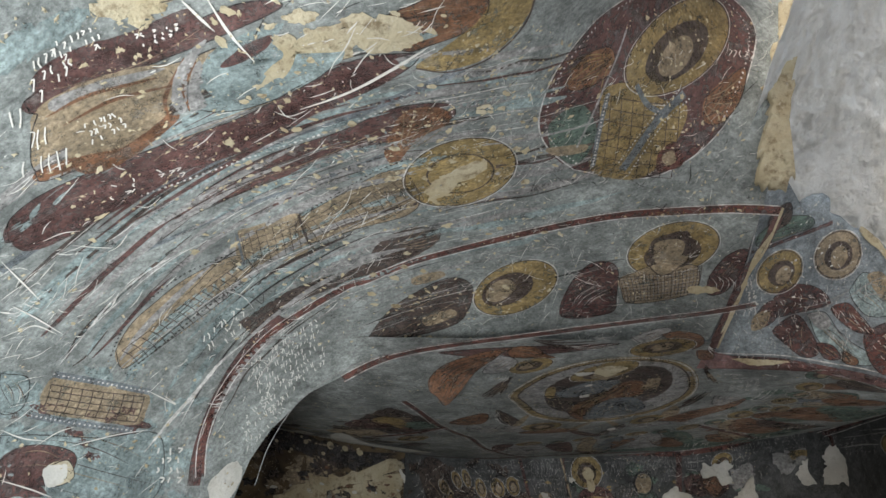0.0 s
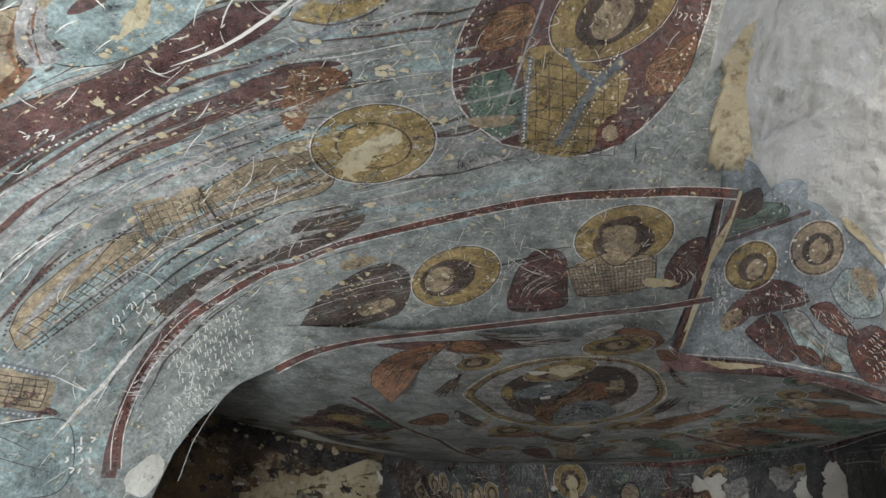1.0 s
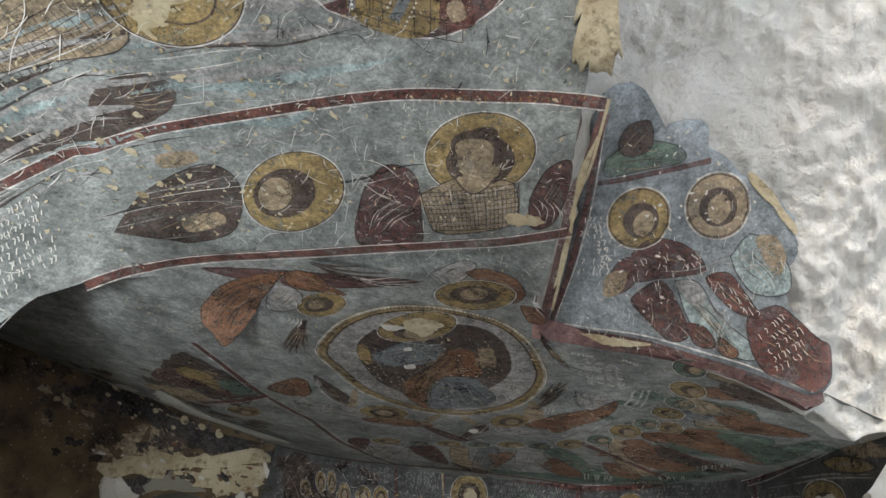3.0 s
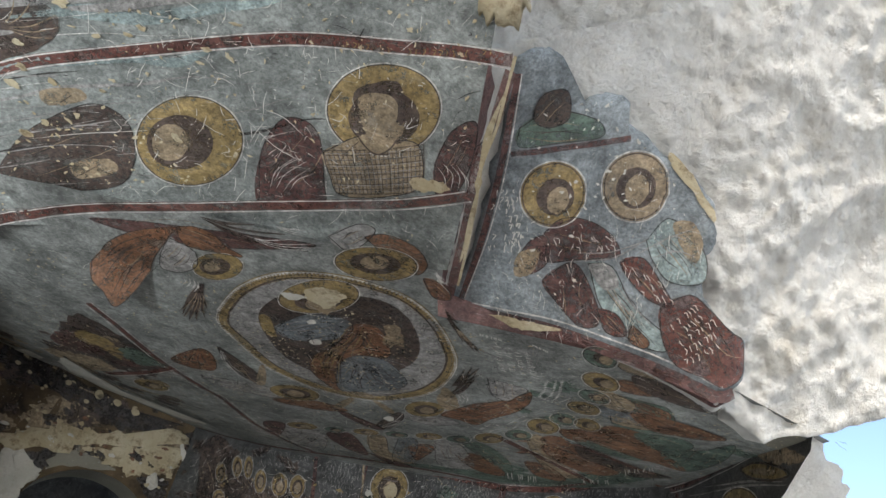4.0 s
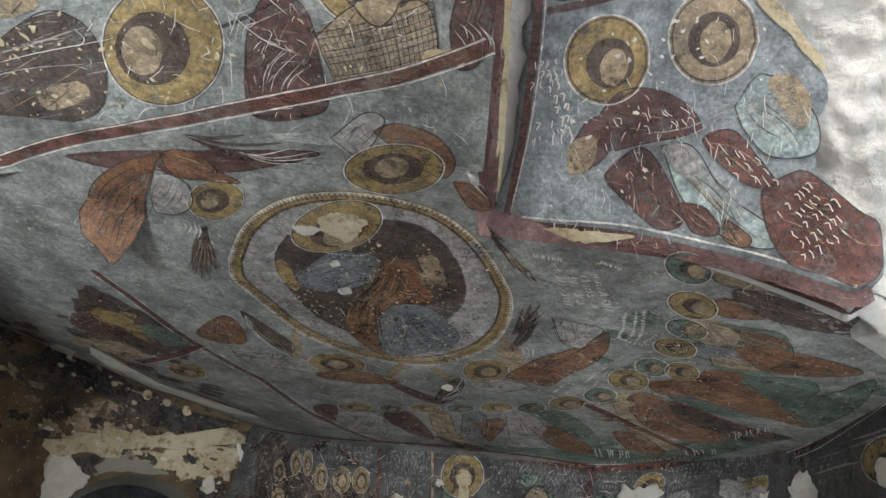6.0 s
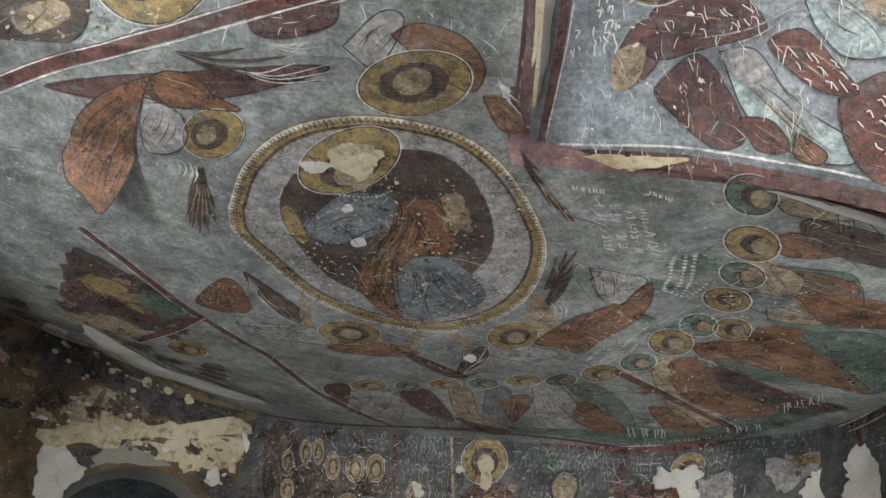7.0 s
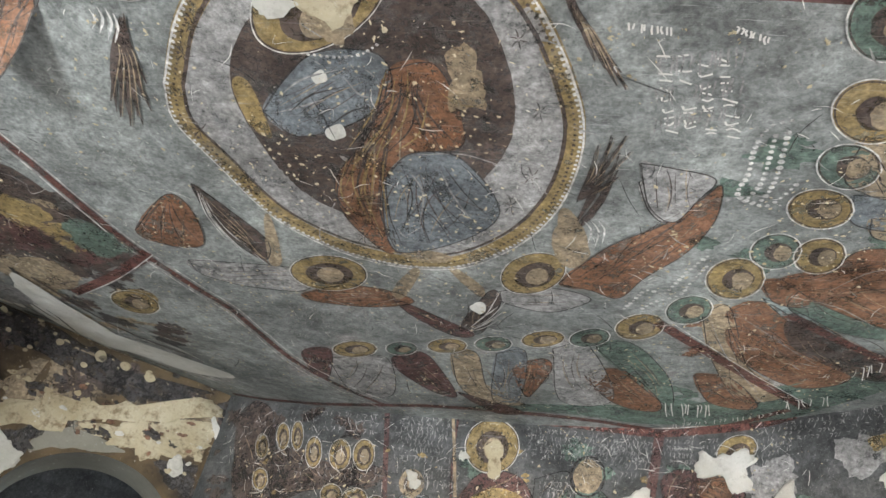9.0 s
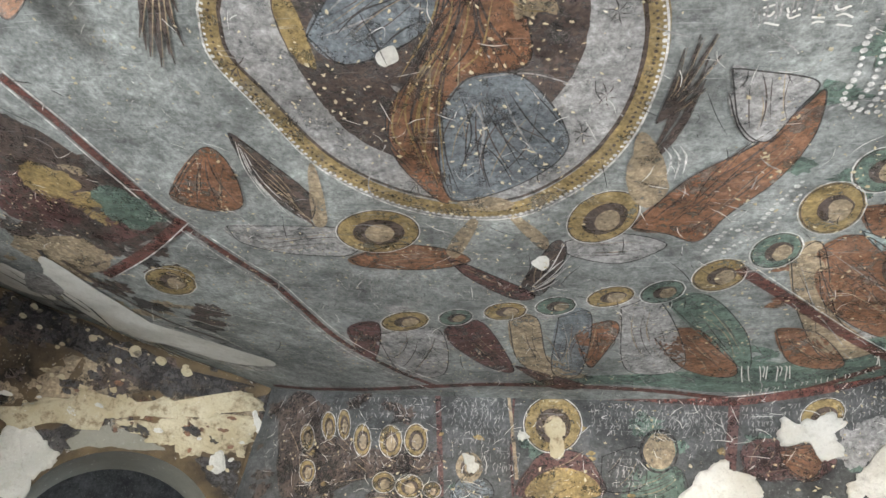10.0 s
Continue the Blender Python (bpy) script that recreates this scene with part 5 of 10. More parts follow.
halo = blob(CEIL, "halo", crowd, M_OCHRE, [(2.965, 5.964), (2.96, 6.033), (2.915, 6.079), (2.847, 6.081), (2.782, 6.034), (2.748, 5.965), (2.757, 5.898), (2.804, 5.861), (2.869, 5.862), (2.93, 5.9)], 3, rough=0.002)
stroke(CEIL, "rim", halo, M_WHITE, [(2.968, 5.964), (2.963, 6.035), (2.917, 6.083), (2.846, 6.085), (2.779, 6.037), (2.745, 5.965), (2.754, 5.896), (2.802, 5.858), (2.869, 5.859), (2.932, 5.897), (2.968, 5.964)], 0.005, 4)
stroke(CEIL, "outline", halo, M_BROWN, [(2.96, 5.965), (2.955, 6.03), (2.912, 6.074), (2.847, 6.075), (2.786, 6.031), (2.754, 5.965), (2.762, 5.902), (2.806, 5.866), (2.869, 5.867), (2.927, 5.903), (2.96, 5.965)], 0.0055, 4)
blob(CEIL, "inner_disc", halo, M_BROWN, [(2.928, 5.964), (2.925, 6.002), (2.901, 6.027), (2.863, 6.027), (2.828, 6.002), (2.809, 5.964), (2.814, 5.928), (2.839, 5.907), (2.875, 5.907), (2.909, 5.928)], 5, rough=0.004)
blob(CEIL, "plain_oval", halo, M_TAN, [(2.924, 5.962), (2.923, 5.992), (2.908, 6.012), (2.884, 6.013), (2.86, 5.993), (2.846, 5.962), (2.848, 5.933), (2.863, 5.914), (2.887, 5.914), (2.91, 5.932)], 6, rough=0.006)
halo = blob(CEIL, "halo", crowd, M_GREEN, [(2.875, 6.241), (2.875, 6.317), (2.84, 6.372), (2.783, 6.381), (2.728, 6.342), (2.696, 6.274), (2.7, 6.202), (2.736, 6.152), (2.79, 6.143), (2.842, 6.177)], 3, rough=0.002)
stroke(CEIL, "rim", halo, M_WHITE, [(2.877, 6.24), (2.877, 6.318), (2.842, 6.375), (2.783, 6.384), (2.726, 6.345), (2.694, 6.275), (2.698, 6.2), (2.734, 6.149), (2.79, 6.139), (2.844, 6.174), (2.877, 6.24)], 0.005, 4)
stroke(CEIL, "outline", halo, M_BROWN, [(2.87, 6.242), (2.87, 6.314), (2.837, 6.366), (2.783, 6.374), (2.731, 6.338), (2.701, 6.273), (2.704, 6.205), (2.738, 6.157), (2.79, 6.148), (2.84, 6.181), (2.87, 6.242)], 0.0055, 4)
blob(CEIL, "inner_disc", halo, M_BROWN, [(2.846, 6.252), (2.846, 6.294), (2.827, 6.323), (2.796, 6.328), (2.765, 6.307), (2.748, 6.269), (2.75, 6.23), (2.769, 6.202), (2.799, 6.198), (2.829, 6.216)], 5, rough=0.004)
blob(CEIL, "plain_oval", halo, M_TAN, [(2.845, 6.261), (2.846, 6.294), (2.835, 6.317), (2.814, 6.321), (2.794, 6.303), (2.781, 6.271), (2.78, 6.239), (2.792, 6.218), (2.812, 6.215), (2.832, 6.231)], 6, rough=0.006)
halo = blob(CEIL, "halo", crowd, M_OCHRE, [(3.033, 6.24), (3.038, 6.322), (3.007, 6.38), (2.952, 6.392), (2.896, 6.355), (2.862, 6.284), (2.862, 6.211), (2.895, 6.159), (2.946, 6.144), (2.998, 6.173)], 3, rough=0.002)
stroke(CEIL, "rim", halo, M_WHITE, [(3.036, 6.239), (3.041, 6.324), (3.009, 6.384), (2.952, 6.396), (2.894, 6.358), (2.859, 6.284), (2.86, 6.209), (2.893, 6.156), (2.946, 6.141), (2.999, 6.17), (3.036, 6.239)], 0.005, 4)
stroke(CEIL, "outline", halo, M_BROWN, [(3.029, 6.241), (3.034, 6.319), (3.004, 6.374), (2.952, 6.386), (2.899, 6.35), (2.866, 6.283), (2.867, 6.213), (2.898, 6.164), (2.946, 6.15), (2.995, 6.177), (3.029, 6.241)], 0.0055, 4)
blob(CEIL, "inner_disc", halo, M_BROWN, [(3.006, 6.253), (3.008, 6.298), (2.992, 6.33), (2.962, 6.337), (2.931, 6.317), (2.912, 6.279), (2.912, 6.237), (2.929, 6.207), (2.957, 6.198), (2.986, 6.215)], 5, rough=0.004)
blob(CEIL, "plain_oval", halo, M_TAN, [(3.005, 6.262), (3.009, 6.298), (2.999, 6.324), (2.98, 6.329), (2.959, 6.311), (2.944, 6.279), (2.942, 6.244), (2.952, 6.22), (2.97, 6.214), (2.991, 6.23)], 6, rough=0.006)
halo = blob(CEIL, "halo", crowd, M_OCHRE, [(2.797, 6.46), (2.795, 6.559), (2.751, 6.633), (2.679, 6.643), (2.61, 6.588), (2.574, 6.499), (2.581, 6.404), (2.627, 6.34), (2.693, 6.328), (2.757, 6.371)], 3, rough=0.002)
stroke(CEIL, "rim", halo, M_WHITE, [(2.8, 6.459), (2.799, 6.562), (2.753, 6.638), (2.679, 6.648), (2.608, 6.591), (2.57, 6.5), (2.578, 6.401), (2.625, 6.336), (2.693, 6.323), (2.759, 6.368), (2.8, 6.459)], 0.005, 4)
stroke(CEIL, "outline", halo, M_BROWN, [(2.791, 6.461), (2.79, 6.555), (2.747, 6.624), (2.679, 6.634), (2.614, 6.582), (2.579, 6.498), (2.586, 6.407), (2.63, 6.347), (2.693, 6.335), (2.754, 6.377), (2.791, 6.461)], 0.0055, 4)
blob(CEIL, "inner_disc", halo, M_BROWN, [(2.759, 6.471), (2.757, 6.525), (2.732, 6.563), (2.694, 6.569), (2.657, 6.542), (2.636, 6.493), (2.639, 6.441), (2.664, 6.405), (2.701, 6.397), (2.737, 6.423)], 5, rough=0.004)
blob(CEIL, "plain_oval", halo, M_TAN, [(2.754, 6.481), (2.755, 6.524), (2.74, 6.555), (2.714, 6.559), (2.689, 6.535), (2.674, 6.494), (2.674, 6.452), (2.689, 6.423), (2.714, 6.419), (2.738, 6.44)], 6, rough=0.006)
halo = blob(CEIL, "halo", crowd, M_GREEN, [(2.648, 6.737), (2.646, 6.823), (2.607, 6.891), (2.546, 6.911), (2.489, 6.88), (2.458, 6.807), (2.464, 6.724), (2.504, 6.661), (2.561, 6.64), (2.616, 6.668)], 3, rough=0.002)
stroke(CEIL, "rim", halo, M_WHITE, [(2.651, 6.736), (2.648, 6.824), (2.609, 6.894), (2.546, 6.915), (2.487, 6.883), (2.455, 6.808), (2.461, 6.722), (2.502, 6.658), (2.561, 6.636), (2.617, 6.665), (2.651, 6.736)], 0.005, 4)
stroke(CEIL, "outline", halo, M_BROWN, [(2.644, 6.739), (2.641, 6.821), (2.604, 6.885), (2.547, 6.904), (2.492, 6.875), (2.463, 6.806), (2.468, 6.726), (2.506, 6.666), (2.561, 6.646), (2.613, 6.673), (2.644, 6.739)], 0.0055, 4)
blob(CEIL, "inner_disc", halo, M_BROWN, [(2.616, 6.76), (2.614, 6.808), (2.593, 6.845), (2.56, 6.857), (2.529, 6.84), (2.511, 6.799), (2.514, 6.752), (2.536, 6.716), (2.567, 6.704), (2.598, 6.721)], 5, rough=0.004)
blob(CEIL, "plain_oval", halo, M_TAN, [(2.612, 6.775), (2.612, 6.814), (2.599, 6.843), (2.578, 6.851), (2.556, 6.836), (2.543, 6.802), (2.544, 6.764), (2.557, 6.735), (2.578, 6.727), (2.599, 6.742)], 6, rough=0.006)
halo = blob(CEIL, "halo", crowd, M_OCHRE, [(2.468, 6.926), (2.459, 7.006), (2.412, 7.073), (2.343, 7.094), (2.281, 7.064), (2.252, 6.998), (2.264, 6.919), (2.313, 6.857), (2.378, 6.833), (2.437, 6.86)], 3, rough=0.002)
stroke(CEIL, "rim", halo, M_WHITE, [(2.471, 6.925), (2.462, 7.007), (2.413, 7.076), (2.343, 7.099), (2.279, 7.067), (2.248, 6.999), (2.261, 6.918), (2.311, 6.854), (2.378, 6.829), (2.439, 6.857), (2.471, 6.925)], 0.005, 4)
stroke(CEIL, "outline", halo, M_BROWN, [(2.463, 6.928), (2.454, 7.004), (2.409, 7.067), (2.344, 7.087), (2.286, 7.059), (2.257, 6.996), (2.269, 6.921), (2.315, 6.862), (2.377, 6.84), (2.433, 6.865), (2.463, 6.928)], 0.0055, 4)
blob(CEIL, "inner_disc", halo, M_BROWN, [(2.43, 6.949), (2.425, 6.993), (2.399, 7.028), (2.361, 7.04), (2.328, 7.024), (2.311, 6.987), (2.318, 6.944), (2.344, 6.911), (2.38, 6.898), (2.413, 6.913)], 5, rough=0.004)
blob(CEIL, "plain_oval", halo, M_TAN, [(2.424, 6.965), (2.421, 7), (2.405, 7.027), (2.38, 7.035), (2.358, 7.021), (2.346, 6.991), (2.349, 6.956), (2.366, 6.929), (2.39, 6.921), (2.412, 6.935)], 6, rough=0.006)
halo = blob(CEIL, "halo", crowd, M_GREEN, [(2.23, 7.064), (2.218, 7.127), (2.174, 7.184), (2.114, 7.209), (2.063, 7.191), (2.04, 7.139), (2.054, 7.075), (2.099, 7.025), (2.157, 7.004), (2.207, 7.018)], 3, rough=0.002)
stroke(CEIL, "rim", halo, M_WHITE, [(2.233, 7.063), (2.221, 7.128), (2.175, 7.186), (2.114, 7.212), (2.06, 7.194), (2.037, 7.14), (2.052, 7.074), (2.098, 7.022), (2.158, 7.001), (2.209, 7.016), (2.233, 7.063)], 0.005, 4)
stroke(CEIL, "outline", halo, M_BROWN, [(2.226, 7.066), (2.214, 7.126), (2.172, 7.18), (2.115, 7.203), (2.066, 7.187), (2.045, 7.137), (2.059, 7.077), (2.101, 7.029), (2.156, 7.009), (2.203, 7.022), (2.226, 7.066)], 0.0055, 4)
blob(CEIL, "inner_disc", halo, M_BROWN, [(2.198, 7.084), (2.191, 7.118), (2.167, 7.149), (2.134, 7.163), (2.106, 7.154), (2.093, 7.126), (2.101, 7.091), (2.126, 7.062), (2.158, 7.05), (2.185, 7.058)], 5, rough=0.004)
blob(CEIL, "plain_oval", halo, M_TAN, [(2.194, 7.094), (2.19, 7.122), (2.174, 7.145), (2.153, 7.154), (2.134, 7.145), (2.126, 7.122), (2.13, 7.095), (2.146, 7.072), (2.167, 7.064), (2.185, 7.072)], 6, rough=0.006)
halo = blob(CEIL, "halo", crowd, M_OCHRE, [(2.012, 7.116), (1.995, 7.174), (1.943, 7.223), (1.876, 7.247), (1.821, 7.233), (1.8, 7.184), (1.82, 7.125), (1.873, 7.077), (1.937, 7.056), (1.99, 7.07)], 3, rough=0.002)
stroke(CEIL, "rim", halo, M_WHITE, [(2.016, 7.115), (1.998, 7.175), (1.944, 7.225), (1.876, 7.25), (1.819, 7.235), (1.797, 7.185), (1.818, 7.124), (1.872, 7.074), (1.938, 7.053), (1.993, 7.068), (2.016, 7.115)], 0.005, 4)
stroke(CEIL, "outline", halo, M_BROWN, [(2.007, 7.117), (1.991, 7.172), (1.941, 7.219), (1.878, 7.242), (1.826, 7.228), (1.806, 7.182), (1.825, 7.126), (1.874, 7.08), (1.936, 7.06), (1.986, 7.074), (2.007, 7.117)], 0.0055, 4)
blob(CEIL, "inner_disc", halo, M_BROWN, [(1.975, 7.131), (1.966, 7.163), (1.937, 7.19), (1.901, 7.203), (1.871, 7.195), (1.859, 7.17), (1.869, 7.137), (1.898, 7.11), (1.934, 7.099), (1.963, 7.107)], 5, rough=0.004)
blob(CEIL, "plain_oval", halo, M_TAN, [(1.969, 7.141), (1.963, 7.166), (1.945, 7.187), (1.921, 7.195), (1.901, 7.186), (1.893, 7.165), (1.9, 7.139), (1.918, 7.119), (1.942, 7.111), (1.961, 7.12)], 6, rough=0.006)
halo = blob(CEIL, "halo", crowd, M_GREEN, [(1.748, 7.229), (1.729, 7.284), (1.679, 7.322), (1.618, 7.331), (1.571, 7.306), (1.555, 7.257), (1.577, 7.201), (1.627, 7.162), (1.685, 7.155), (1.732, 7.18)], 3, rough=0.002)
stroke(CEIL, "rim", halo, M_WHITE, [(1.751, 7.228), (1.731, 7.285), (1.68, 7.325), (1.617, 7.334), (1.568, 7.308), (1.552, 7.257), (1.575, 7.2), (1.626, 7.16), (1.686, 7.152), (1.734, 7.178), (1.751, 7.228)], 0.005, 4)
stroke(CEIL, "outline", halo, M_BROWN, [(1.744, 7.229), (1.725, 7.281), (1.678, 7.318), (1.62, 7.327), (1.575, 7.303), (1.56, 7.256), (1.581, 7.203), (1.628, 7.165), (1.684, 7.159), (1.728, 7.183), (1.744, 7.229)], 0.0055, 4)
blob(CEIL, "inner_disc", halo, M_BROWN, [(1.716, 7.237), (1.705, 7.267), (1.677, 7.288), (1.644, 7.293), (1.618, 7.279), (1.609, 7.251), (1.621, 7.22), (1.649, 7.198), (1.681, 7.194), (1.706, 7.209)], 5, rough=0.004)
blob(CEIL, "plain_oval", halo, M_TAN, [(1.712, 7.244), (1.704, 7.268), (1.686, 7.285), (1.665, 7.288), (1.648, 7.275), (1.642, 7.252), (1.65, 7.227), (1.668, 7.21), (1.689, 7.208), (1.706, 7.221)], 6, rough=0.006)
halo = blob(CEIL, "halo", crowd, M_OCHRE, [(1.512, 7.281), (1.488, 7.334), (1.433, 7.372), (1.366, 7.38), (1.316, 7.35), (1.301, 7.3), (1.326, 7.248), (1.382, 7.212), (1.446, 7.208), (1.495, 7.233)], 3, rough=0.002)
stroke(CEIL, "rim", halo, M_WHITE, [(1.515, 7.28), (1.491, 7.335), (1.433, 7.375), (1.365, 7.383), (1.313, 7.352), (1.298, 7.301), (1.324, 7.246), (1.381, 7.21), (1.447, 7.205), (1.498, 7.231), (1.515, 7.28)], 0.005, 4)
stroke(CEIL, "outline", halo, M_BROWN, [(1.507, 7.281), (1.484, 7.332), (1.431, 7.368), (1.368, 7.375), (1.32, 7.347), (1.306, 7.299), (1.33, 7.249), (1.383, 7.216), (1.444, 7.212), (1.491, 7.236), (1.507, 7.281)], 0.0055, 4)
blob(CEIL, "inner_disc", halo, M_BROWN, [(1.475, 7.288), (1.462, 7.317), (1.431, 7.337), (1.395, 7.34), (1.368, 7.325), (1.359, 7.297), (1.373, 7.268), (1.403, 7.25), (1.439, 7.247), (1.466, 7.262)], 5, rough=0.004)
blob(CEIL, "plain_oval", halo, M_TAN, [(1.469, 7.295), (1.46, 7.318), (1.44, 7.334), (1.417, 7.336), (1.399, 7.323), (1.394, 7.3), (1.403, 7.277), (1.423, 7.262), (1.446, 7.26), (1.464, 7.273)], 6, rough=0.006)
halo = blob(CEIL, "halo", crowd, M_GREEN, [(1.24, 7.337), (1.217, 7.391), (1.167, 7.434), (1.111, 7.447), (1.071, 7.423), (1.061, 7.374), (1.086, 7.319), (1.135, 7.282), (1.188, 7.274), (1.229, 7.293)], 3, rough=0.002)
stroke(CEIL, "rim", halo, M_WHITE, [(1.242, 7.336), (1.219, 7.392), (1.168, 7.437), (1.11, 7.449), (1.068, 7.425), (1.059, 7.374), (1.084, 7.318), (1.134, 7.28), (1.189, 7.271), (1.231, 7.291), (1.242, 7.336)], 0.005, 4)
stroke(CEIL, "outline", halo, M_BROWN, [(1.235, 7.338), (1.213, 7.389), (1.166, 7.43), (1.113, 7.442), (1.075, 7.42), (1.066, 7.373), (1.09, 7.321), (1.135, 7.286), (1.187, 7.278), (1.225, 7.296), (1.235, 7.338)], 0.0055, 4)
blob(CEIL, "inner_disc", halo, M_BROWN, [(1.207, 7.348), (1.194, 7.378), (1.167, 7.402), (1.136, 7.41), (1.114, 7.397), (1.108, 7.37), (1.122, 7.34), (1.149, 7.318), (1.179, 7.313), (1.201, 7.324)], 5, rough=0.004)
blob(CEIL, "plain_oval", halo, M_TAN, [(1.199, 7.357), (1.19, 7.381), (1.172, 7.399), (1.152, 7.405), (1.138, 7.394), (1.135, 7.371), (1.144, 7.347), (1.162, 7.33), (1.182, 7.326), (1.196, 7.336)], 6, rough=0.006)
halo = blob(CEIL, "halo", crowd, M_OCHRE, [(1.009, 7.384), (0.973, 7.454), (0.899, 7.514), (0.814, 7.537), (0.754, 7.512), (0.743, 7.451), (0.781, 7.383), (0.855, 7.329), (0.936, 7.307), (0.994, 7.328)], 3, rough=0.002)
stroke(CEIL, "rim", halo, M_WHITE, [(1.013, 7.383), (0.976, 7.455), (0.899, 7.516), (0.812, 7.54), (0.751, 7.515), (0.739, 7.452), (0.778, 7.382), (0.854, 7.326), (0.938, 7.303), (0.998, 7.325), (1.013, 7.383)], 0.005, 4)
stroke(CEIL, "outline", halo, M_BROWN, [(1.002, 7.386), (0.968, 7.452), (0.898, 7.509), (0.818, 7.531), (0.761, 7.507), (0.749, 7.449), (0.786, 7.385), (0.856, 7.333), (0.933, 7.312), (0.989, 7.332), (1.002, 7.386)], 0.0055, 4)
blob(CEIL, "inner_disc", halo, M_BROWN, [(0.961, 7.4), (0.94, 7.44), (0.899, 7.474), (0.853, 7.486), (0.821, 7.472), (0.814, 7.44), (0.835, 7.402), (0.875, 7.371), (0.92, 7.358), (0.953, 7.369)], 5, rough=0.004)
blob(CEIL, "plain_oval", halo, M_TAN, [(0.951, 7.41), (0.936, 7.442), (0.909, 7.468), (0.879, 7.476), (0.858, 7.464), (0.854, 7.437), (0.869, 7.406), (0.896, 7.382), (0.926, 7.373), (0.947, 7.384)], 6, rough=0.006)
blob(CEIL, "robe", crowd, M_TAN, [(2.815, 5.047), (2.956, 5.051), (3.075, 5.059), (3.14, 5.226), (2.99, 5.254), (2.885, 5.217)], 2)
blob(CEIL, "robe", crowd, M_RUST, [(2.93, 5.393), (3.024, 5.355), (3.166, 5.403), (3.201, 5.472), (3.087, 5.54), (2.971, 5.525)], 2)
blob(CEIL, "robe", crowd, M_PALE, [(3.071, 5.177), (3.122, 5.181), (3.244, 5.493), (3.192, 5.474)], 2)
blob(CEIL, "robe", crowd, M_GREEN, [(2.944, 5.645), (3.155, 5.617), (3.302, 5.642), (3.403, 5.899), (3.161, 5.82), (3.003, 5.808)], 2)
blob(CEIL, "robe", crowd, M_RUST, [(3.011, 5.654), (3.164, 5.644), (3.315, 5.69), (3.349, 5.804), (3.198, 5.8), (3.052, 5.753)], 2)
blob(CEIL, "robe", crowd, M_BLUE, [(2.936, 5.873), (3.156, 5.871), (3.403, 5.899), (3.464, 6.051), (3.174, 6.067), (2.987, 6.034)], 2)
blob(CEIL, "robe", crowd, M_TAN, [(3.035, 5.996), (3.216, 5.982), (3.365, 6.019), (3.286, 6.123), (3.092, 6.112)], 2)
blob(CEIL, "robe", crowd, M_RUST, [(2.788, 6.48), (3.001, 6.419), (3.07, 6.202), (3.261, 6.188), (3.513, 6.296), (3.448, 6.441), (3.206, 6.493), (3.064, 6.666), (2.895, 6.66)], 2)
blob(CEIL, "robe", crowd, M_GREEN, [(2.951, 6.544), (3.202, 6.479), (3.449, 6.667), (3.485, 6.939), (3.178, 6.881), (2.959, 6.697)], 2)
blob(CEIL, "robe", crowd, M_RUST, [(3.378, 6.458), (3.63, 6.616), (3.672, 6.76), (3.55, 6.879), (3.356, 6.63)], 2)
blob(CEIL, "robe", crowd, M_RUST, [(2.716, 6.77), (2.868, 6.667), (3.223, 7.047), (3.454, 7.318), (3.254, 7.404), (2.983, 7.36), (2.807, 7.028)], 2)
blob(CEIL, "robe", crowd, M_AQUA, [(2.831, 6.627), (2.992, 6.715), (3.334, 7.019), (3.525, 7.249), (3.382, 7.289), (3.115, 6.977)], 2)
blob(CEIL, "robe", crowd, M_TAN, [(2.621, 6.826), (2.723, 6.733), (2.952, 7.365), (3.225, 7.697), (3, 7.782), (2.759, 7.294)], 2)
blob(CEIL, "robe", crowd, M_RUST, [(2.708, 7.494), (2.899, 7.52), (3.115, 7.83), (3.063, 7.924), (2.85, 7.841)], 2)
blob(CEIL, "robe", crowd, M_MAROON, [(1.078, 7.485), (1.256, 7.38), (1.341, 7.615), (1.403, 8.005), (1.268, 7.963), (1.104, 7.705)], 2)
blob(CEIL, "robe", crowd, M_TAN, [(1.416, 7.389), (1.559, 7.372), (1.607, 7.875), (1.816, 8.059), (1.598, 8.072), (1.435, 7.851)], 2)
blob(CEIL, "robe", crowd, M_RUST, [(1.748, 7.546), (1.909, 7.38), (1.963, 7.501), (1.874, 7.843), (1.817, 7.919)], 2)
blob(CEIL, "robe", crowd, M_BLUE, [(1.665, 7.356), (1.822, 7.33), (1.777, 8.008), (1.621, 7.997)], 2)
blob(CEIL, "robe", crowd, M_PALE, [(1.959, 7.247), (2.141, 7.202), (2.327, 7.904), (2.028, 7.952)], 2)
blob(CEIL, "robe", crowd, M_RUST, [(2.142, 7.57), (2.328, 7.466), (2.581, 7.859), (2.584, 8.039), (2.329, 7.936)], 2)
blob(CEIL, "robe", crowd, M_GREEN, [(2.175, 7.213), (2.332, 7.128), (2.574, 7.515), (2.666, 7.953), (2.452, 7.669)], 2)
blob(CEIL, "robe", crowd, M_PALE, [(0.678, 7.589), (1.04, 7.492), (0.994, 8.058), (0.736, 8.107)], 2)
blob(CEIL, "robe", crowd, M_MAROON, [(1.409, 7.934), (1.6, 8.035), (1.815, 8.191), (1.631, 8.244)], 2)
blob(CEIL, "robe", crowd, M_MAROON, [(0.536, 7.53), (0.727, 7.455), (0.612, 7.896), (0.529, 7.813)], 2)
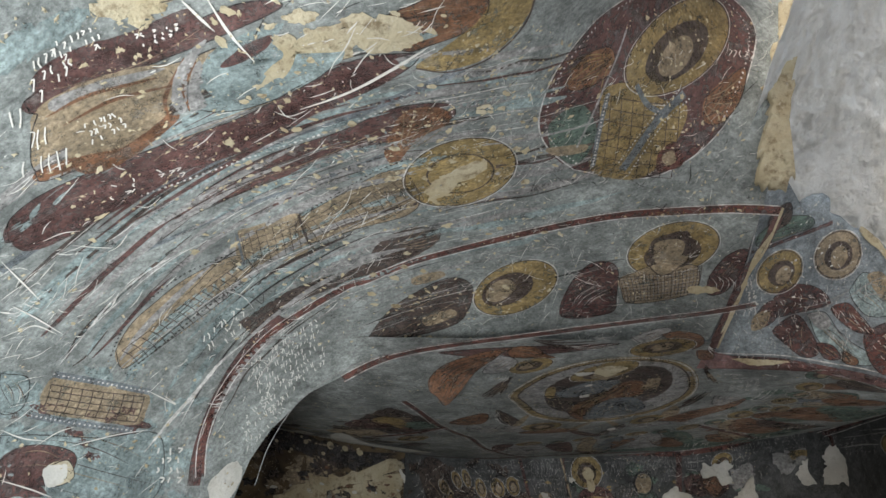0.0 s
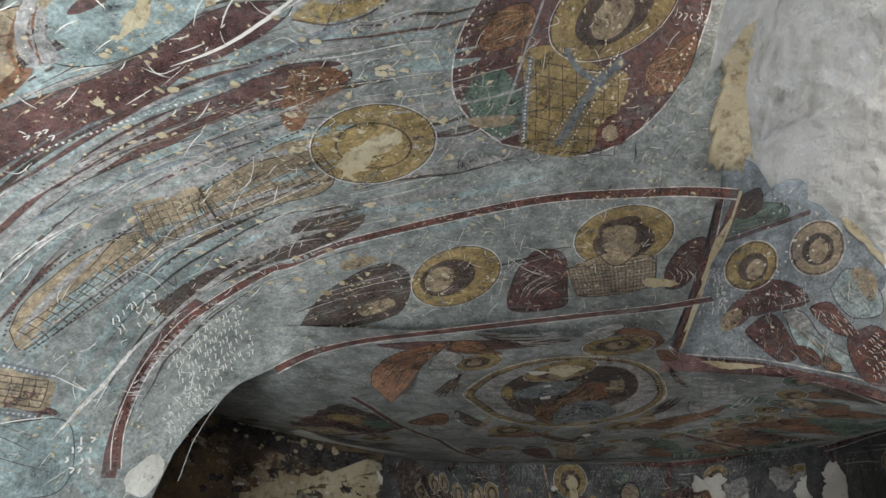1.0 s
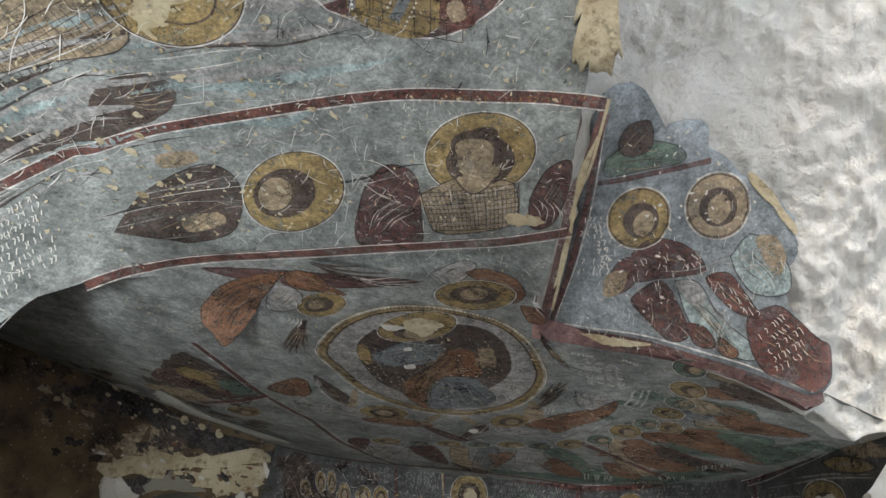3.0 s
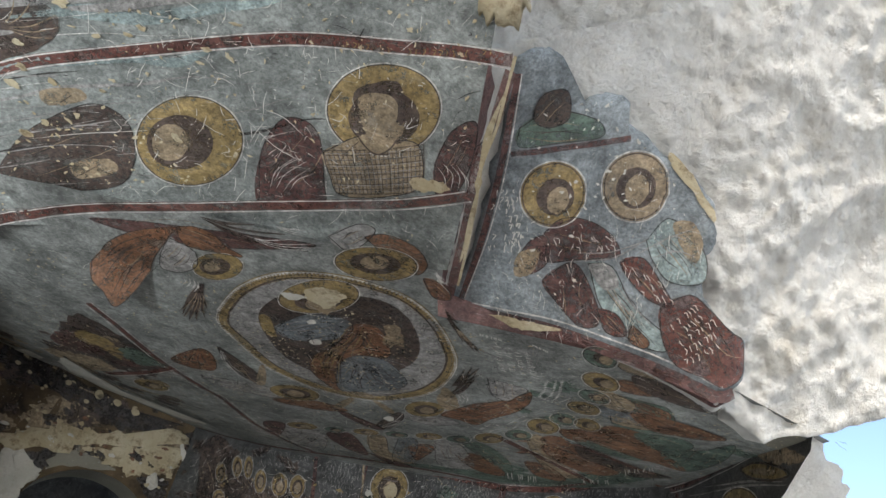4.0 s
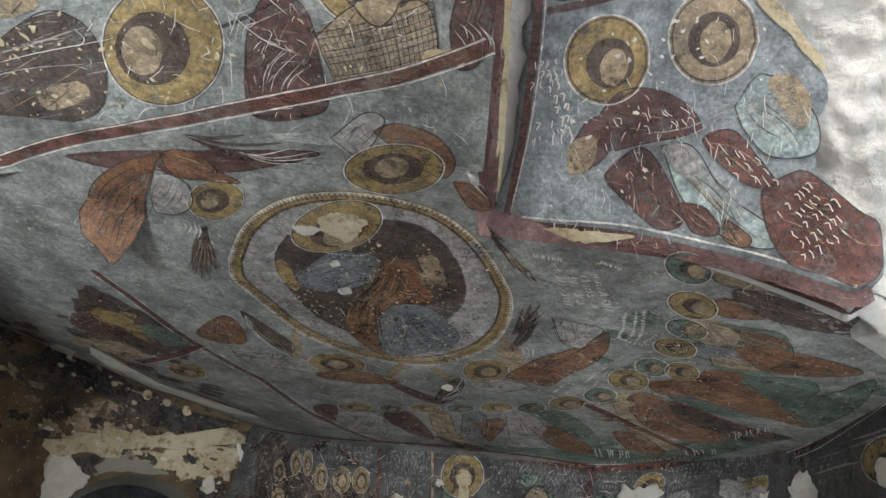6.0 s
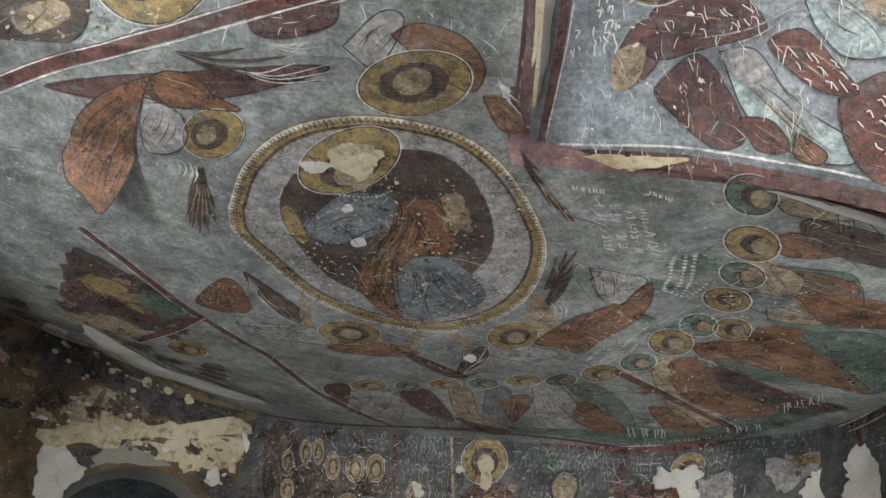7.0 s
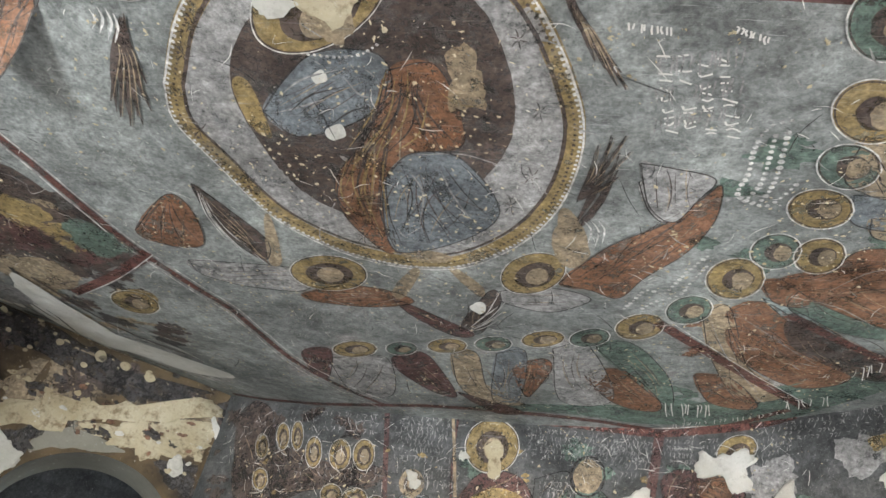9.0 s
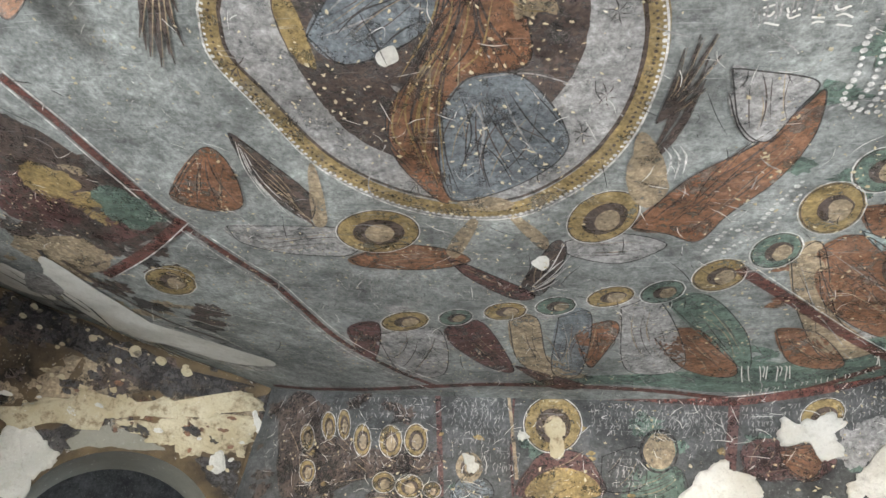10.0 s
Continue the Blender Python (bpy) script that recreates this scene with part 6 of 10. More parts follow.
blob(CEIL, "green_ground", crowd, M_GREEN, [(1.387, 8.211), (1.994, 8.157), (2.586, 8.225), (3.142, 8.135), (3.442, 7.87), (3.729, 7.396), (3.662, 7.202), (3.323, 7.677), (2.927, 7.973), (2.375, 8.03), (1.796, 8.061)], 1)
stroke(CEIL, "red_slash", crowd, M_RED, [(2.436, 6.909), (2.73, 7.214), (3.059, 7.56), (3.381, 7.838)], 0.06, 4)
stroke(CEIL, "red_slash", crowd, M_RED, [(2.973, 6.757), (3.268, 6.993), (3.53, 7.169), (3.705, 7.239)], 0.05, 4)
stroke(CEIL, "white_line", crowd, M_WHITE, [(2.444, 6.848), (2.737, 7.16), (3.053, 7.503), (3.366, 7.781)], 0.006, 5)
bar_rows(CEIL, "score_mark", crowd, M_SCRATCH, [(3.202, 7.746), (3.446, 7.632), (3.281, 7.936), (3.515, 7.819)], 1, 8, 0.005, 6, 0.9)
bar_rows(CEIL, "score_mark", crowd, M_SCRATCH, [(3.44, 7.274), (3.629, 7.021), (3.517, 7.48), (3.694, 7.191)], 1, 9, 0.005, 6, 0.9)
strokes(CEIL, "fold_pattern", crowd, M_BROWN, [[(2.753, 6.815), (2.95, 7.049), (3.243, 7.361)], [(2.786, 6.757), (3.037, 7.032), (3.36, 7.32)], [(2.757, 6.917), (2.919, 7.204), (3.123, 7.402)], [(3.021, 6.497), (3.128, 6.316), (3.259, 6.256)], [(3.095, 6.574), (3.207, 6.409), (3.405, 6.391)], [(2.963, 5.404), (3.063, 5.412), (3.183, 5.449)], [(2.98, 5.457), (3.084, 5.472), (3.181, 5.469)], [(3.053, 5.687), (3.186, 5.707), (3.324, 5.762)], [(3.436, 6.552), (3.551, 6.651), (3.647, 6.765)], [(1.15, 7.498), (1.239, 7.686), (1.349, 7.947)], [(1.821, 7.532), (1.867, 7.669), (1.856, 7.846)], [(2.196, 7.579), (2.346, 7.687), (2.549, 7.968)], [(2.782, 7.531), (2.926, 7.669), (3.088, 7.867)]], 0.006, 4)
strokes(CEIL, "pale_highlight", crowd, M_PALE, [[(2.762, 6.783), (2.989, 7.018), (3.277, 7.309)], [(3.068, 6.523), (3.174, 6.342), (3.327, 6.312)], [(2.947, 5.415), (3.033, 5.382), (3.144, 5.424)], [(2.677, 6.894), (2.838, 7.283), (3.088, 7.7)], [(2.01, 7.265), (2.107, 7.577), (2.214, 7.895)], [(1.681, 7.39), (1.709, 7.651), (1.712, 7.963)], [(2.956, 5.686), (3.092, 5.743), (3.268, 5.815)], [(2.993, 6.603), (3.18, 6.683), (3.405, 6.871)]], 0.006, 4)
dots(CEIL, "beaded_trim", crowd, M_WHITE, [(2.638, 5.529), (2.58, 5.564), (2.563, 5.671), (2.573, 5.797), (2.565, 5.912), (2.644, 5.948), (2.666, 5.824), (2.654, 5.676), (2.641, 5.577)], 0.028, 0.01, 6)
dots(CEIL, "beaded_trim", crowd, M_WHITE, [(2.609, 5.601), (2.619, 5.704), (2.626, 5.831), (2.604, 5.93)], 0.028, 0.009, 6)
dots(CEIL, "beaded_trim", crowd, M_WHITE, [(2.543, 6.321), (2.493, 6.436), (2.448, 6.565), (2.419, 6.634), (2.344, 6.615), (2.296, 6.727), (2.259, 6.815)], 0.03, 0.01, 6)
dots(CEIL, "beaded_trim", crowd, M_WHITE, [(2.555, 6.397), (2.519, 6.525), (2.486, 6.637), (2.398, 6.707), (2.334, 6.804)], 0.03, 0.009, 6)
dots(CEIL, "beaded_trim", crowd, M_WHITE, [(2.738, 5.836), (2.712, 5.911), (2.672, 5.969), (2.582, 5.943)], 0.03, 0.009, 6)
blob(CEIL, "robe", crowd, M_RUST, [(3.124, 5.862), (3.356, 5.802), (3.733, 5.903), (3.661, 6.042), (3.36, 6.116)], 3)
blob(CEIL, "robe", crowd, M_RUST, [(2.857, 6.453), (3.25, 6.319), (3.54, 6.583), (3.856, 6.974), (3.477, 6.87), (3.126, 6.682)], 3)
blob(CEIL, "robe", crowd, M_GREEN, [(3.26, 6.233), (3.573, 6.161), (3.67, 6.34), (3.491, 6.543)], 3)
blob(CEIL, "robe", crowd, M_TAN, [(2.866, 5.578), (3.108, 5.691), (3.096, 5.877), (2.89, 5.813)], 3)
blob(CEIL, "robe", crowd, M_GREEN, [(3.54, 6.583), (3.75, 6.281), (3.835, 6), (3.938, 6.502), (3.856, 6.974)], 3)
blob(CEIL, "robe", crowd, M_BROWN, [(3.004, 6.811), (3.426, 7.106), (3.831, 7.25), (3.552, 7.42), (3.106, 7.108)], 3)
blob(CEIL, "robe", crowd, M_RUST, [(2.753, 6.923), (3.055, 7.06), (3.463, 7.402), (3.253, 7.589), (2.894, 7.281)], 3)
blob(CEIL, "robe", crowd, M_BROWN, [(2.988, 5.262), (3.276, 5.301), (3.56, 5.467), (3.356, 5.533), (3.064, 5.433)], 3)
blob(CEIL, "robe", crowd, M_PALE, [(3.158, 5.194), (3.374, 5.27), (3.621, 5.414), (3.494, 5.517)], 3)
blob(CEIL, "grey_mortar", crowd, M_REVEAL, [(3.792, 5.695), (3.796, 5.56), (3.789, 5.373), (4.007, 5.477), (4.089, 5.498), (4.16, 5.724), (4.097, 5.834), (3.951, 5.808)], 8, rough=0.006)
bar_rows(CEIL, "inscription", crowd, M_SCRATCH, [(2.184, 5.282), (2.265, 5.628), (2.413, 5.284), (2.522, 5.628)], 4, 11, 0.007, 3, 0.85)
bar_rows(CEIL, "inscription", crowd, M_SCRATCH, [(2.1, 5.181), (2.233, 5.193), (2.105, 5.223), (2.24, 5.236)], 1, 9, 0.006, 3, 0.8)
bar_rows(CEIL, "inscription", crowd, M_SCRATCH, [(2.373, 5.172), (2.501, 5.212), (2.374, 5.214), (2.505, 5.255)], 1, 9, 0.006, 3, 0.8)
bar_rows(CEIL, "inscription", crowd, M_PALE, [(0.694, 6.982), (1.317, 6.95), (0.653, 7.259), (1.319, 7.209)], 3, 12, 0.006, 3, 0.8)

# the far ceiling: red border lines and left panels

border2 = thing("border_band", CEIL, 0.017, 6.561, "dark red painted border line with white edges on ceiling", "border")
stroke(CEIL, "red_band", border2, M_RED, [(-0.303, 5.704), (-0.184, 6.009), (0.017, 6.561), (0.269, 7.055), (0.448, 7.676), (0.696, 8.052), (0.917, 8.287)], 0.04, 2)
stroke(CEIL, "white_line", border2, M_WHITE, [(-0.328, 5.721), (-0.212, 6.031), (-0.013, 6.593), (0.238, 7.097), (0.413, 7.737), (0.666, 8.128), (0.892, 8.368)], 0.007, 3)
stroke(CEIL, "white_line", border2, M_WHITE, [(-0.278, 5.687), (-0.158, 5.988), (0.046, 6.53), (0.3, 7.013), (0.481, 7.618), (0.724, 7.979), (0.941, 8.208)], 0.007, 3)
stroke(CEIL, "red_band", border2, M_RED, [(0.021, 6.582), (-0.305, 6.826), (-0.672, 7.099)], 0.045, 2)
stroke(CEIL, "red_band", border2, M_RED, [(-0.358, 8.746), (0.919, 8.277), (1.692, 8.202), (2.338, 8.254), (2.655, 8.296), (3.017, 8.164), (3.303, 7.879)], 0.05, 2)
bar_rows(CEIL, "inscription", border2, M_SCRATCH, [(2.701, 8.202), (3.288, 7.898), (2.715, 8.279), (3.309, 7.967)], 1, 24, 0.004, 4, 0.8)

left_m = thing("side_panel_mural", CEIL, -0.533, 6.527, "dim brown and tan fresco panel on sloping ceiling", "mural")
blob(CEIL, "brown_patch", left_m, M_BROWN, [(-0.423, 5.877), (-0.325, 6.073), (-0.222, 6.387), (-0.4, 6.318), (-0.589, 6.111)], 1, rough=0.02)
blob(CEIL, "brown_patch", left_m, M_MAROON, [(-0.667, 6.219), (-0.428, 6.319), (-0.351, 6.515), (-0.693, 6.631), (-0.889, 6.515)], 1, rough=0.02)
blob(CEIL, "brown_patch", left_m, M_TAN, [(-1.024, 6.775), (-0.749, 6.76), (-0.492, 6.857), (-0.842, 7.146), (-1.065, 7.009)], 1, rough=0.02)
blob(CEIL, "brown_patch", left_m, M_OCHRE, [(-0.482, 6.36), (-0.294, 6.371), (-0.154, 6.464), (-0.374, 6.603)], 1, rough=0.02)
blob(CEIL, "brown_patch", left_m, M_MAROON, [(-0.16, 6.424), (-0.057, 6.543), (-0.428, 6.748), (-0.464, 6.656)], 1, rough=0.02)
blob(CEIL, "brown_patch", left_m, M_TAN, [(-0.503, 6.142), (-0.309, 6.172), (-0.298, 6.241), (-0.533, 6.267)], 1, rough=0.02)
halo = disc(CEIL, "halo", left_m, M_OCHRE, -0.278, 7.062, 0.181, 0.103, 142, 2)
disc(CEIL, "inner_disc", halo, M_BROWN, -0.278, 7.062, 0.11, 0.063, 143, 3)
disc(CEIL, "plain_oval", halo, M_TAN, -0.278, 7.062, 0.071, 0.036, 136, 4)
blob(CEIL, "pale_streak", left_m, M_LIME, [(-0.961, 6.919), (-0.892, 7.028), (-0.85, 7.303), (-0.8, 7.739), (-0.55, 7.887), (-0.355, 7.994), (-0.116, 8.109), (-0.217, 8.256), (-0.589, 8.306), (-0.88, 8.171), (-1.168, 8.179), (-1.121, 7.646), (-1.114, 7.371), (-1.069, 7.119)], 18, rough=0.012)
blob(CEIL, "pale_streak", left_m, M_PALE, [(-1.204, 7.144), (-1.09, 7.201), (-1.152, 7.406), (-1.404, 7.529), (-1.443, 7.441)], 18, rough=0.01)
stroke(CEIL, "pale_streak", left_m, M_LIME, [(-1.219, 8.045), (-1.089, 8.396), (-0.926, 8.67)], 0.02, 20)
stroke(CEIL, "dark_streak", left_m, M_BLACK, [(-0.916, 6.856), (-1.001, 7.241), (-1.019, 7.684), (-0.97, 8.166), (-0.72, 8.382)], 0.03, 16)
stroke(CEIL, "dark_streak", left_m, M_BROWN, [(-0.835, 6.944), (-0.744, 7.316), (-0.587, 7.65), (-0.327, 7.846)], 0.03, 16)
stroke(CEIL, "pale_streak", left_m, M_PALE, [(-0.836, 7.66), (-0.569, 7.765), (-0.261, 7.967)], 0.04, 15)
strokes(CEIL, "white_streak", left_m, M_WHITE, [[(-0.789, 7.648), (-0.585, 7.838), (-0.328, 8.125)], [(-0.57, 7.463), (-0.356, 7.763), (-0.023, 7.843)], [(-0.905, 7.406), (-0.741, 7.631), (-0.597, 7.937)], [(-0.272, 7.363), (-0.046, 7.462), (0.23, 7.525)]], 0.005, 3)

# the panel on the rock face

panel = thing("plaster_panel", OVER, 2.589, 4.736, "broken slate-blue fresco plaster on pale bare rock", "mural")
blob(OVER, "plaster", panel, M_PANEL, [(2.022, 3.916), (2.136, 3.856), (2.265, 3.974), (2.319, 4.18), (2.429, 4.098), (2.586, 4.127), (2.626, 4.21), (2.811, 4.309), (3.042, 4.411), (3.147, 4.492), (3.176, 4.579), (3.154, 4.655), (3.186, 4.775), (3.381, 4.868), (3.417, 4.909), (3.415, 5.039), (3.012, 5.046), (2.508, 5.077), (1.965, 5.151), (1.992, 4.775), (2.014, 4.368)], 0, thick=0.03, rough=0.012)
stroke(OVER, "red_band", panel, M_MAROON, [(2.02, 3.939), (2.031, 4.315), (2.018, 4.709), (1.972, 5.134)], 0.035, 28)
stroke(OVER, "white_line", panel, M_WHITE, [(2.037, 3.942), (2.058, 4.316), (2.046, 4.704), (1.989, 5.1)], 0.006, 29)
stroke(OVER, "red_band", panel, M_MAROON, [(1.96, 5.161), (2.511, 5.086), (3.014, 5.053), (3.411, 5.043)], 0.065, 28)
stroke(OVER, "white_line", panel, M_WHITE, [(2.038, 5.106), (2.513, 5.04), (3, 5.01), (3.386, 5.01)], 0.009, 29)
bar_rows(OVER, "inscription", panel, M_SCRATCH, [(2.022, 4.478), (2.159, 4.471), (2.021, 4.591), (2.161, 4.577)], 3, 5, 0.004, 30, 0.8)
bar_rows(OVER, "inscription", panel, M_SCRATCH, [(2.052, 4.703), (2.221, 4.677), (2.052, 4.823), (2.223, 4.785)], 2, 5, 0.005, 30, 0.8)
blob(OVER, "bare_patch", panel, M_CREAM, [(2.113, 5.152), (2.265, 5.112), (2.402, 5.091), (2.366, 5.133), (2.214, 5.169)], 31, rough=0.012)
halo = blob(OVER, "halo", panel, M_OCHRE, [(2.489, 4.521), (2.45, 4.597), (2.362, 4.637), (2.258, 4.619), (2.18, 4.551), (2.158, 4.458), (2.199, 4.381), (2.286, 4.352), (2.388, 4.376), (2.465, 4.439)], 30, rough=0.002)
stroke(OVER, "rim", halo, M_WHITE, [(2.494, 4.521), (2.454, 4.6), (2.363, 4.641), (2.256, 4.623), (2.176, 4.553), (2.153, 4.457), (2.195, 4.378), (2.285, 4.348), (2.39, 4.373), (2.47, 4.437), (2.494, 4.521)], 0.006, 31)
stroke(OVER, "outline", halo, M_BROWN, [(2.481, 4.52), (2.444, 4.592), (2.36, 4.629), (2.261, 4.613), (2.187, 4.548), (2.167, 4.459), (2.205, 4.387), (2.288, 4.359), (2.385, 4.382), (2.458, 4.442), (2.481, 4.52)], 0.0066, 31)
blob(OVER, "inner_disc", halo, M_BROWN, [(2.433, 4.521), (2.41, 4.565), (2.358, 4.586), (2.298, 4.576), (2.253, 4.537), (2.24, 4.484), (2.263, 4.44), (2.314, 4.423), (2.374, 4.435), (2.419, 4.472)], 32, rough=0.004)
blob(OVER, "plain_oval", halo, M_TAN, [(2.41, 4.528), (2.396, 4.561), (2.366, 4.578), (2.331, 4.572), (2.304, 4.545), (2.297, 4.508), (2.312, 4.476), (2.342, 4.461), (2.377, 4.467), (2.403, 4.493)], 33, rough=0.006)
halo = blob(OVER, "halo", panel, M_TAN, [(2.894, 4.451), (2.863, 4.521), (2.779, 4.564), (2.674, 4.56), (2.588, 4.506), (2.554, 4.425), (2.585, 4.351), (2.67, 4.316), (2.775, 4.327), (2.861, 4.378)], 30, rough=0.002)
stroke(OVER, "rim", halo, M_WHITE, [(2.899, 4.451), (2.867, 4.523), (2.781, 4.567), (2.673, 4.564), (2.584, 4.508), (2.549, 4.424), (2.581, 4.348), (2.668, 4.312), (2.777, 4.324), (2.865, 4.376), (2.899, 4.451)], 0.006, 31)
stroke(OVER, "outline", halo, M_BROWN, [(2.885, 4.45), (2.856, 4.517), (2.776, 4.557), (2.677, 4.554), (2.595, 4.503), (2.563, 4.426), (2.592, 4.356), (2.673, 4.322), (2.773, 4.333), (2.854, 4.381), (2.885, 4.45)], 0.0066, 31)
blob(OVER, "inner_disc", halo, M_BROWN, [(2.83, 4.452), (2.812, 4.494), (2.761, 4.52), (2.699, 4.517), (2.647, 4.486), (2.627, 4.439), (2.646, 4.395), (2.696, 4.373), (2.759, 4.378), (2.81, 4.408)], 32, rough=0.004)
blob(OVER, "plain_oval", halo, M_TAN, [(2.795, 4.457), (2.784, 4.489), (2.754, 4.509), (2.716, 4.507), (2.686, 4.485), (2.673, 4.45), (2.685, 4.418), (2.715, 4.4), (2.753, 4.402), (2.783, 4.424)], 33, rough=0.006)
blob(OVER, "robe", panel, M_MAROON, [(2.326, 4.667), (2.391, 4.6), (2.519, 4.588), (2.66, 4.63), (2.731, 4.701), (2.634, 4.734), (2.508, 4.764), (2.381, 4.796), (2.306, 4.761)], 30)
blob(OVER, "robe", panel, M_MAROON, [(2.248, 4.878), (2.221, 4.808), (2.268, 4.706), (2.344, 4.688), (2.379, 4.785), (2.326, 4.856)], 31)
blob(OVER, "cloth_patch", panel, M_TAN, [(2.223, 4.891), (2.216, 4.784), (2.304, 4.749), (2.326, 4.793), (2.301, 4.869)], 33)
blob(OVER, "robe", panel, M_MAROON, [(2.372, 4.879), (2.511, 4.775), (2.661, 4.893), (2.71, 4.983), (2.611, 5.023), (2.473, 4.962)], 30)
blob(OVER, "robe", panel, M_AQUA, [(2.583, 4.762), (2.705, 4.753), (2.854, 4.869), (3.053, 4.933), (3.054, 4.985), (2.887, 4.993), (2.708, 4.922)], 30)
blob(OVER, "robe", panel, M_RED, [(2.738, 4.729), (2.846, 4.693), (2.968, 4.763), (3.05, 4.827), (2.936, 4.833), (2.82, 4.791)], 31)
blob(OVER, "robe", panel, M_AQUA, [(2.842, 4.628), (2.921, 4.539), (3.062, 4.586), (3.153, 4.641), (3.162, 4.723), (3.003, 4.748), (2.898, 4.694)], 30)
blob(OVER, "cloth_patch", panel, M_TAN, [(2.951, 4.554), (3.049, 4.541), (3.12, 4.596), (3.108, 4.663), (3.038, 4.639)], 33)
blob(OVER, "robe", panel, M_RED, [(2.989, 4.84), (3.112, 4.773), (3.22, 4.796), (3.373, 4.859), (3.425, 4.932), (3.424, 5.007), (3.275, 5.007), (3.125, 5.009), (3.029, 4.939)], 31)
blob(OVER, "robe", panel, M_RED, [(2.683, 4.929), (2.788, 4.922), (2.857, 4.982), (2.755, 5)], 31)
blob(OVER, "robe", panel, M_RUST, [(2.873, 4.94), (2.973, 4.971), (2.955, 5.003), (2.874, 4.996)], 31)
blob(OVER, "cloth_patch", panel, M_PALE, [(2.59, 4.771), (2.691, 4.75), (2.76, 4.812), (2.689, 4.846)], 33)
blob(OVER, "robe", panel, M_GREEN, [(2.082, 4.185), (2.215, 4.124), (2.448, 4.186), (2.49, 4.256), (2.245, 4.274), (2.098, 4.275)], 30)
blob(OVER, "robe", panel, M_BROWN, [(2.13, 4.114), (2.164, 4.046), (2.271, 4.05), (2.308, 4.165), (2.23, 4.199), (2.152, 4.17)], 31)
stroke(OVER, "red_band", panel, M_MAROON, [(2.066, 4.308), (2.25, 4.299), (2.47, 4.281), (2.642, 4.263)], 0.03, 32)
strokes(OVER, "fold_pattern", panel, M_BROWN, [[(2.376, 4.652), (2.445, 4.722), (2.47, 4.771)], [(2.474, 4.621), (2.53, 4.688), (2.557, 4.746)], [(2.581, 4.629), (2.634, 4.683), (2.657, 4.721)], [(2.484, 4.833), (2.584, 4.912), (2.645, 4.992)], [(2.518, 4.805), (2.617, 4.882), (2.68, 4.971)], [(2.778, 4.732), (2.885, 4.788), (2.972, 4.825)], [(3.043, 4.846), (3.177, 4.92), (3.272, 4.993)], [(3.123, 4.814), (3.267, 4.881), (3.367, 4.981)], [(3.198, 4.808), (3.328, 4.875), (3.4, 4.962)]], 0.008, 34)
strokes(OVER, "pale_highlight", panel, M_PALE, [[(2.633, 4.785), (2.774, 4.867), (2.922, 4.928)], [(2.669, 4.769), (2.824, 4.856), (3, 4.928)], [(2.886, 4.65), (2.962, 4.597), (3.041, 4.605)], [(2.884, 4.687), (3.001, 4.644), (3.103, 4.647)], [(2.501, 4.734), (2.677, 4.698), (2.842, 4.628)], [(2.534, 4.76), (2.708, 4.714), (2.862, 4.607)], [(2.806, 4.69), (2.917, 4.62), (3.055, 4.562)]], 0.008, 34)
bar_rows(OVER, "score_mark", panel, M_SCRATCH, [(3.032, 4.902), (3.143, 4.793), (3.174, 5.004), (3.377, 4.873)], 5, 9, 0.0035, 36, 0.7)
bar_rows(OVER, "score_mark", panel, M_SCRATCH, [(2.357, 4.687), (2.635, 4.633), (2.428, 4.767), (2.728, 4.691)], 2, 12, 0.003, 36, 0.7)
bar_rows(OVER, "score_mark", panel, M_SCRATCH, [(2.791, 4.73), (2.954, 4.757), (2.899, 4.841), (3.062, 4.825)], 3, 6, 0.003, 36, 0.7)
bar_rows(OVER, "inscription", panel, M_SCRATCH, [(2.078, 4.53), (2.127, 4.516), (2.172, 4.765), (2.236, 4.745)], 6, 2, 0.006, 34, 0.95)
bar_rows(OVER, "inscription", panel, M_SCRATCH, [(2.05, 4.772), (2.2, 4.701), (2.061, 4.802), (2.212, 4.736)], 1, 8, 0.004, 34, 0.9)

# broken plaster edge where the vault meets the rock

edge = thing("broken_plaster_edge", VAULT, 24.63, 42.23, "ragged cream plaster edge at the rock", "plaster")
blob(VAULT, "upper_edge", edge, M_CREAM, [(21.48, 36.22), (22.66, 39.5), (24.59, 43.56), (27.08, 47.14), (29.89, 49.47), (31.34, 48.64), (27.72, 44.91), (25.55, 41.13), (23.97, 38.07), (25.07, 35.99), (22.77, 35.51)], 0, thick=0.03, rough=0.06)
stroke(VAULT, "lower_edge", edge, M_CREAM, [(23.55, 33.84), (21.49, 30.68), (19.83, 28.77), (18.83, 26.75), (16.78, 23.07)], 0.014, 4)
stroke(VAULT, "red_line", edge, M_MAROON, [(23.05, 33.16), (21.01, 30.44), (19.43, 28.8), (18.28, 26.49), (16.1, 22.63)], 0.05, 1)

# the back wall

back_m = thing("wall_mural", BACK, 1.832, 3.424, "soot-dark fresco wall with gold halo and scratched text", "mural")
stroke(BACK, "red_band", back_m, M_MAROON, [(0.884, 3.742), (0.946, 3.407), (1.004, 3.061)], 0.035, 1)
stroke(BACK, "red_band", back_m, M_MAROON, [(2.642, 3.712), (2.622, 3.478), (2.597, 3.221)], 0.035, 1)
stroke(BACK, "red_band", back_m, M_MAROON, [(1.378, 3.71), (1.387, 3.395), (1.423, 3.092)], 0.015, 1)
halo = disc(BACK, "halo", back_m, M_OCHRE, 1.623, 3.547, 0.181, 0.17, 91, 2)
hoop(BACK, "rim", halo, M_WHITE, 1.623, 3.547, 0.187, 0.176, 91, 0.006, 3)
hoop(BACK, "outline", halo, M_BROWN, 1.623, 3.547, 0.181, 0.17, 91, 0.006, 3)
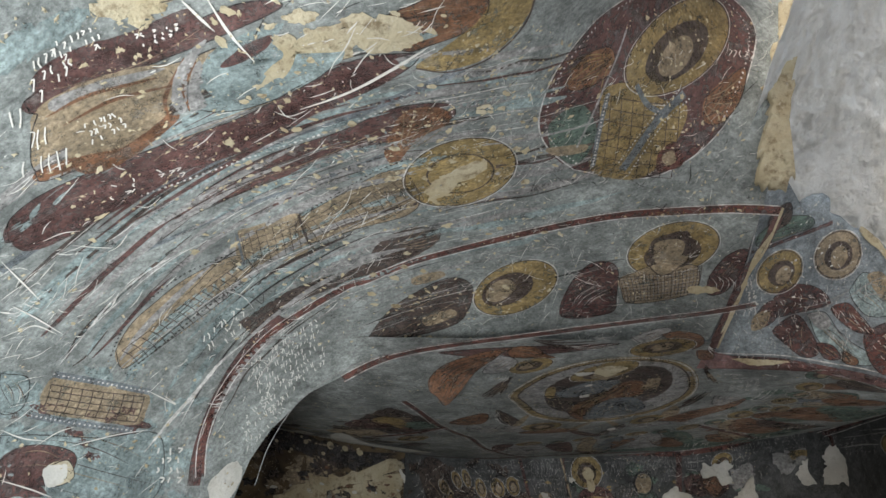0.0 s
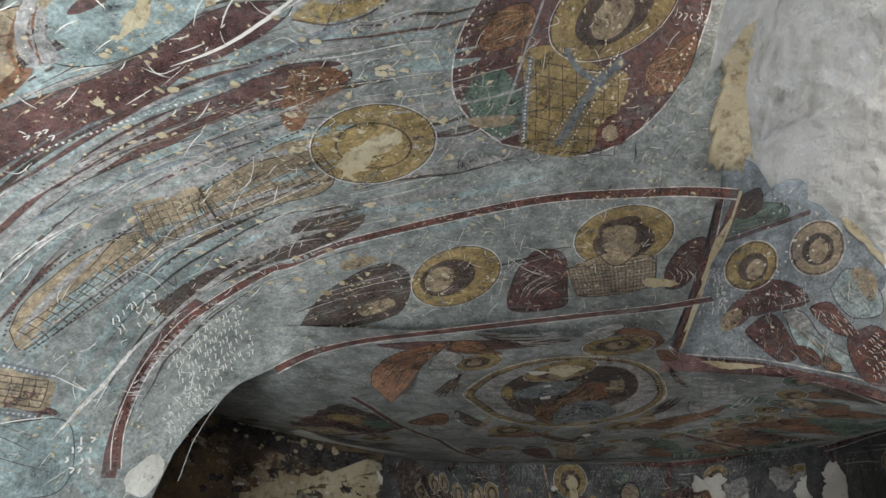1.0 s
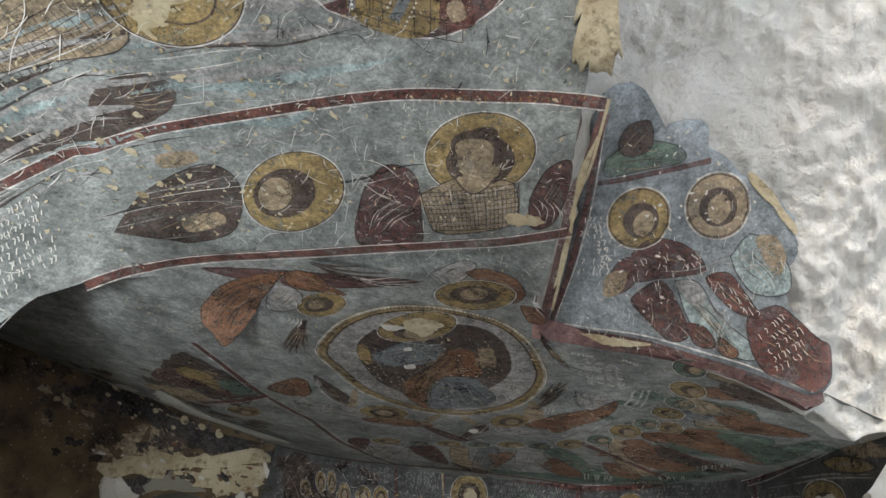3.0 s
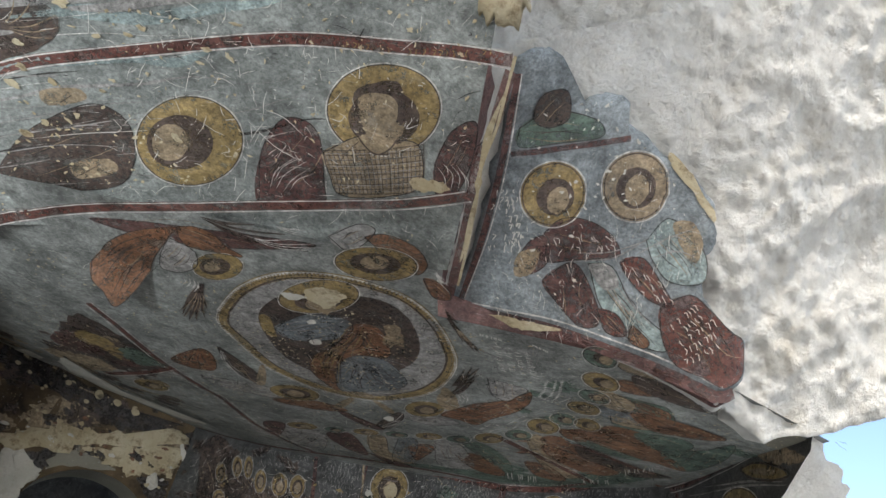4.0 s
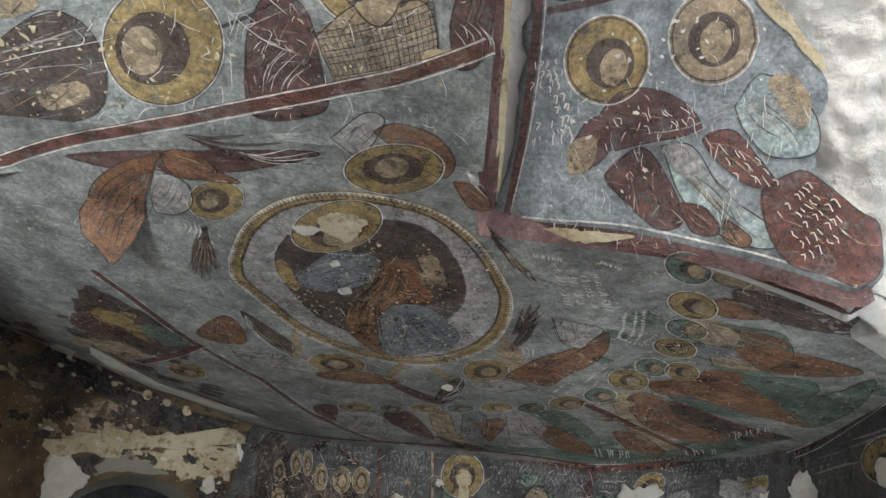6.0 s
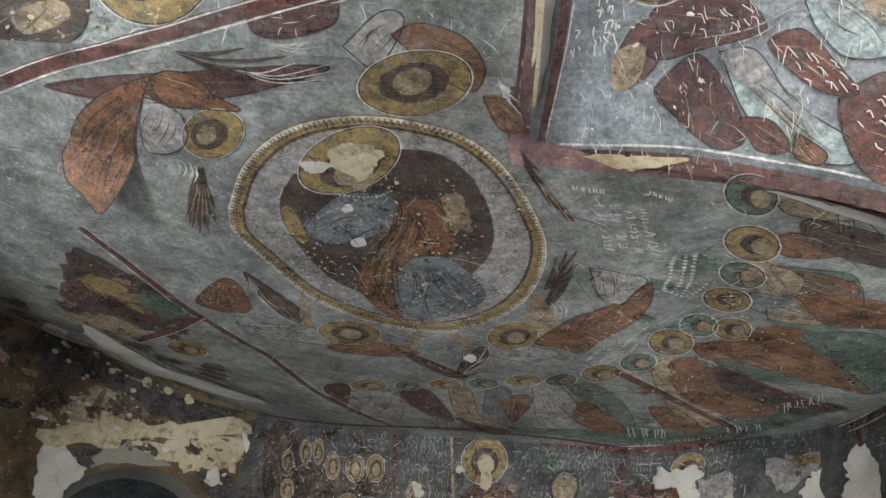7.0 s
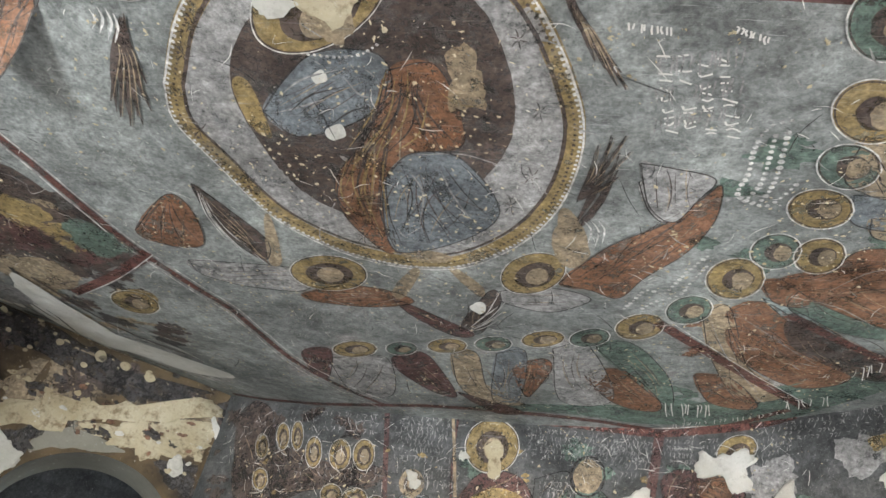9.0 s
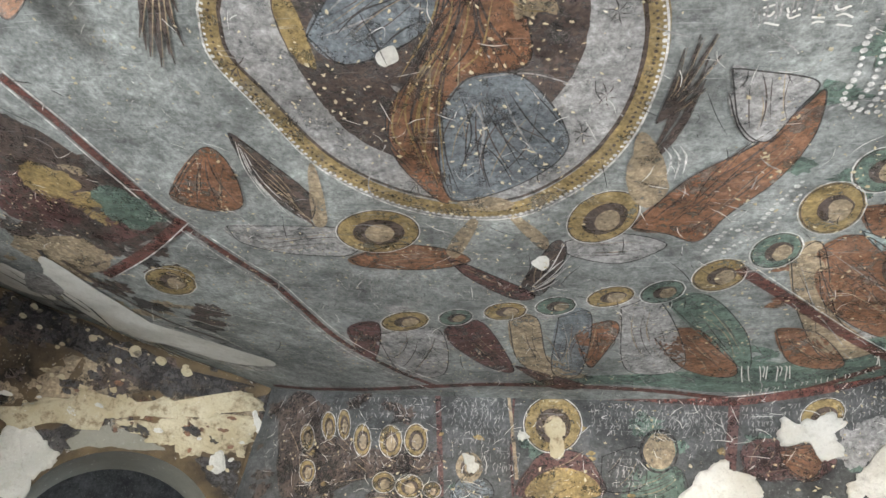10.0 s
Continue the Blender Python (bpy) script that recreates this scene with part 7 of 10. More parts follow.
disc(BACK, "inner_disc", halo, M_BROWN, 1.627, 3.536, 0.113, 0.105, 92, 3)
disc(BACK, "plain_oval", halo, M_TAN, 1.631, 3.526, 0.077, 0.058, 93, 4)
blob(BACK, "robe", back_m, M_MAROON, [(1.455, 3.094), (1.512, 3.292), (1.622, 3.376), (1.801, 3.37), (1.899, 3.258), (1.907, 3.128)], 2)
blob(BACK, "gold_cloth", back_m, M_OCHRE, [(1.51, 3.098), (1.55, 3.217), (1.708, 3.279), (1.868, 3.223), (1.886, 3.121)], 3)
blob(BACK, "bare_patch", back_m, M_CREAM, [(1.579, 3.552), (1.644, 3.6), (1.698, 3.522), (1.688, 3.363), (1.624, 3.334), (1.607, 3.463)], 8, rough=0.012)
halo = disc(BACK, "halo", back_m, M_TAN, 1.149, 3.247, 0.09, 0.08, 110, 2)
disc(BACK, "inner_disc", halo, M_BROWN, 1.149, 3.247, 0.056, 0.05, 108, 3)
disc(BACK, "plain_oval", halo, M_TAN, 1.149, 3.247, 0.038, 0.027, 100, 4)
halo = disc(BACK, "halo", back_m, M_OCHRE, 3.064, 3.588, 0.12, 0.088, -150, 2)
hoop(BACK, "rim", halo, M_WHITE, 3.064, 3.588, 0.123, 0.091, -150, 0.006, 3)
hoop(BACK, "outline", halo, M_BROWN, 3.064, 3.588, 0.12, 0.088, -150, 0.006, 3)
disc(BACK, "inner_disc", halo, M_BROWN, 3.069, 3.576, 0.074, 0.054, -149, 3)
disc(BACK, "plain_oval", halo, M_TAN, 3.073, 3.564, 0.044, 0.034, 50, 4)
blob(BACK, "robe_patch", back_m, M_BROWN, [(0.211, 3.035), (0.211, 3.327), (0.893, 3.332), (0.927, 3.227), (0.493, 3.141)], 1, rough=0.015)
blob(BACK, "robe_patch", back_m, M_MAROON, [(2.643, 3.299), (2.873, 3.419), (3.09, 3.341), (2.978, 3.243), (2.747, 3.251)], 1, rough=0.015)
blob(BACK, "robe_patch", back_m, M_RUST, [(2.871, 3.404), (3.003, 3.426), (3.007, 3.272), (2.88, 3.263)], 1, rough=0.015)
blob(BACK, "robe_patch", back_m, M_GREEN, [(2.053, 3.132), (2.116, 3.303), (2.328, 3.311), (2.349, 3.147)], 1, rough=0.015)
blob(BACK, "robe_patch", back_m, M_BLUE, [(1.072, 3.059), (1.098, 3.168), (1.258, 3.179), (1.301, 3.076)], 1, rough=0.015)
blob(BACK, "robe_patch", back_m, M_BROWN, [(-0.064, 3.045), (-0.266, 3.701), (0.021, 3.702), (0.211, 3.035)], 1, rough=0.015)
blob(BACK, "robe_patch", back_m, M_DARKWALL, [(1.913, 3.359), (2.118, 3.421), (2.145, 3.207), (1.931, 3.162)], 1, rough=0.015)
blob(BACK, "bare_patch", back_m, M_LIME, [(1.398, 3.468), (1.436, 3.506), (1.466, 3.465), (1.429, 3.426)], 6, thick=0.004, rough=0.022)
blob(BACK, "bare_patch", back_m, M_LIME, [(1.106, 3.314), (1.175, 3.311), (1.202, 3.226), (1.145, 3.222)], 6, thick=0.004, rough=0.022)
bar_rows(BACK, "inscription", back_m, M_PALE, [(0.984, 3.693), (1.325, 3.707), (1.016, 3.465), (1.346, 3.483)], 5, 10, 0.004, 3, 0.7)
bar_rows(BACK, "inscription", back_m, M_PALE, [(1.826, 3.706), (2.591, 3.696), (1.831, 3.487), (2.574, 3.489)], 5, 26, 0.004, 3, 0.7)
bar_rows(BACK, "inscription", back_m, M_PALE, [(2.705, 3.663), (2.984, 3.675), (2.689, 3.493), (2.963, 3.51)], 4, 11, 0.004, 3, 0.7)
bar_rows(BACK, "inscription", back_m, M_PALE, [(3.144, 3.704), (3.346, 3.749), (3.114, 3.416), (3.31, 3.467)], 6, 8, 0.004, 3, 0.7)
bar_rows(BACK, "inscription", back_m, M_PALE, [(1.119, 3.488), (1.395, 3.504), (1.154, 3.206), (1.419, 3.224)], 5, 9, 0.004, 3, 0.7)
bar_rows(BACK, "inscription", back_m, M_PALE, [(1.929, 3.394), (2.18, 3.416), (1.931, 3.162), (2.174, 3.186)], 5, 9, 0.004, 3, 0.7)
bar_rows(BACK, "inscription", back_m, M_PALE, [(2.344, 3.654), (2.616, 3.65), (2.332, 3.411), (2.597, 3.412)], 5, 10, 0.004, 3, 0.7)
bar_rows(BACK, "inscription", back_m, M_PALE, [(0.014, 3.723), (0.836, 3.689), (0.064, 3.552), (0.861, 3.534)], 3, 18, 0.004, 3, 0.7)
bar_rows(BACK, "inscription", back_m, M_PALE, [(0.293, 3.324), (0.928, 3.333), (0.322, 3.213), (0.945, 3.228)], 2, 14, 0.004, 3, 0.7)
blob(BACK, "bare_patch", back_m, M_LIME, [(2.356, 3.184), (2.443, 3.288), (2.578, 3.371), (2.616, 3.32), (2.72, 3.251), (2.723, 3.153), (2.361, 3.107)], 8, thick=0.004, rough=0.02)
blob(BACK, "bare_patch", back_m, M_LIME, [(2.84, 3.497), (2.89, 3.584), (2.964, 3.536), (3.102, 3.603), (3.141, 3.533), (3.103, 3.475), (3.119, 3.381), (3.028, 3.343), (2.977, 3.439), (2.872, 3.43)], 9, thick=0.004, rough=0.02)
blob(BACK, "bare_patch", back_m, M_LIME, [(3.117, 3.203), (3.199, 3.284), (3.296, 3.358), (3.257, 3.128), (3.125, 3.116)], 8, thick=0.004, rough=0.03)
blob(BACK, "rubbed_patch", back_m, M_PALE, [(3.144, 3.47), (3.233, 3.505), (3.324, 3.522), (3.296, 3.358), (3.176, 3.286), (3.127, 3.35)], 3, rough=0.03)
stroke(BACK, "red_band", back_m, M_RED, [(0.883, 3.749), (1.34, 3.736), (1.756, 3.746), (2.188, 3.739), (2.62, 3.709), (2.934, 3.725), (3.199, 3.749), (3.368, 3.786)], 0.05, 4)
stroke(BACK, "white_line", back_m, M_WHITE, [(0.879, 3.776), (1.337, 3.768), (1.755, 3.776), (2.189, 3.769), (2.623, 3.741), (2.938, 3.756), (3.204, 3.782), (3.373, 3.815)], 0.006, 5)
bar_rows(BACK, "inscription", back_m, M_TAN, [(2.684, 3.759), (3.35, 3.791), (2.687, 3.727), (3.351, 3.764)], 1, 34, 0.004, 6, 0.9)
stroke(BACK, "red_band", back_m, M_MAROON, [(2.65, 3.708), (2.627, 3.542), (2.593, 3.314)], 0.06, 3)
blob(BACK, "robe", back_m, M_MAROON, [(2.652, 3.41), (2.743, 3.478), (2.874, 3.446), (2.835, 3.339), (2.695, 3.267)], 3)
blob(BACK, "robe", back_m, M_RUST, [(2.842, 3.401), (2.999, 3.406), (3.024, 3.313), (2.951, 3.241), (2.859, 3.322)], 3)
bar_rows(BACK, "inscription", back_m, M_PALE, [(0.951, 3.664), (1.328, 3.676), (0.969, 3.537), (1.339, 3.551)], 3, 13, 0.004, 4, 0.85)
bar_rows(BACK, "inscription", back_m, M_PALE, [(0.969, 3.537), (1.252, 3.548), (0.993, 3.37), (1.269, 3.385)], 3, 9, 0.004, 4, 0.85)
bar_rows(BACK, "inscription", back_m, M_PALE, [(1.859, 3.694), (2.122, 3.703), (1.862, 3.509), (2.119, 3.522)], 4, 10, 0.004, 4, 0.85)
bar_rows(BACK, "inscription", back_m, M_PALE, [(2.138, 3.667), (2.587, 3.665), (2.135, 3.505), (2.575, 3.51)], 4, 16, 0.004, 4, 0.85)
bar_rows(BACK, "inscription", back_m, M_PALE, [(2.676, 3.678), (2.844, 3.664), (2.661, 3.508), (2.826, 3.498)], 4, 7, 0.004, 4, 0.85)
bar_rows(BACK, "inscription", back_m, M_PALE, [(1.928, 3.356), (2.132, 3.367), (1.93, 3.221), (2.129, 3.235)], 2, 8, 0.004, 4, 0.85)
bar_rows(BACK, "inscription", back_m, M_PALE, [(1.188, 3.344), (1.44, 3.361), (1.203, 3.209), (1.451, 3.224)], 2, 9, 0.004, 4, 0.85)
halo = blob(BACK, "halo", back_m, M_OCHRE, [(0.225, 3.502), (0.23, 3.446), (0.215, 3.412), (0.184, 3.414), (0.148, 3.45), (0.122, 3.508), (0.116, 3.566), (0.132, 3.6), (0.165, 3.598), (0.2, 3.56)], 5, rough=0.002)
stroke(BACK, "rim", halo, M_WHITE, [(0.227, 3.502), (0.232, 3.444), (0.216, 3.41), (0.184, 3.411), (0.148, 3.448), (0.121, 3.508), (0.114, 3.568), (0.131, 3.603), (0.164, 3.601), (0.201, 3.562), (0.227, 3.502)], 0.004, 6)
stroke(BACK, "outline", halo, M_BROWN, [(0.222, 3.502), (0.228, 3.449), (0.213, 3.417), (0.183, 3.418), (0.15, 3.453), (0.125, 3.508), (0.119, 3.563), (0.135, 3.595), (0.165, 3.593), (0.199, 3.558), (0.222, 3.502)], 0.0044, 6)
blob(BACK, "inner_disc", halo, M_BROWN, [(0.212, 3.497), (0.215, 3.46), (0.205, 3.437), (0.184, 3.438), (0.161, 3.462), (0.144, 3.5), (0.14, 3.538), (0.151, 3.561), (0.172, 3.56), (0.195, 3.535)], 7, rough=0.004)
blob(BACK, "plain_oval", halo, M_TAN, [(0.204, 3.489), (0.207, 3.461), (0.202, 3.444), (0.189, 3.444), (0.174, 3.462), (0.163, 3.491), (0.159, 3.519), (0.164, 3.537), (0.177, 3.536), (0.192, 3.518)], 8, rough=0.006)
blob(BACK, "robe_patch", back_m, M_BROWN, [(0.137, 3.421), (0.258, 3.415), (0.289, 3.314), (0.161, 3.317)], 2)
halo = blob(BACK, "halo", back_m, M_OCHRE, [(0.331, 3.509), (0.337, 3.449), (0.324, 3.413), (0.296, 3.413), (0.264, 3.452), (0.239, 3.514), (0.231, 3.576), (0.244, 3.614), (0.273, 3.612), (0.306, 3.572)], 5, rough=0.002)
stroke(BACK, "rim", halo, M_WHITE, [(0.332, 3.509), (0.338, 3.447), (0.325, 3.41), (0.296, 3.411), (0.263, 3.45), (0.237, 3.514), (0.229, 3.578), (0.243, 3.617), (0.273, 3.615), (0.307, 3.574), (0.332, 3.509)], 0.004, 6)
stroke(BACK, "outline", halo, M_BROWN, [(0.328, 3.509), (0.334, 3.452), (0.322, 3.417), (0.295, 3.418), (0.265, 3.455), (0.241, 3.513), (0.234, 3.573), (0.246, 3.608), (0.274, 3.607), (0.305, 3.569), (0.328, 3.509)], 0.0044, 6)
blob(BACK, "inner_disc", halo, M_BROWN, [(0.319, 3.503), (0.323, 3.464), (0.314, 3.44), (0.296, 3.44), (0.274, 3.466), (0.258, 3.507), (0.253, 3.547), (0.262, 3.572), (0.281, 3.571), (0.303, 3.545)], 7, rough=0.004)
blob(BACK, "plain_oval", halo, M_TAN, [(0.312, 3.495), (0.316, 3.465), (0.312, 3.447), (0.3, 3.447), (0.287, 3.467), (0.275, 3.497), (0.271, 3.528), (0.275, 3.547), (0.286, 3.546), (0.301, 3.526)], 8, rough=0.006)
blob(BACK, "robe_patch", back_m, M_BROWN, [(0.254, 3.42), (0.362, 3.417), (0.392, 3.309), (0.278, 3.31)], 2)
halo = blob(BACK, "halo", back_m, M_OCHRE, [(0.497, 3.4), (0.5, 3.337), (0.48, 3.299), (0.445, 3.299), (0.406, 3.337), (0.381, 3.399), (0.378, 3.462), (0.398, 3.501), (0.435, 3.501), (0.473, 3.462)], 5, rough=0.002)
stroke(BACK, "rim", halo, M_WHITE, [(0.499, 3.4), (0.502, 3.335), (0.482, 3.296), (0.445, 3.296), (0.405, 3.335), (0.379, 3.399), (0.376, 3.464), (0.397, 3.505), (0.435, 3.504), (0.474, 3.464), (0.499, 3.4)], 0.004, 6)
stroke(BACK, "outline", halo, M_BROWN, [(0.494, 3.4), (0.497, 3.34), (0.478, 3.304), (0.444, 3.304), (0.408, 3.34), (0.384, 3.399), (0.381, 3.459), (0.4, 3.496), (0.435, 3.496), (0.471, 3.459), (0.494, 3.4)], 0.0044, 6)
blob(BACK, "inner_disc", halo, M_BROWN, [(0.481, 3.394), (0.483, 3.353), (0.469, 3.327), (0.446, 3.327), (0.421, 3.353), (0.404, 3.393), (0.402, 3.435), (0.416, 3.46), (0.44, 3.46), (0.465, 3.435)], 7, rough=0.004)
blob(BACK, "plain_oval", halo, M_TAN, [(0.47, 3.386), (0.473, 3.355), (0.466, 3.335), (0.451, 3.335), (0.435, 3.355), (0.424, 3.386), (0.421, 3.417), (0.429, 3.436), (0.443, 3.436), (0.459, 3.417)], 8, rough=0.006)
blob(BACK, "robe_patch", back_m, M_BROWN, [(0.392, 3.304), (0.53, 3.304), (0.562, 3.19), (0.415, 3.189)], 2)
halo = blob(BACK, "halo", back_m, M_OCHRE, [(0.707, 3.393), (0.704, 3.332), (0.675, 3.294), (0.629, 3.293), (0.584, 3.33), (0.556, 3.393), (0.557, 3.455), (0.588, 3.494), (0.635, 3.494), (0.681, 3.454)], 5, rough=0.002)
stroke(BACK, "rim", halo, M_WHITE, [(0.709, 3.393), (0.706, 3.33), (0.676, 3.291), (0.629, 3.29), (0.582, 3.328), (0.554, 3.393), (0.555, 3.457), (0.586, 3.498), (0.635, 3.497), (0.683, 3.456), (0.709, 3.393)], 0.004, 6)
stroke(BACK, "outline", halo, M_BROWN, [(0.703, 3.393), (0.701, 3.335), (0.673, 3.299), (0.629, 3.298), (0.586, 3.333), (0.56, 3.393), (0.561, 3.452), (0.59, 3.489), (0.635, 3.489), (0.679, 3.451), (0.703, 3.393)], 0.0044, 6)
blob(BACK, "inner_disc", halo, M_BROWN, [(0.684, 3.387), (0.683, 3.347), (0.663, 3.321), (0.633, 3.321), (0.603, 3.346), (0.585, 3.387), (0.586, 3.428), (0.606, 3.454), (0.637, 3.453), (0.667, 3.428)], 7, rough=0.004)
blob(BACK, "plain_oval", halo, M_TAN, [(0.669, 3.379), (0.669, 3.348), (0.658, 3.329), (0.64, 3.329), (0.621, 3.348), (0.609, 3.379), (0.608, 3.41), (0.62, 3.429), (0.638, 3.429), (0.657, 3.41)], 8, rough=0.006)
blob(BACK, "robe_patch", back_m, M_BROWN, [(0.562, 3.297), (0.739, 3.301), (0.767, 3.19), (0.58, 3.183)], 2)
halo = blob(BACK, "halo", back_m, M_OCHRE, [(0.87, 3.404), (0.866, 3.343), (0.837, 3.305), (0.792, 3.304), (0.749, 3.34), (0.724, 3.4), (0.727, 3.462), (0.757, 3.501), (0.803, 3.502), (0.846, 3.465)], 5, rough=0.002)
stroke(BACK, "rim", halo, M_WHITE, [(0.872, 3.404), (0.868, 3.341), (0.838, 3.302), (0.792, 3.301), (0.748, 3.338), (0.722, 3.4), (0.725, 3.464), (0.756, 3.504), (0.803, 3.505), (0.847, 3.467), (0.872, 3.404)], 0.004, 6)
stroke(BACK, "outline", halo, M_BROWN, [(0.866, 3.404), (0.863, 3.346), (0.835, 3.31), (0.792, 3.309), (0.751, 3.343), (0.728, 3.4), (0.731, 3.459), (0.76, 3.496), (0.803, 3.497), (0.843, 3.462), (0.866, 3.404)], 0.0044, 6)
blob(BACK, "inner_disc", halo, M_BROWN, [(0.848, 3.398), (0.846, 3.357), (0.826, 3.332), (0.797, 3.332), (0.768, 3.356), (0.752, 3.395), (0.754, 3.436), (0.774, 3.461), (0.804, 3.462), (0.832, 3.438)], 7, rough=0.004)
blob(BACK, "plain_oval", halo, M_TAN, [(0.833, 3.389), (0.833, 3.359), (0.821, 3.34), (0.804, 3.34), (0.786, 3.358), (0.775, 3.388), (0.775, 3.419), (0.787, 3.438), (0.805, 3.438), (0.822, 3.42)], 8, rough=0.006)
blob(BACK, "robe_patch", back_m, M_BROWN, [(0.726, 3.308), (0.899, 3.312), (0.923, 3.205), (0.741, 3.196)], 2)
halo = blob(BACK, "halo", back_m, M_OCHRE, [(0.715, 3.128), (0.708, 3.091), (0.677, 3.067), (0.634, 3.065), (0.593, 3.086), (0.571, 3.122), (0.577, 3.16), (0.608, 3.185), (0.653, 3.186), (0.694, 3.164)], 5, rough=0.002)
stroke(BACK, "rim", halo, M_WHITE, [(0.717, 3.128), (0.71, 3.09), (0.678, 3.066), (0.633, 3.064), (0.592, 3.085), (0.569, 3.122), (0.575, 3.161), (0.607, 3.186), (0.653, 3.188), (0.695, 3.165), (0.717, 3.128)], 0.004, 6)
stroke(BACK, "outline", halo, M_BROWN, [(0.711, 3.128), (0.705, 3.093), (0.676, 3.07), (0.634, 3.068), (0.596, 3.088), (0.575, 3.123), (0.581, 3.158), (0.61, 3.182), (0.653, 3.183), (0.691, 3.162), (0.711, 3.128)], 0.0044, 6)
blob(BACK, "inner_disc", halo, M_BROWN, [(0.693, 3.122), (0.689, 3.097), (0.669, 3.082), (0.64, 3.08), (0.613, 3.094), (0.599, 3.118), (0.603, 3.143), (0.624, 3.159), (0.653, 3.16), (0.68, 3.146)], 7, rough=0.004)
blob(BACK, "plain_oval", halo, M_TAN, [(0.679, 3.114), (0.677, 3.095), (0.665, 3.084), (0.648, 3.083), (0.631, 3.093), (0.622, 3.111), (0.623, 3.13), (0.635, 3.142), (0.653, 3.143), (0.67, 3.132)], 8, rough=0.006)
blob(BACK, "robe_patch", back_m, M_BROWN, [(0.569, 3.066), (0.739, 3.073), (0.759, 3.008), (0.576, 2.999)], 2)
halo = blob(BACK, "halo", back_m, M_OCHRE, [(0.889, 3.113), (0.88, 3.073), (0.844, 3.045), (0.793, 3.043), (0.747, 3.065), (0.723, 3.104), (0.731, 3.145), (0.769, 3.173), (0.821, 3.175), (0.867, 3.152)], 5, rough=0.002)
stroke(BACK, "rim", halo, M_WHITE, [(0.892, 3.113), (0.882, 3.071), (0.845, 3.044), (0.792, 3.041), (0.745, 3.064), (0.72, 3.104), (0.729, 3.146), (0.768, 3.175), (0.821, 3.177), (0.868, 3.154), (0.892, 3.113)], 0.004, 6)
stroke(BACK, "outline", halo, M_BROWN, [(0.885, 3.113), (0.877, 3.074), (0.842, 3.049), (0.793, 3.046), (0.75, 3.067), (0.727, 3.104), (0.735, 3.143), (0.771, 3.169), (0.82, 3.172), (0.864, 3.15), (0.885, 3.113)], 0.0044, 6)
blob(BACK, "inner_disc", halo, M_BROWN, [(0.864, 3.106), (0.858, 3.079), (0.834, 3.062), (0.8, 3.06), (0.77, 3.075), (0.754, 3.1), (0.76, 3.127), (0.784, 3.145), (0.819, 3.147), (0.849, 3.132)], 7, rough=0.004)
blob(BACK, "plain_oval", halo, M_TAN, [(0.846, 3.098), (0.843, 3.078), (0.829, 3.065), (0.809, 3.063), (0.79, 3.075), (0.78, 3.094), (0.783, 3.115), (0.797, 3.128), (0.818, 3.129), (0.836, 3.118)], 8, rough=0.006)
blob(BACK, "robe_patch", back_m, M_BROWN, [(0.718, 3.043), (0.915, 3.054), (0.935, 2.983), (0.723, 2.97)], 2)
halo = blob(BACK, "halo", back_m, M_OCHRE, [(1, 3.101), (0.994, 3.073), (0.97, 3.054), (0.937, 3.051), (0.907, 3.066), (0.893, 3.093), (0.898, 3.122), (0.923, 3.141), (0.956, 3.143), (0.986, 3.128)], 5, rough=0.002)
stroke(BACK, "rim", halo, M_WHITE, [(1.002, 3.101), (0.996, 3.072), (0.971, 3.053), (0.937, 3.05), (0.906, 3.065), (0.891, 3.093), (0.897, 3.122), (0.922, 3.142), (0.957, 3.145), (0.987, 3.129), (1.002, 3.101)], 0.004, 6)
stroke(BACK, "outline", halo, M_BROWN, [(0.998, 3.101), (0.992, 3.074), (0.969, 3.056), (0.937, 3.054), (0.909, 3.068), (0.895, 3.093), (0.901, 3.12), (0.924, 3.139), (0.956, 3.141), (0.984, 3.126), (0.998, 3.101)], 0.0044, 6)
blob(BACK, "inner_disc", halo, M_BROWN, [(0.984, 3.095), (0.98, 3.076), (0.965, 3.064), (0.943, 3.062), (0.923, 3.072), (0.913, 3.089), (0.917, 3.108), (0.933, 3.121), (0.955, 3.123), (0.975, 3.113)], 7, rough=0.004)
blob(BACK, "plain_oval", halo, M_TAN, [(0.974, 3.087), (0.972, 3.073), (0.963, 3.064), (0.949, 3.063), (0.937, 3.07), (0.931, 3.084), (0.933, 3.098), (0.942, 3.107), (0.956, 3.108), (0.968, 3.1)], 8, rough=0.006)
blob(BACK, "robe_patch", back_m, M_BROWN, [(0.889, 3.05), (1.017, 3.06), (1.03, 3.01), (0.892, 2.999)], 2)
halo = blob(BACK, "halo", back_m, M_OCHRE, [(0.084, 3.431), (0.09, 3.379), (0.073, 3.349), (0.039, 3.352), (0.002, 3.387), (-0.026, 3.441), (-0.032, 3.494), (-0.014, 3.525), (0.02, 3.521), (0.058, 3.485)], 5, rough=0.002)
stroke(BACK, "rim", halo, M_WHITE, [(0.086, 3.431), (0.092, 3.378), (0.074, 3.347), (0.04, 3.35), (0.001, 3.386), (-0.027, 3.442), (-0.034, 3.496), (-0.016, 3.528), (0.02, 3.524), (0.059, 3.486), (0.086, 3.431)], 0.004, 6)
stroke(BACK, "outline", halo, M_BROWN, [(0.082, 3.431), (0.087, 3.382), (0.071, 3.354), (0.039, 3.356), (0.003, 3.389), (-0.023, 3.441), (-0.029, 3.491), (-0.012, 3.52), (0.021, 3.517), (0.057, 3.482), (0.082, 3.431)], 0.0044, 6)
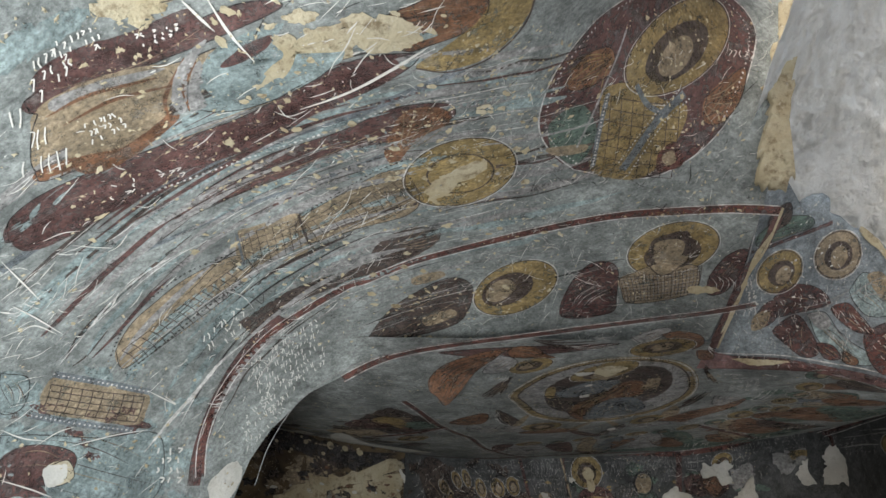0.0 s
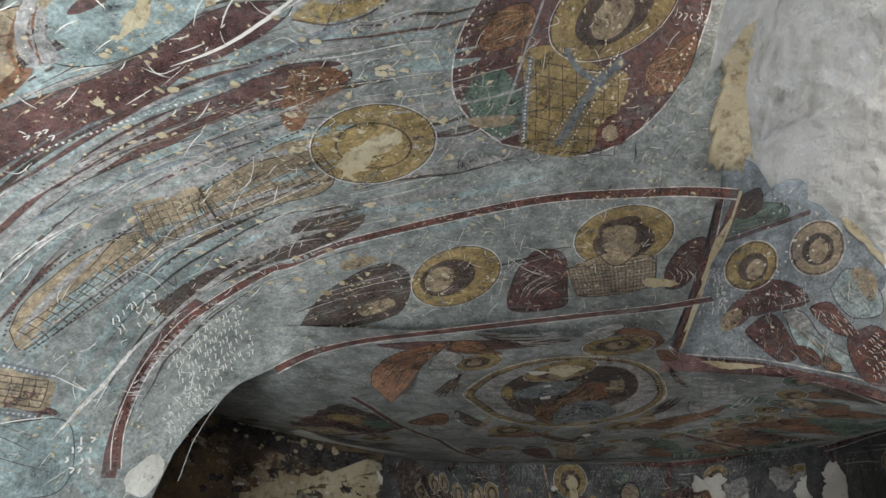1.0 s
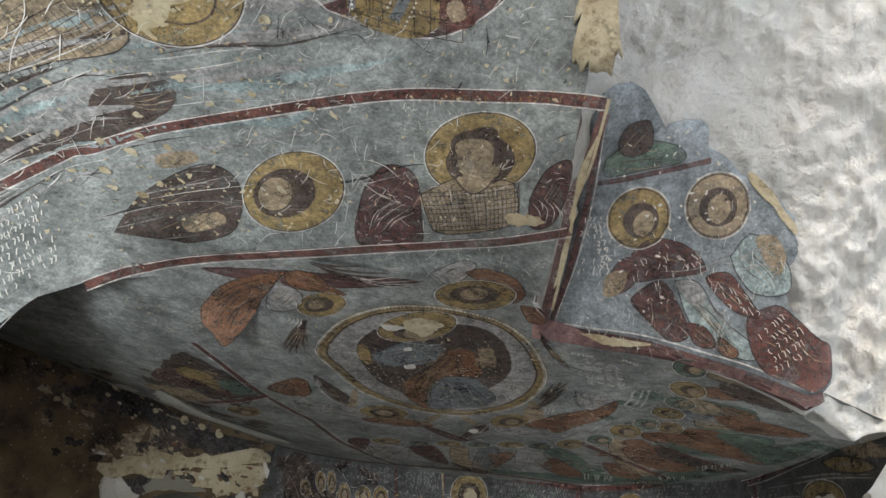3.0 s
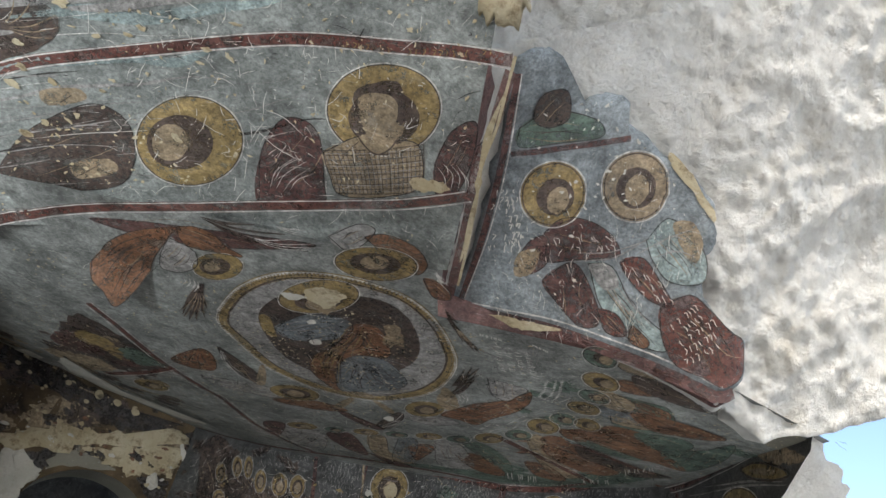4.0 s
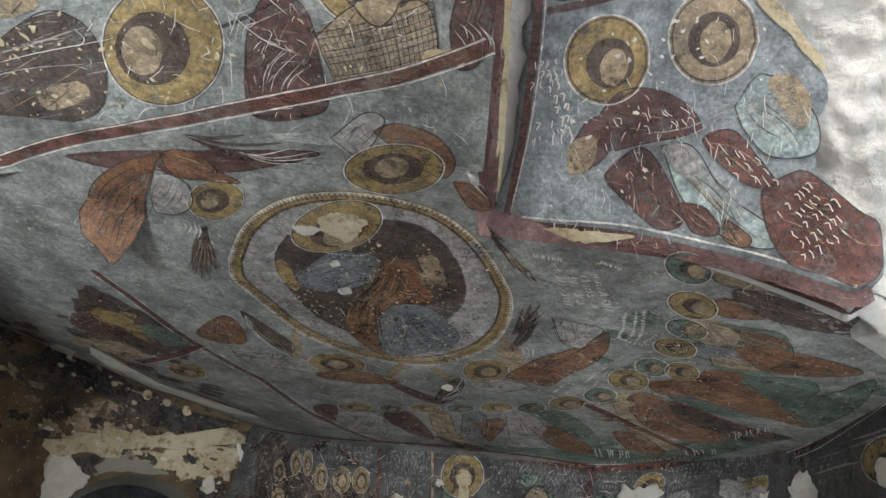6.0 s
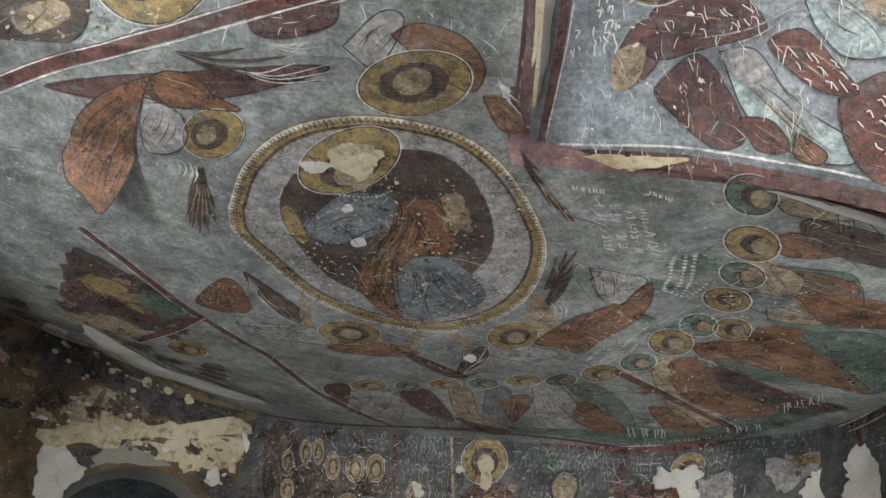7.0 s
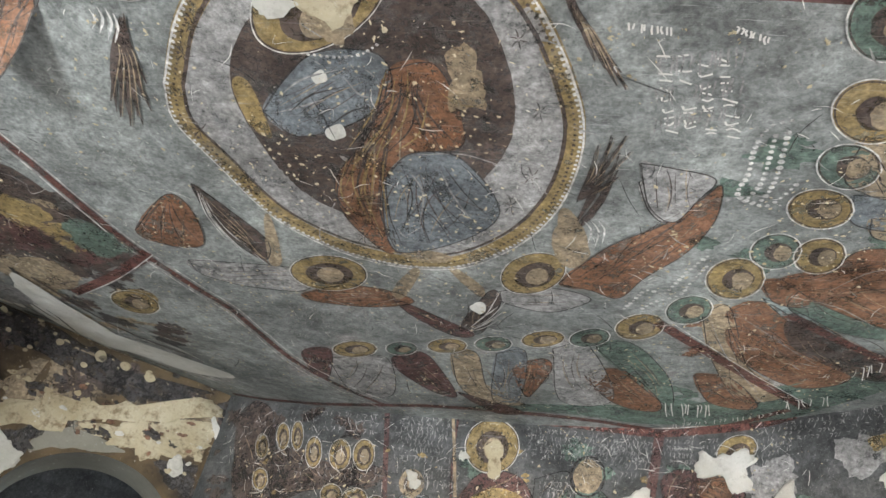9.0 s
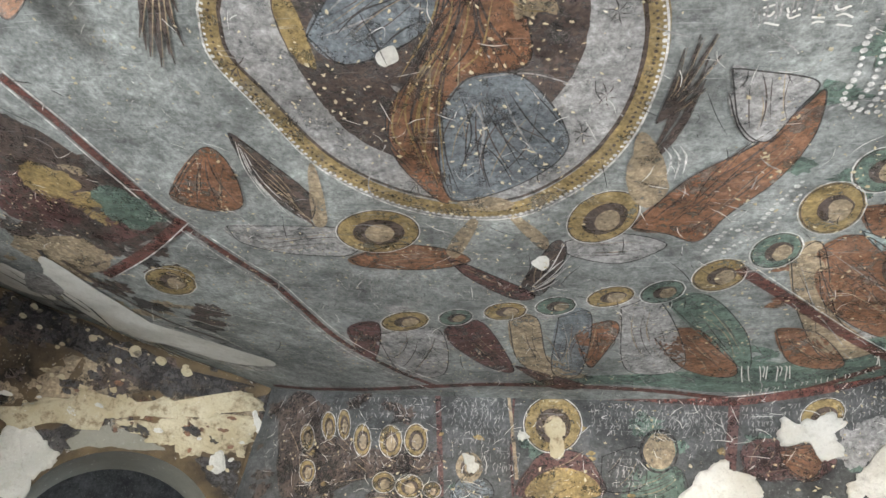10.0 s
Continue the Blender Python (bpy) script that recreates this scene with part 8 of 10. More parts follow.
blob(BACK, "inner_disc", halo, M_BROWN, [(0.07, 3.426), (0.074, 3.392), (0.063, 3.372), (0.04, 3.374), (0.016, 3.397), (-0.002, 3.433), (-0.007, 3.468), (0.005, 3.488), (0.028, 3.485), (0.053, 3.462)], 7, rough=0.004)
blob(BACK, "plain_oval", halo, M_TAN, [(0.062, 3.418), (0.066, 3.392), (0.06, 3.377), (0.046, 3.378), (0.03, 3.396), (0.018, 3.422), (0.014, 3.449), (0.02, 3.464), (0.034, 3.463), (0.05, 3.445)], 8, rough=0.006)
blob(BACK, "robe_patch", back_m, M_BROWN, [(-0.011, 3.361), (0.118, 3.35), (0.15, 3.257), (0.014, 3.266)], 2)
halo = blob(BACK, "halo", back_m, M_OCHRE, [(0.16, 3.198), (0.161, 3.155), (0.14, 3.129), (0.104, 3.13), (0.066, 3.158), (0.041, 3.203), (0.038, 3.248), (0.061, 3.273), (0.099, 3.271), (0.137, 3.242)], 5, rough=0.002)
stroke(BACK, "rim", halo, M_WHITE, [(0.162, 3.198), (0.163, 3.153), (0.141, 3.127), (0.104, 3.128), (0.065, 3.157), (0.039, 3.203), (0.036, 3.249), (0.06, 3.276), (0.099, 3.273), (0.138, 3.243), (0.162, 3.198)], 0.004, 6)
stroke(BACK, "outline", halo, M_BROWN, [(0.157, 3.198), (0.158, 3.157), (0.138, 3.132), (0.104, 3.133), (0.068, 3.16), (0.044, 3.203), (0.042, 3.245), (0.063, 3.27), (0.099, 3.267), (0.135, 3.24), (0.157, 3.198)], 0.0044, 6)
blob(BACK, "inner_disc", halo, M_BROWN, [(0.144, 3.193), (0.145, 3.164), (0.131, 3.147), (0.107, 3.148), (0.082, 3.167), (0.065, 3.196), (0.064, 3.225), (0.079, 3.242), (0.104, 3.241), (0.128, 3.222)], 7, rough=0.004)
blob(BACK, "plain_oval", halo, M_TAN, [(0.134, 3.185), (0.136, 3.164), (0.128, 3.151), (0.113, 3.151), (0.098, 3.165), (0.087, 3.187), (0.085, 3.209), (0.093, 3.222), (0.107, 3.221), (0.123, 3.207)], 8, rough=0.006)
blob(BACK, "robe_patch", back_m, M_BROWN, [(0.049, 3.136), (0.19, 3.131), (0.219, 3.051), (0.069, 3.055)], 2)
blob(BACK, "grey_oval", back_m, M_TAN, [(2.317, 3.409), (2.294, 3.339), (2.243, 3.302), (2.186, 3.312), (2.149, 3.365), (2.151, 3.438), (2.191, 3.498), (2.25, 3.513), (2.3, 3.477)], 6)
stroke(BACK, "dark_line", back_m, M_BLACK, [(2.332, 3.409), (2.305, 3.329), (2.245, 3.286), (2.178, 3.297), (2.135, 3.359), (2.136, 3.444), (2.183, 3.513), (2.253, 3.53), (2.312, 3.489), (2.332, 3.409)], 0.014, 5)
stroke(BACK, "pole_line", back_m, M_TAN, [(1.341, 3.724), (1.391, 3.464), (1.437, 3.19)], 0.02, 4)
blob(BACK, "bare_patch", back_m, M_LIME, [(3.682, 3.406), (3.768, 3.496), (3.845, 3.522), (3.909, 3.466), (3.883, 3.263), (3.696, 3.294)], 8, rough=0.03)
blob(BACK, "rubbed_patch", back_m, M_PALE, [(3.506, 3.61), (3.677, 3.622), (3.802, 3.578), (3.764, 3.462), (3.576, 3.419)], 3, rough=0.03)
blob(BACK, "ochre_patch", back_m, M_OCHRE, [(3.66, 3.588), (3.729, 3.611), (3.815, 3.586), (3.832, 3.518), (3.748, 3.549), (3.68, 3.519)], 5, rough=0.01)
bar_rows(BACK, "inscription", back_m, M_PALE, [(3.302, 3.749), (3.85, 3.785), (3.295, 3.632), (3.831, 3.608)], 4, 22, 0.004, 5, 0.85)

# the wall that swings forward at the open side

right_m = thing("wall_mural", RIGHT, 6.4, 3.3, "worn fresco with gold halo on the wall beside the rock", "mural")
stroke(RIGHT, "red_band", right_m, M_MAROON, [(7.493, 3.713), (6.975, 3.682), (6.355, 3.605), (6.056, 3.58), (5.873, 3.535)], 0.035, 2)
stroke(RIGHT, "white_line", right_m, M_WHITE, [(7.545, 3.736), (6.967, 3.707), (6.348, 3.632), (6.076, 3.61)], 0.007, 3)
stroke(RIGHT, "white_line", right_m, M_WHITE, [(7.485, 3.681), (6.944, 3.643), (6.324, 3.567), (6, 3.542)], 0.006, 3)
stroke(RIGHT, "red_band", right_m, M_MAROON, [(7.479, 3.744), (7.412, 3.631), (7.439, 3.471)], 0.04, 2)
halo = blob(RIGHT, "halo", right_m, M_OCHRE, [(6.135, 3.195), (6.207, 3.146), (6.348, 3.145), (6.526, 3.2), (6.682, 3.298), (6.726, 3.393), (6.651, 3.45), (6.473, 3.437), (6.292, 3.371), (6.167, 3.279)], 2, rough=0.002)
stroke(RIGHT, "rim", halo, M_WHITE, [(6.126, 3.192), (6.201, 3.142), (6.347, 3.141), (6.53, 3.197), (6.691, 3.298), (6.735, 3.396), (6.658, 3.455), (6.475, 3.441), (6.289, 3.373), (6.16, 3.279), (6.126, 3.192)], 0.006, 3)
stroke(RIGHT, "outline", halo, M_BROWN, [(6.149, 3.199), (6.216, 3.153), (6.351, 3.152), (6.52, 3.204), (6.668, 3.297), (6.71, 3.388), (6.639, 3.442), (6.47, 3.429), (6.298, 3.366), (6.179, 3.279), (6.149, 3.199)], 0.0066, 3)
blob(RIGHT, "inner_disc", halo, M_BROWN, [(6.246, 3.212), (6.285, 3.184), (6.362, 3.183), (6.458, 3.213), (6.544, 3.268), (6.572, 3.32), (6.53, 3.35), (6.431, 3.342), (6.331, 3.307), (6.262, 3.258)], 4, rough=0.004)
blob(RIGHT, "plain_oval", halo, M_TAN, [(6.285, 3.197), (6.312, 3.173), (6.363, 3.168), (6.423, 3.186), (6.473, 3.223), (6.49, 3.263), (6.46, 3.288), (6.399, 3.289), (6.336, 3.268), (6.294, 3.233)], 5, rough=0.006)
blob(RIGHT, "bare_patch", right_m, M_LIME, [(6.572, 3.324), (6.362, 3.294), (6.238, 3.213), (6.262, 3.139), (6.399, 3.148), (6.564, 3.222)], 8, rough=0.02)
blob(RIGHT, "ochre_oval", right_m, M_OCHRE, [(6.34, 3.519), (6.162, 3.498), (5.908, 3.395), (5.744, 3.297), (5.926, 3.323), (6.221, 3.434)], 2)
blob(RIGHT, "plain_oval", right_m, M_TAN, [(6.242, 3.484), (6.065, 3.438), (5.858, 3.346), (5.978, 3.363), (6.181, 3.44)], 3)
stroke(RIGHT, "outline", right_m, M_BROWN, [(6.375, 3.532), (6.16, 3.504), (5.877, 3.392), (5.716, 3.285), (5.928, 3.314), (6.224, 3.422), (6.375, 3.532)], 0.012, 4)
blob(RIGHT, "bare_patch", right_m, M_TAN, [(6.075, 3.525), (5.822, 3.479), (5.499, 3.318), (5.618, 3.307), (5.906, 3.404)], 2, rough=0.02)
blob(RIGHT, "bare_patch", right_m, M_LIME, [(6.068, 3.156), (5.937, 3.159), (5.853, 3.145), (5.882, 2.998), (6.064, 3.045)], 6, rough=0.03)
strokes(RIGHT, "pale_streak", right_m, M_PALE, [[(7.249, 3.603), (6.409, 3.427), (5.764, 3.236)], [(7.001, 3.603), (6.263, 3.415), (5.818, 3.273)], [(7.329, 3.524), (7.021, 3.471), (6.766, 3.406)]], 0.015, 3)
bar_rows(RIGHT, "inscription", right_m, M_PALE, [(7.351, 3.613), (6.74, 3.51), (7.372, 3.454), (6.83, 3.335)], 4, 8, 0.006, 4, 0.7)
blob(RIGHT, "bare_patch", right_m, M_LIME, [(7.585, 3.423), (7.514, 3.52), (7.377, 3.521), (7.282, 3.387), (7.345, 3.183), (7.586, 3.251)], 7, rough=0.03)
bar_rows(RIGHT, "inscription", right_m, M_PALE, [(7.531, 3.775), (7.307, 3.751), (7.568, 3.608), (7.363, 3.566)], 4, 7, 0.004, 4, 0.8)

# the left wall with the arch

left_w = thing("peeling_plaster", LEFT, -0.963, 3.503, "peeling cream and white plaster on stained arch wall", "plaster")
blob(LEFT, "ochre_stain", left_w, M_TAN, [(-1.659, 3.633), (-1.458, 3.793), (-1.215, 3.788), (-1.067, 3.625), (-1.238, 3.487), (-1.495, 3.391), (-1.636, 3.425)], 0, rough=0.05)
blob(LEFT, "dark_patch", left_w, M_BLACK, [(-1.975, 3.919), (-1.731, 3.969), (-1.394, 3.894), (-1.086, 3.823), (-0.818, 3.778), (-0.546, 3.861), (-0.7, 3.754), (-0.94, 3.611), (-1.067, 3.625), (-1.215, 3.788), (-1.502, 3.819), (-1.749, 3.772), (-1.884, 3.708)], 1, rough=0.03)
blob(LEFT, "lime_patch", left_w, M_CREAM, [(-1.688, 3.256), (-1.609, 3.36), (-1.521, 3.339), (-1.435, 3.34), (-1.476, 3.472), (-1.441, 3.465), (-1.375, 3.374), (-1.285, 3.437), (-1.199, 3.516), (-1.146, 3.494), (-1.042, 3.555), (-1.017, 3.61), (-0.957, 3.56), (-0.863, 3.644), (-0.775, 3.649), (-0.724, 3.716), (-0.601, 3.796), (-0.494, 3.752), (-0.451, 3.7), (-0.626, 3.638), (-0.74, 3.547), (-0.93, 3.483), (-1.113, 3.422), (-1.252, 3.352), (-1.374, 3.332), (-1.473, 3.263), (-1.648, 3.164)], 3, thick=0.006, rough=0.03)
blob(LEFT, "lime_flake", left_w, M_LIME, [(-1.693, 3.267), (-1.603, 3.346), (-1.53, 3.322), (-1.561, 3.248), (-1.663, 3.198)], 6, thick=0.004, rough=0.02)
blob(LEFT, "lime_flake", left_w, M_LIME, [(-1.438, 3.348), (-1.463, 3.456), (-1.412, 3.426), (-1.369, 3.359), (-1.391, 3.325)], 6, thick=0.004, rough=0.02)
blob(LEFT, "lime_flake", left_w, M_LIME, [(-1.352, 3.358), (-1.225, 3.453), (-1.049, 3.526), (-0.922, 3.561), (-1.062, 3.468), (-1.231, 3.382)], 6, thick=0.004, rough=0.02)
blob(LEFT, "lime_flake", left_w, M_LIME, [(-0.679, 3.689), (-0.61, 3.764), (-0.541, 3.746), (-0.601, 3.676)], 6, thick=0.004, rough=0.02)
blob(LEFT, "grey_plaster", left_w, M_REVEAL, [(-1.396, 3.307), (-1.254, 3.356), (-1.125, 3.32), (-0.992, 3.276), (-0.899, 3.254), (-1.091, 3.189), (-1.271, 3.152), (-1.382, 3.078), (-1.397, 3.192)], 1, rough=0.012)
blob(LEFT, "ochre_patch", left_w, M_CREAM, [(-1.228, 3.333), (-1.102, 3.392), (-0.865, 3.497), (-0.653, 3.609), (-0.499, 3.613), (-0.447, 3.478), (-0.573, 3.365), (-0.717, 3.269), (-0.879, 3.245), (-1.032, 3.294), (-1.168, 3.303)], 1, thick=0.005, rough=0.04)
blob(LEFT, "dark_patch", left_w, M_BROWN, [(-0.842, 3.532), (-0.66, 3.633), (-0.588, 3.636), (-0.704, 3.544), (-0.813, 3.5)], 4, rough=0.02)
blob(LEFT, "dark_patch", left_w, M_BLACK, [(-0.98, 3.45), (-0.899, 3.474), (-0.885, 3.415), (-0.941, 3.397)], 4, rough=0.02)
blob(LEFT, "dark_patch", left_w, M_BROWN, [(-0.823, 3.397), (-0.741, 3.442), (-0.643, 3.381), (-0.668, 3.329), (-0.748, 3.341)], 4, rough=0.03)
blob(LEFT, "dark_patch", left_w, M_BLACK, [(-1.505, 3.189), (-1.415, 3.274), (-1.376, 3.241), (-1.41, 3.146), (-1.363, 3.085), (-1.435, 3.058), (-1.555, 3.09)], 2, rough=0.03)
blob(LEFT, "lime_patch", left_w, M_LIME, [(-1.622, 3.103), (-1.523, 3.122), (-1.461, 3.048), (-1.428, 3.041), (-1.433, 2.943), (-1.508, 2.841)], 3, thick=0.008, rough=0.02)
blob(LEFT, "lime_patch", left_w, M_LIME, [(-0.653, 3.305), (-0.608, 3.339), (-0.568, 3.283), (-0.593, 3.232), (-0.641, 3.251)], 3, thick=0.006, rough=0.015)
blob(LEFT, "dark_patch", left_w, M_BLACK, [(-0.75, 3.244), (-0.661, 3.311), (-0.561, 3.327), (-0.444, 3.183), (-0.425, 3.068), (-0.533, 3.111), (-0.64, 3.194)], 0, rough=0.03)
blob(LEFT, "grey_plaster", left_w, M_PALE, [(-0.452, 3.263), (-0.323, 3.373), (-0.255, 3.209), (-0.379, 3.145)], 1, rough=0.03)
blob(LEFT, "lime_patch", left_w, M_LIME, [(-0.502, 3.657), (-0.482, 3.679), (-0.428, 3.574), (-0.392, 3.579), (-0.345, 3.473), (-0.379, 3.461), (-0.429, 3.529)], 3, thick=0.006, rough=0.012)
blob(LEFT, "lime_patch", left_w, M_CREAM, [(-0.298, 3.439), (-0.304, 3.533), (-0.28, 3.632), (-0.278, 3.734), (-0.241, 3.767), (-0.233, 3.71), (-0.265, 3.661), (-0.269, 3.569), (-0.279, 3.476)], 3, thick=0.006, rough=0.012)
blob(LEFT, "pale_spot", left_w, M_CREAM, [(-1.788, 3.903), (-1.78, 3.924), (-1.76, 3.917), (-1.768, 3.896)], 3, rough=0.008)
blob(LEFT, "pale_spot", left_w, M_CREAM, [(-1.677, 3.877), (-1.668, 3.897), (-1.649, 3.89), (-1.657, 3.87)], 3, rough=0.008)
blob(LEFT, "pale_spot", left_w, M_CREAM, [(-1.587, 3.887), (-1.578, 3.908), (-1.558, 3.901), (-1.567, 3.88)], 3, rough=0.008)
blob(LEFT, "pale_spot", left_w, M_CREAM, [(-1.513, 3.847), (-1.499, 3.88), (-1.467, 3.869), (-1.481, 3.836)], 3, rough=0.008)
blob(LEFT, "pale_spot", left_w, M_CREAM, [(-1.659, 3.778), (-1.648, 3.806), (-1.62, 3.796), (-1.632, 3.768)], 3, rough=0.008)
blob(LEFT, "pale_spot", left_w, M_CREAM, [(-1.439, 3.825), (-1.428, 3.85), (-1.405, 3.841), (-1.416, 3.817)], 3, rough=0.008)
blob(LEFT, "pale_spot", left_w, M_CREAM, [(-1.774, 3.76), (-1.767, 3.776), (-1.752, 3.77), (-1.758, 3.755)], 3, rough=0.008)
blob(LEFT, "pale_spot", left_w, M_CREAM, [(-1.88, 3.919), (-1.871, 3.944), (-1.848, 3.935), (-1.857, 3.91)], 3, rough=0.008)
blob(LEFT, "pale_spot", left_w, M_CREAM, [(-1.304, 3.85), (-1.287, 3.888), (-1.25, 3.875), (-1.268, 3.838)], 3, rough=0.008)
blob(LEFT, "pale_spot", left_w, M_CREAM, [(-1.388, 3.934), (-1.381, 3.952), (-1.364, 3.946), (-1.372, 3.929)], 3, rough=0.008)
blob(LEFT, "pale_spot", left_w, M_CREAM, [(-1.211, 3.837), (-1.203, 3.853), (-1.187, 3.848), (-1.195, 3.831)], 3, rough=0.008)
blob(LEFT, "pale_spot", left_w, M_CREAM, [(-0.986, 3.835), (-0.973, 3.86), (-0.948, 3.852), (-0.961, 3.826)], 3, rough=0.008)
blob(LEFT, "pale_spot", left_w, M_CREAM, [(-1.687, 3.709), (-1.681, 3.725), (-1.665, 3.72), (-1.672, 3.704)], 3, rough=0.008)
blob(LEFT, "pale_spot", left_w, M_CREAM, [(-1.286, 3.62), (-1.278, 3.636), (-1.262, 3.63), (-1.27, 3.615)], 3, rough=0.008)
blob(LEFT, "pale_spot", left_w, M_CREAM, [(-1.089, 3.892), (-1.081, 3.91), (-1.064, 3.904), (-1.073, 3.887)], 3, rough=0.008)
blob(LEFT, "pale_spot", left_w, M_CREAM, [(-1.846, 3.808), (-1.839, 3.828), (-1.819, 3.822), (-1.827, 3.801)], 3, rough=0.008)
blob(LEFT, "pale_spot", left_w, M_CREAM, [(-1.569, 4.05), (-1.563, 4.063), (-1.551, 4.059), (-1.557, 4.046)], 3, rough=0.008)
blob(LEFT, "pale_spot", left_w, M_CREAM, [(-1.669, 4), (-1.664, 4.013), (-1.652, 4.009), (-1.657, 3.996)], 3, rough=0.008)
blob(LEFT, "pale_spot", left_w, M_CREAM, [(-1.159, 3.79), (-1.151, 3.807), (-1.135, 3.801), (-1.143, 3.784)], 3, rough=0.008)

# ragged plaster lip between vault and painted rock

blob(VAULT, "lower_edge", edge, M_CREAM, [(22.25, 32.09), (20.8, 30.71), (19.87, 29.24), (19.08, 27.49), (18.31, 26.4), (17.26, 24.35), (17.05, 24.12), (17.43, 24.46), (18.31, 25.93), (19.19, 27.36), (20.01, 28.99), (21.01, 30.68), (22.01, 31.66)], 8, rough=0.02)

# the row of halos and the bands, drawn finer

blob(VAULT, "robe", row_m, M_TAN, [(8.34, 29.62), (10.51, 30.38), (11.67, 30.45), (12.67, 29.7), (14.11, 30.34), (15.62, 29.96), (15.21, 28.08), (12.73, 27.53), (9.3, 27.5), (8.62, 28.53)], 3)
lattice(VAULT, "lattice_pattern", row_m, M_BROWN, [(8.37, 29.74), (15.93, 30.12), (8.95, 27.59), (15.35, 27.79)], 22, 9, 0.004, 5)
lattice(VAULT, "lattice_pattern", row_m, M_PALE, [(8.56, 29.59), (15.69, 29.95), (9.12, 27.7), (15.15, 27.9)], 15, 6, 0.003, 5)
blob(VAULT, "neck_cloth", row_m, M_TAN, [(11.58, 30.64), (13.69, 30.6), (13.84, 30.07), (12.39, 29.67), (11.21, 30.18)], 6)
stroke(VAULT, "neck_line", row_m, M_BROWN, [(11.22, 30.46), (11.8, 29.88), (12.5, 29.66), (13.42, 29.95), (14.1, 30.44)], 0.008, 7)
blob(VAULT, "plain_oval", row_m, M_TAN, [(11.54, 32.28), (12.36, 32.67), (13.88, 32.64), (14.48, 32.14), (14, 31.13), (12.78, 30.6), (11.69, 31.01)], 7)
blob(VAULT, "inner_disc", row_m, M_BROWN, [(11.09, 32.06), (11.76, 32.96), (14.47, 33.29), (15.08, 32.55), (14.86, 31.42), (14.34, 31.11), (14.41, 31.91), (13.85, 32.55), (12.53, 32.62), (11.58, 32.05), (11.21, 31.16)], 6)
strokes(VAULT, "feather_pattern", row_m, M_WHITE, [[(4.57, 27.53), (5.31, 28.32), (7.05, 29.11)], [(5.03, 27.38), (5.83, 28.09), (7.27, 28.8)], [(4.05, 27.42), (4.65, 28.41), (6.11, 29.21)], [(17.14, 29.1), (17.7, 28.52), (17.36, 27.78)], [(17.62, 29.09), (18.17, 28.47), (17.86, 27.73)], [(18.11, 28.99), (18.55, 28.29), (18.35, 27.68)], [(16.71, 28.95), (17.1, 28.39), (16.93, 27.82)], [(5.51, 27.5), (6.21, 28.11), (7.46, 28.51)], [(4.46, 27.9), (5.21, 28.68), (6.5, 29.22)], [(18.32, 28.73), (18.71, 28.22), (18.6, 27.77)]], 0.004, 5)
blob(VAULT, "bare_patch", row_m, M_CREAM, [(14.67, 28.41), (15.63, 28.48), (16.96, 28.17), (17.21, 27.79), (15.76, 27.68), (14.92, 27.98)], 8, rough=0.015)
banded(BOTH, "red_band", band_m, M_RED, [(-15.93, 20.81), (-13.21, 22.43), (-9.12, 23.75), (-3.02, 24.85), (4.42, 25.75), (10.41, 26.19), (15.39, 26.35), (19.77, 26.57)], 0.062)
stroke(VAULT, "white_line", band_m, M_PALE, [(-28.93, 15.56), (-27.07, 19.57), (-24.89, 22.96), (-22.38, 25.84), (-17.48, 28.6), (-10.32, 30.72)], 0.008, 5)
stroke(VAULT, "red_band", band_m, M_MAROON, [(-26.13, 11.86), (-26.29, 14.23), (-26.06, 17.14), (-25.39, 20.22), (-24.18, 23.06), (-22.63, 25.1)], 0.09, 2)
stroke(VAULT, "pale_streak", band_m, M_WHITE, [(-30.33, 13.8), (-29.12, 16.15), (-27.68, 18.63), (-26.59, 20.93), (-24.89, 22.96)], 0.03, 3, taper=True)
stroke(VAULT, "pale_streak", band_m, M_WHITE, [(-38.6, 18.44), (-37.75, 21.06), (-36.89, 23.79), (-35.38, 26.34), (-33.12, 28.69)], 0.014, 3, taper=True)
stroke(VAULT, "white_line", band_m, M_PALE, [(-34.5, 18.81), (-32.84, 21.21), (-30.65, 23.79), (-27.6, 27.08), (-22.78, 30.76), (-15.61, 35.71), (-11.28, 37.89)], 0.008, 6)
stroke(VAULT, "white_line", band_m, M_PALE, [(-21.49, 12.21), (-20.82, 15.56), (-18.82, 19.19), (-14.57, 22.27), (-7.58, 24.57)], 0.006, 4)
bar_rows(VAULT, "score_mark", band_m, M_SCRATCH, [(-24.29, 21.25), (-19.63, 25.49), (-21.67, 17.18), (-17.55, 22.01)], 8, 18, 0.006, 6, 0.75)
bar_rows(VAULT, "score_mark", band_m, M_SCRATCH, [(-23.88, 16.75), (-22.11, 18.87), (-22.43, 14.59), (-20.02, 18.2)], 5, 9, 0.006, 6, 0.75)
bar_rows(VAULT, "score_mark", band_m, M_SCRATCH, [(-28.9, 22.55), (-26.84, 25.37), (-27.28, 20.83), (-25.37, 24.24)], 3, 8, 0.007, 6, 0.7)
bar_rows(VAULT, "score_mark", band_m, M_SCRATCH, [(-29.62, 14.27), (-27.75, 14.48), (-28.89, 11.62), (-27.05, 11.78)], 4, 3, 0.011, 6, 0.9)

# the long robe, drawn finer

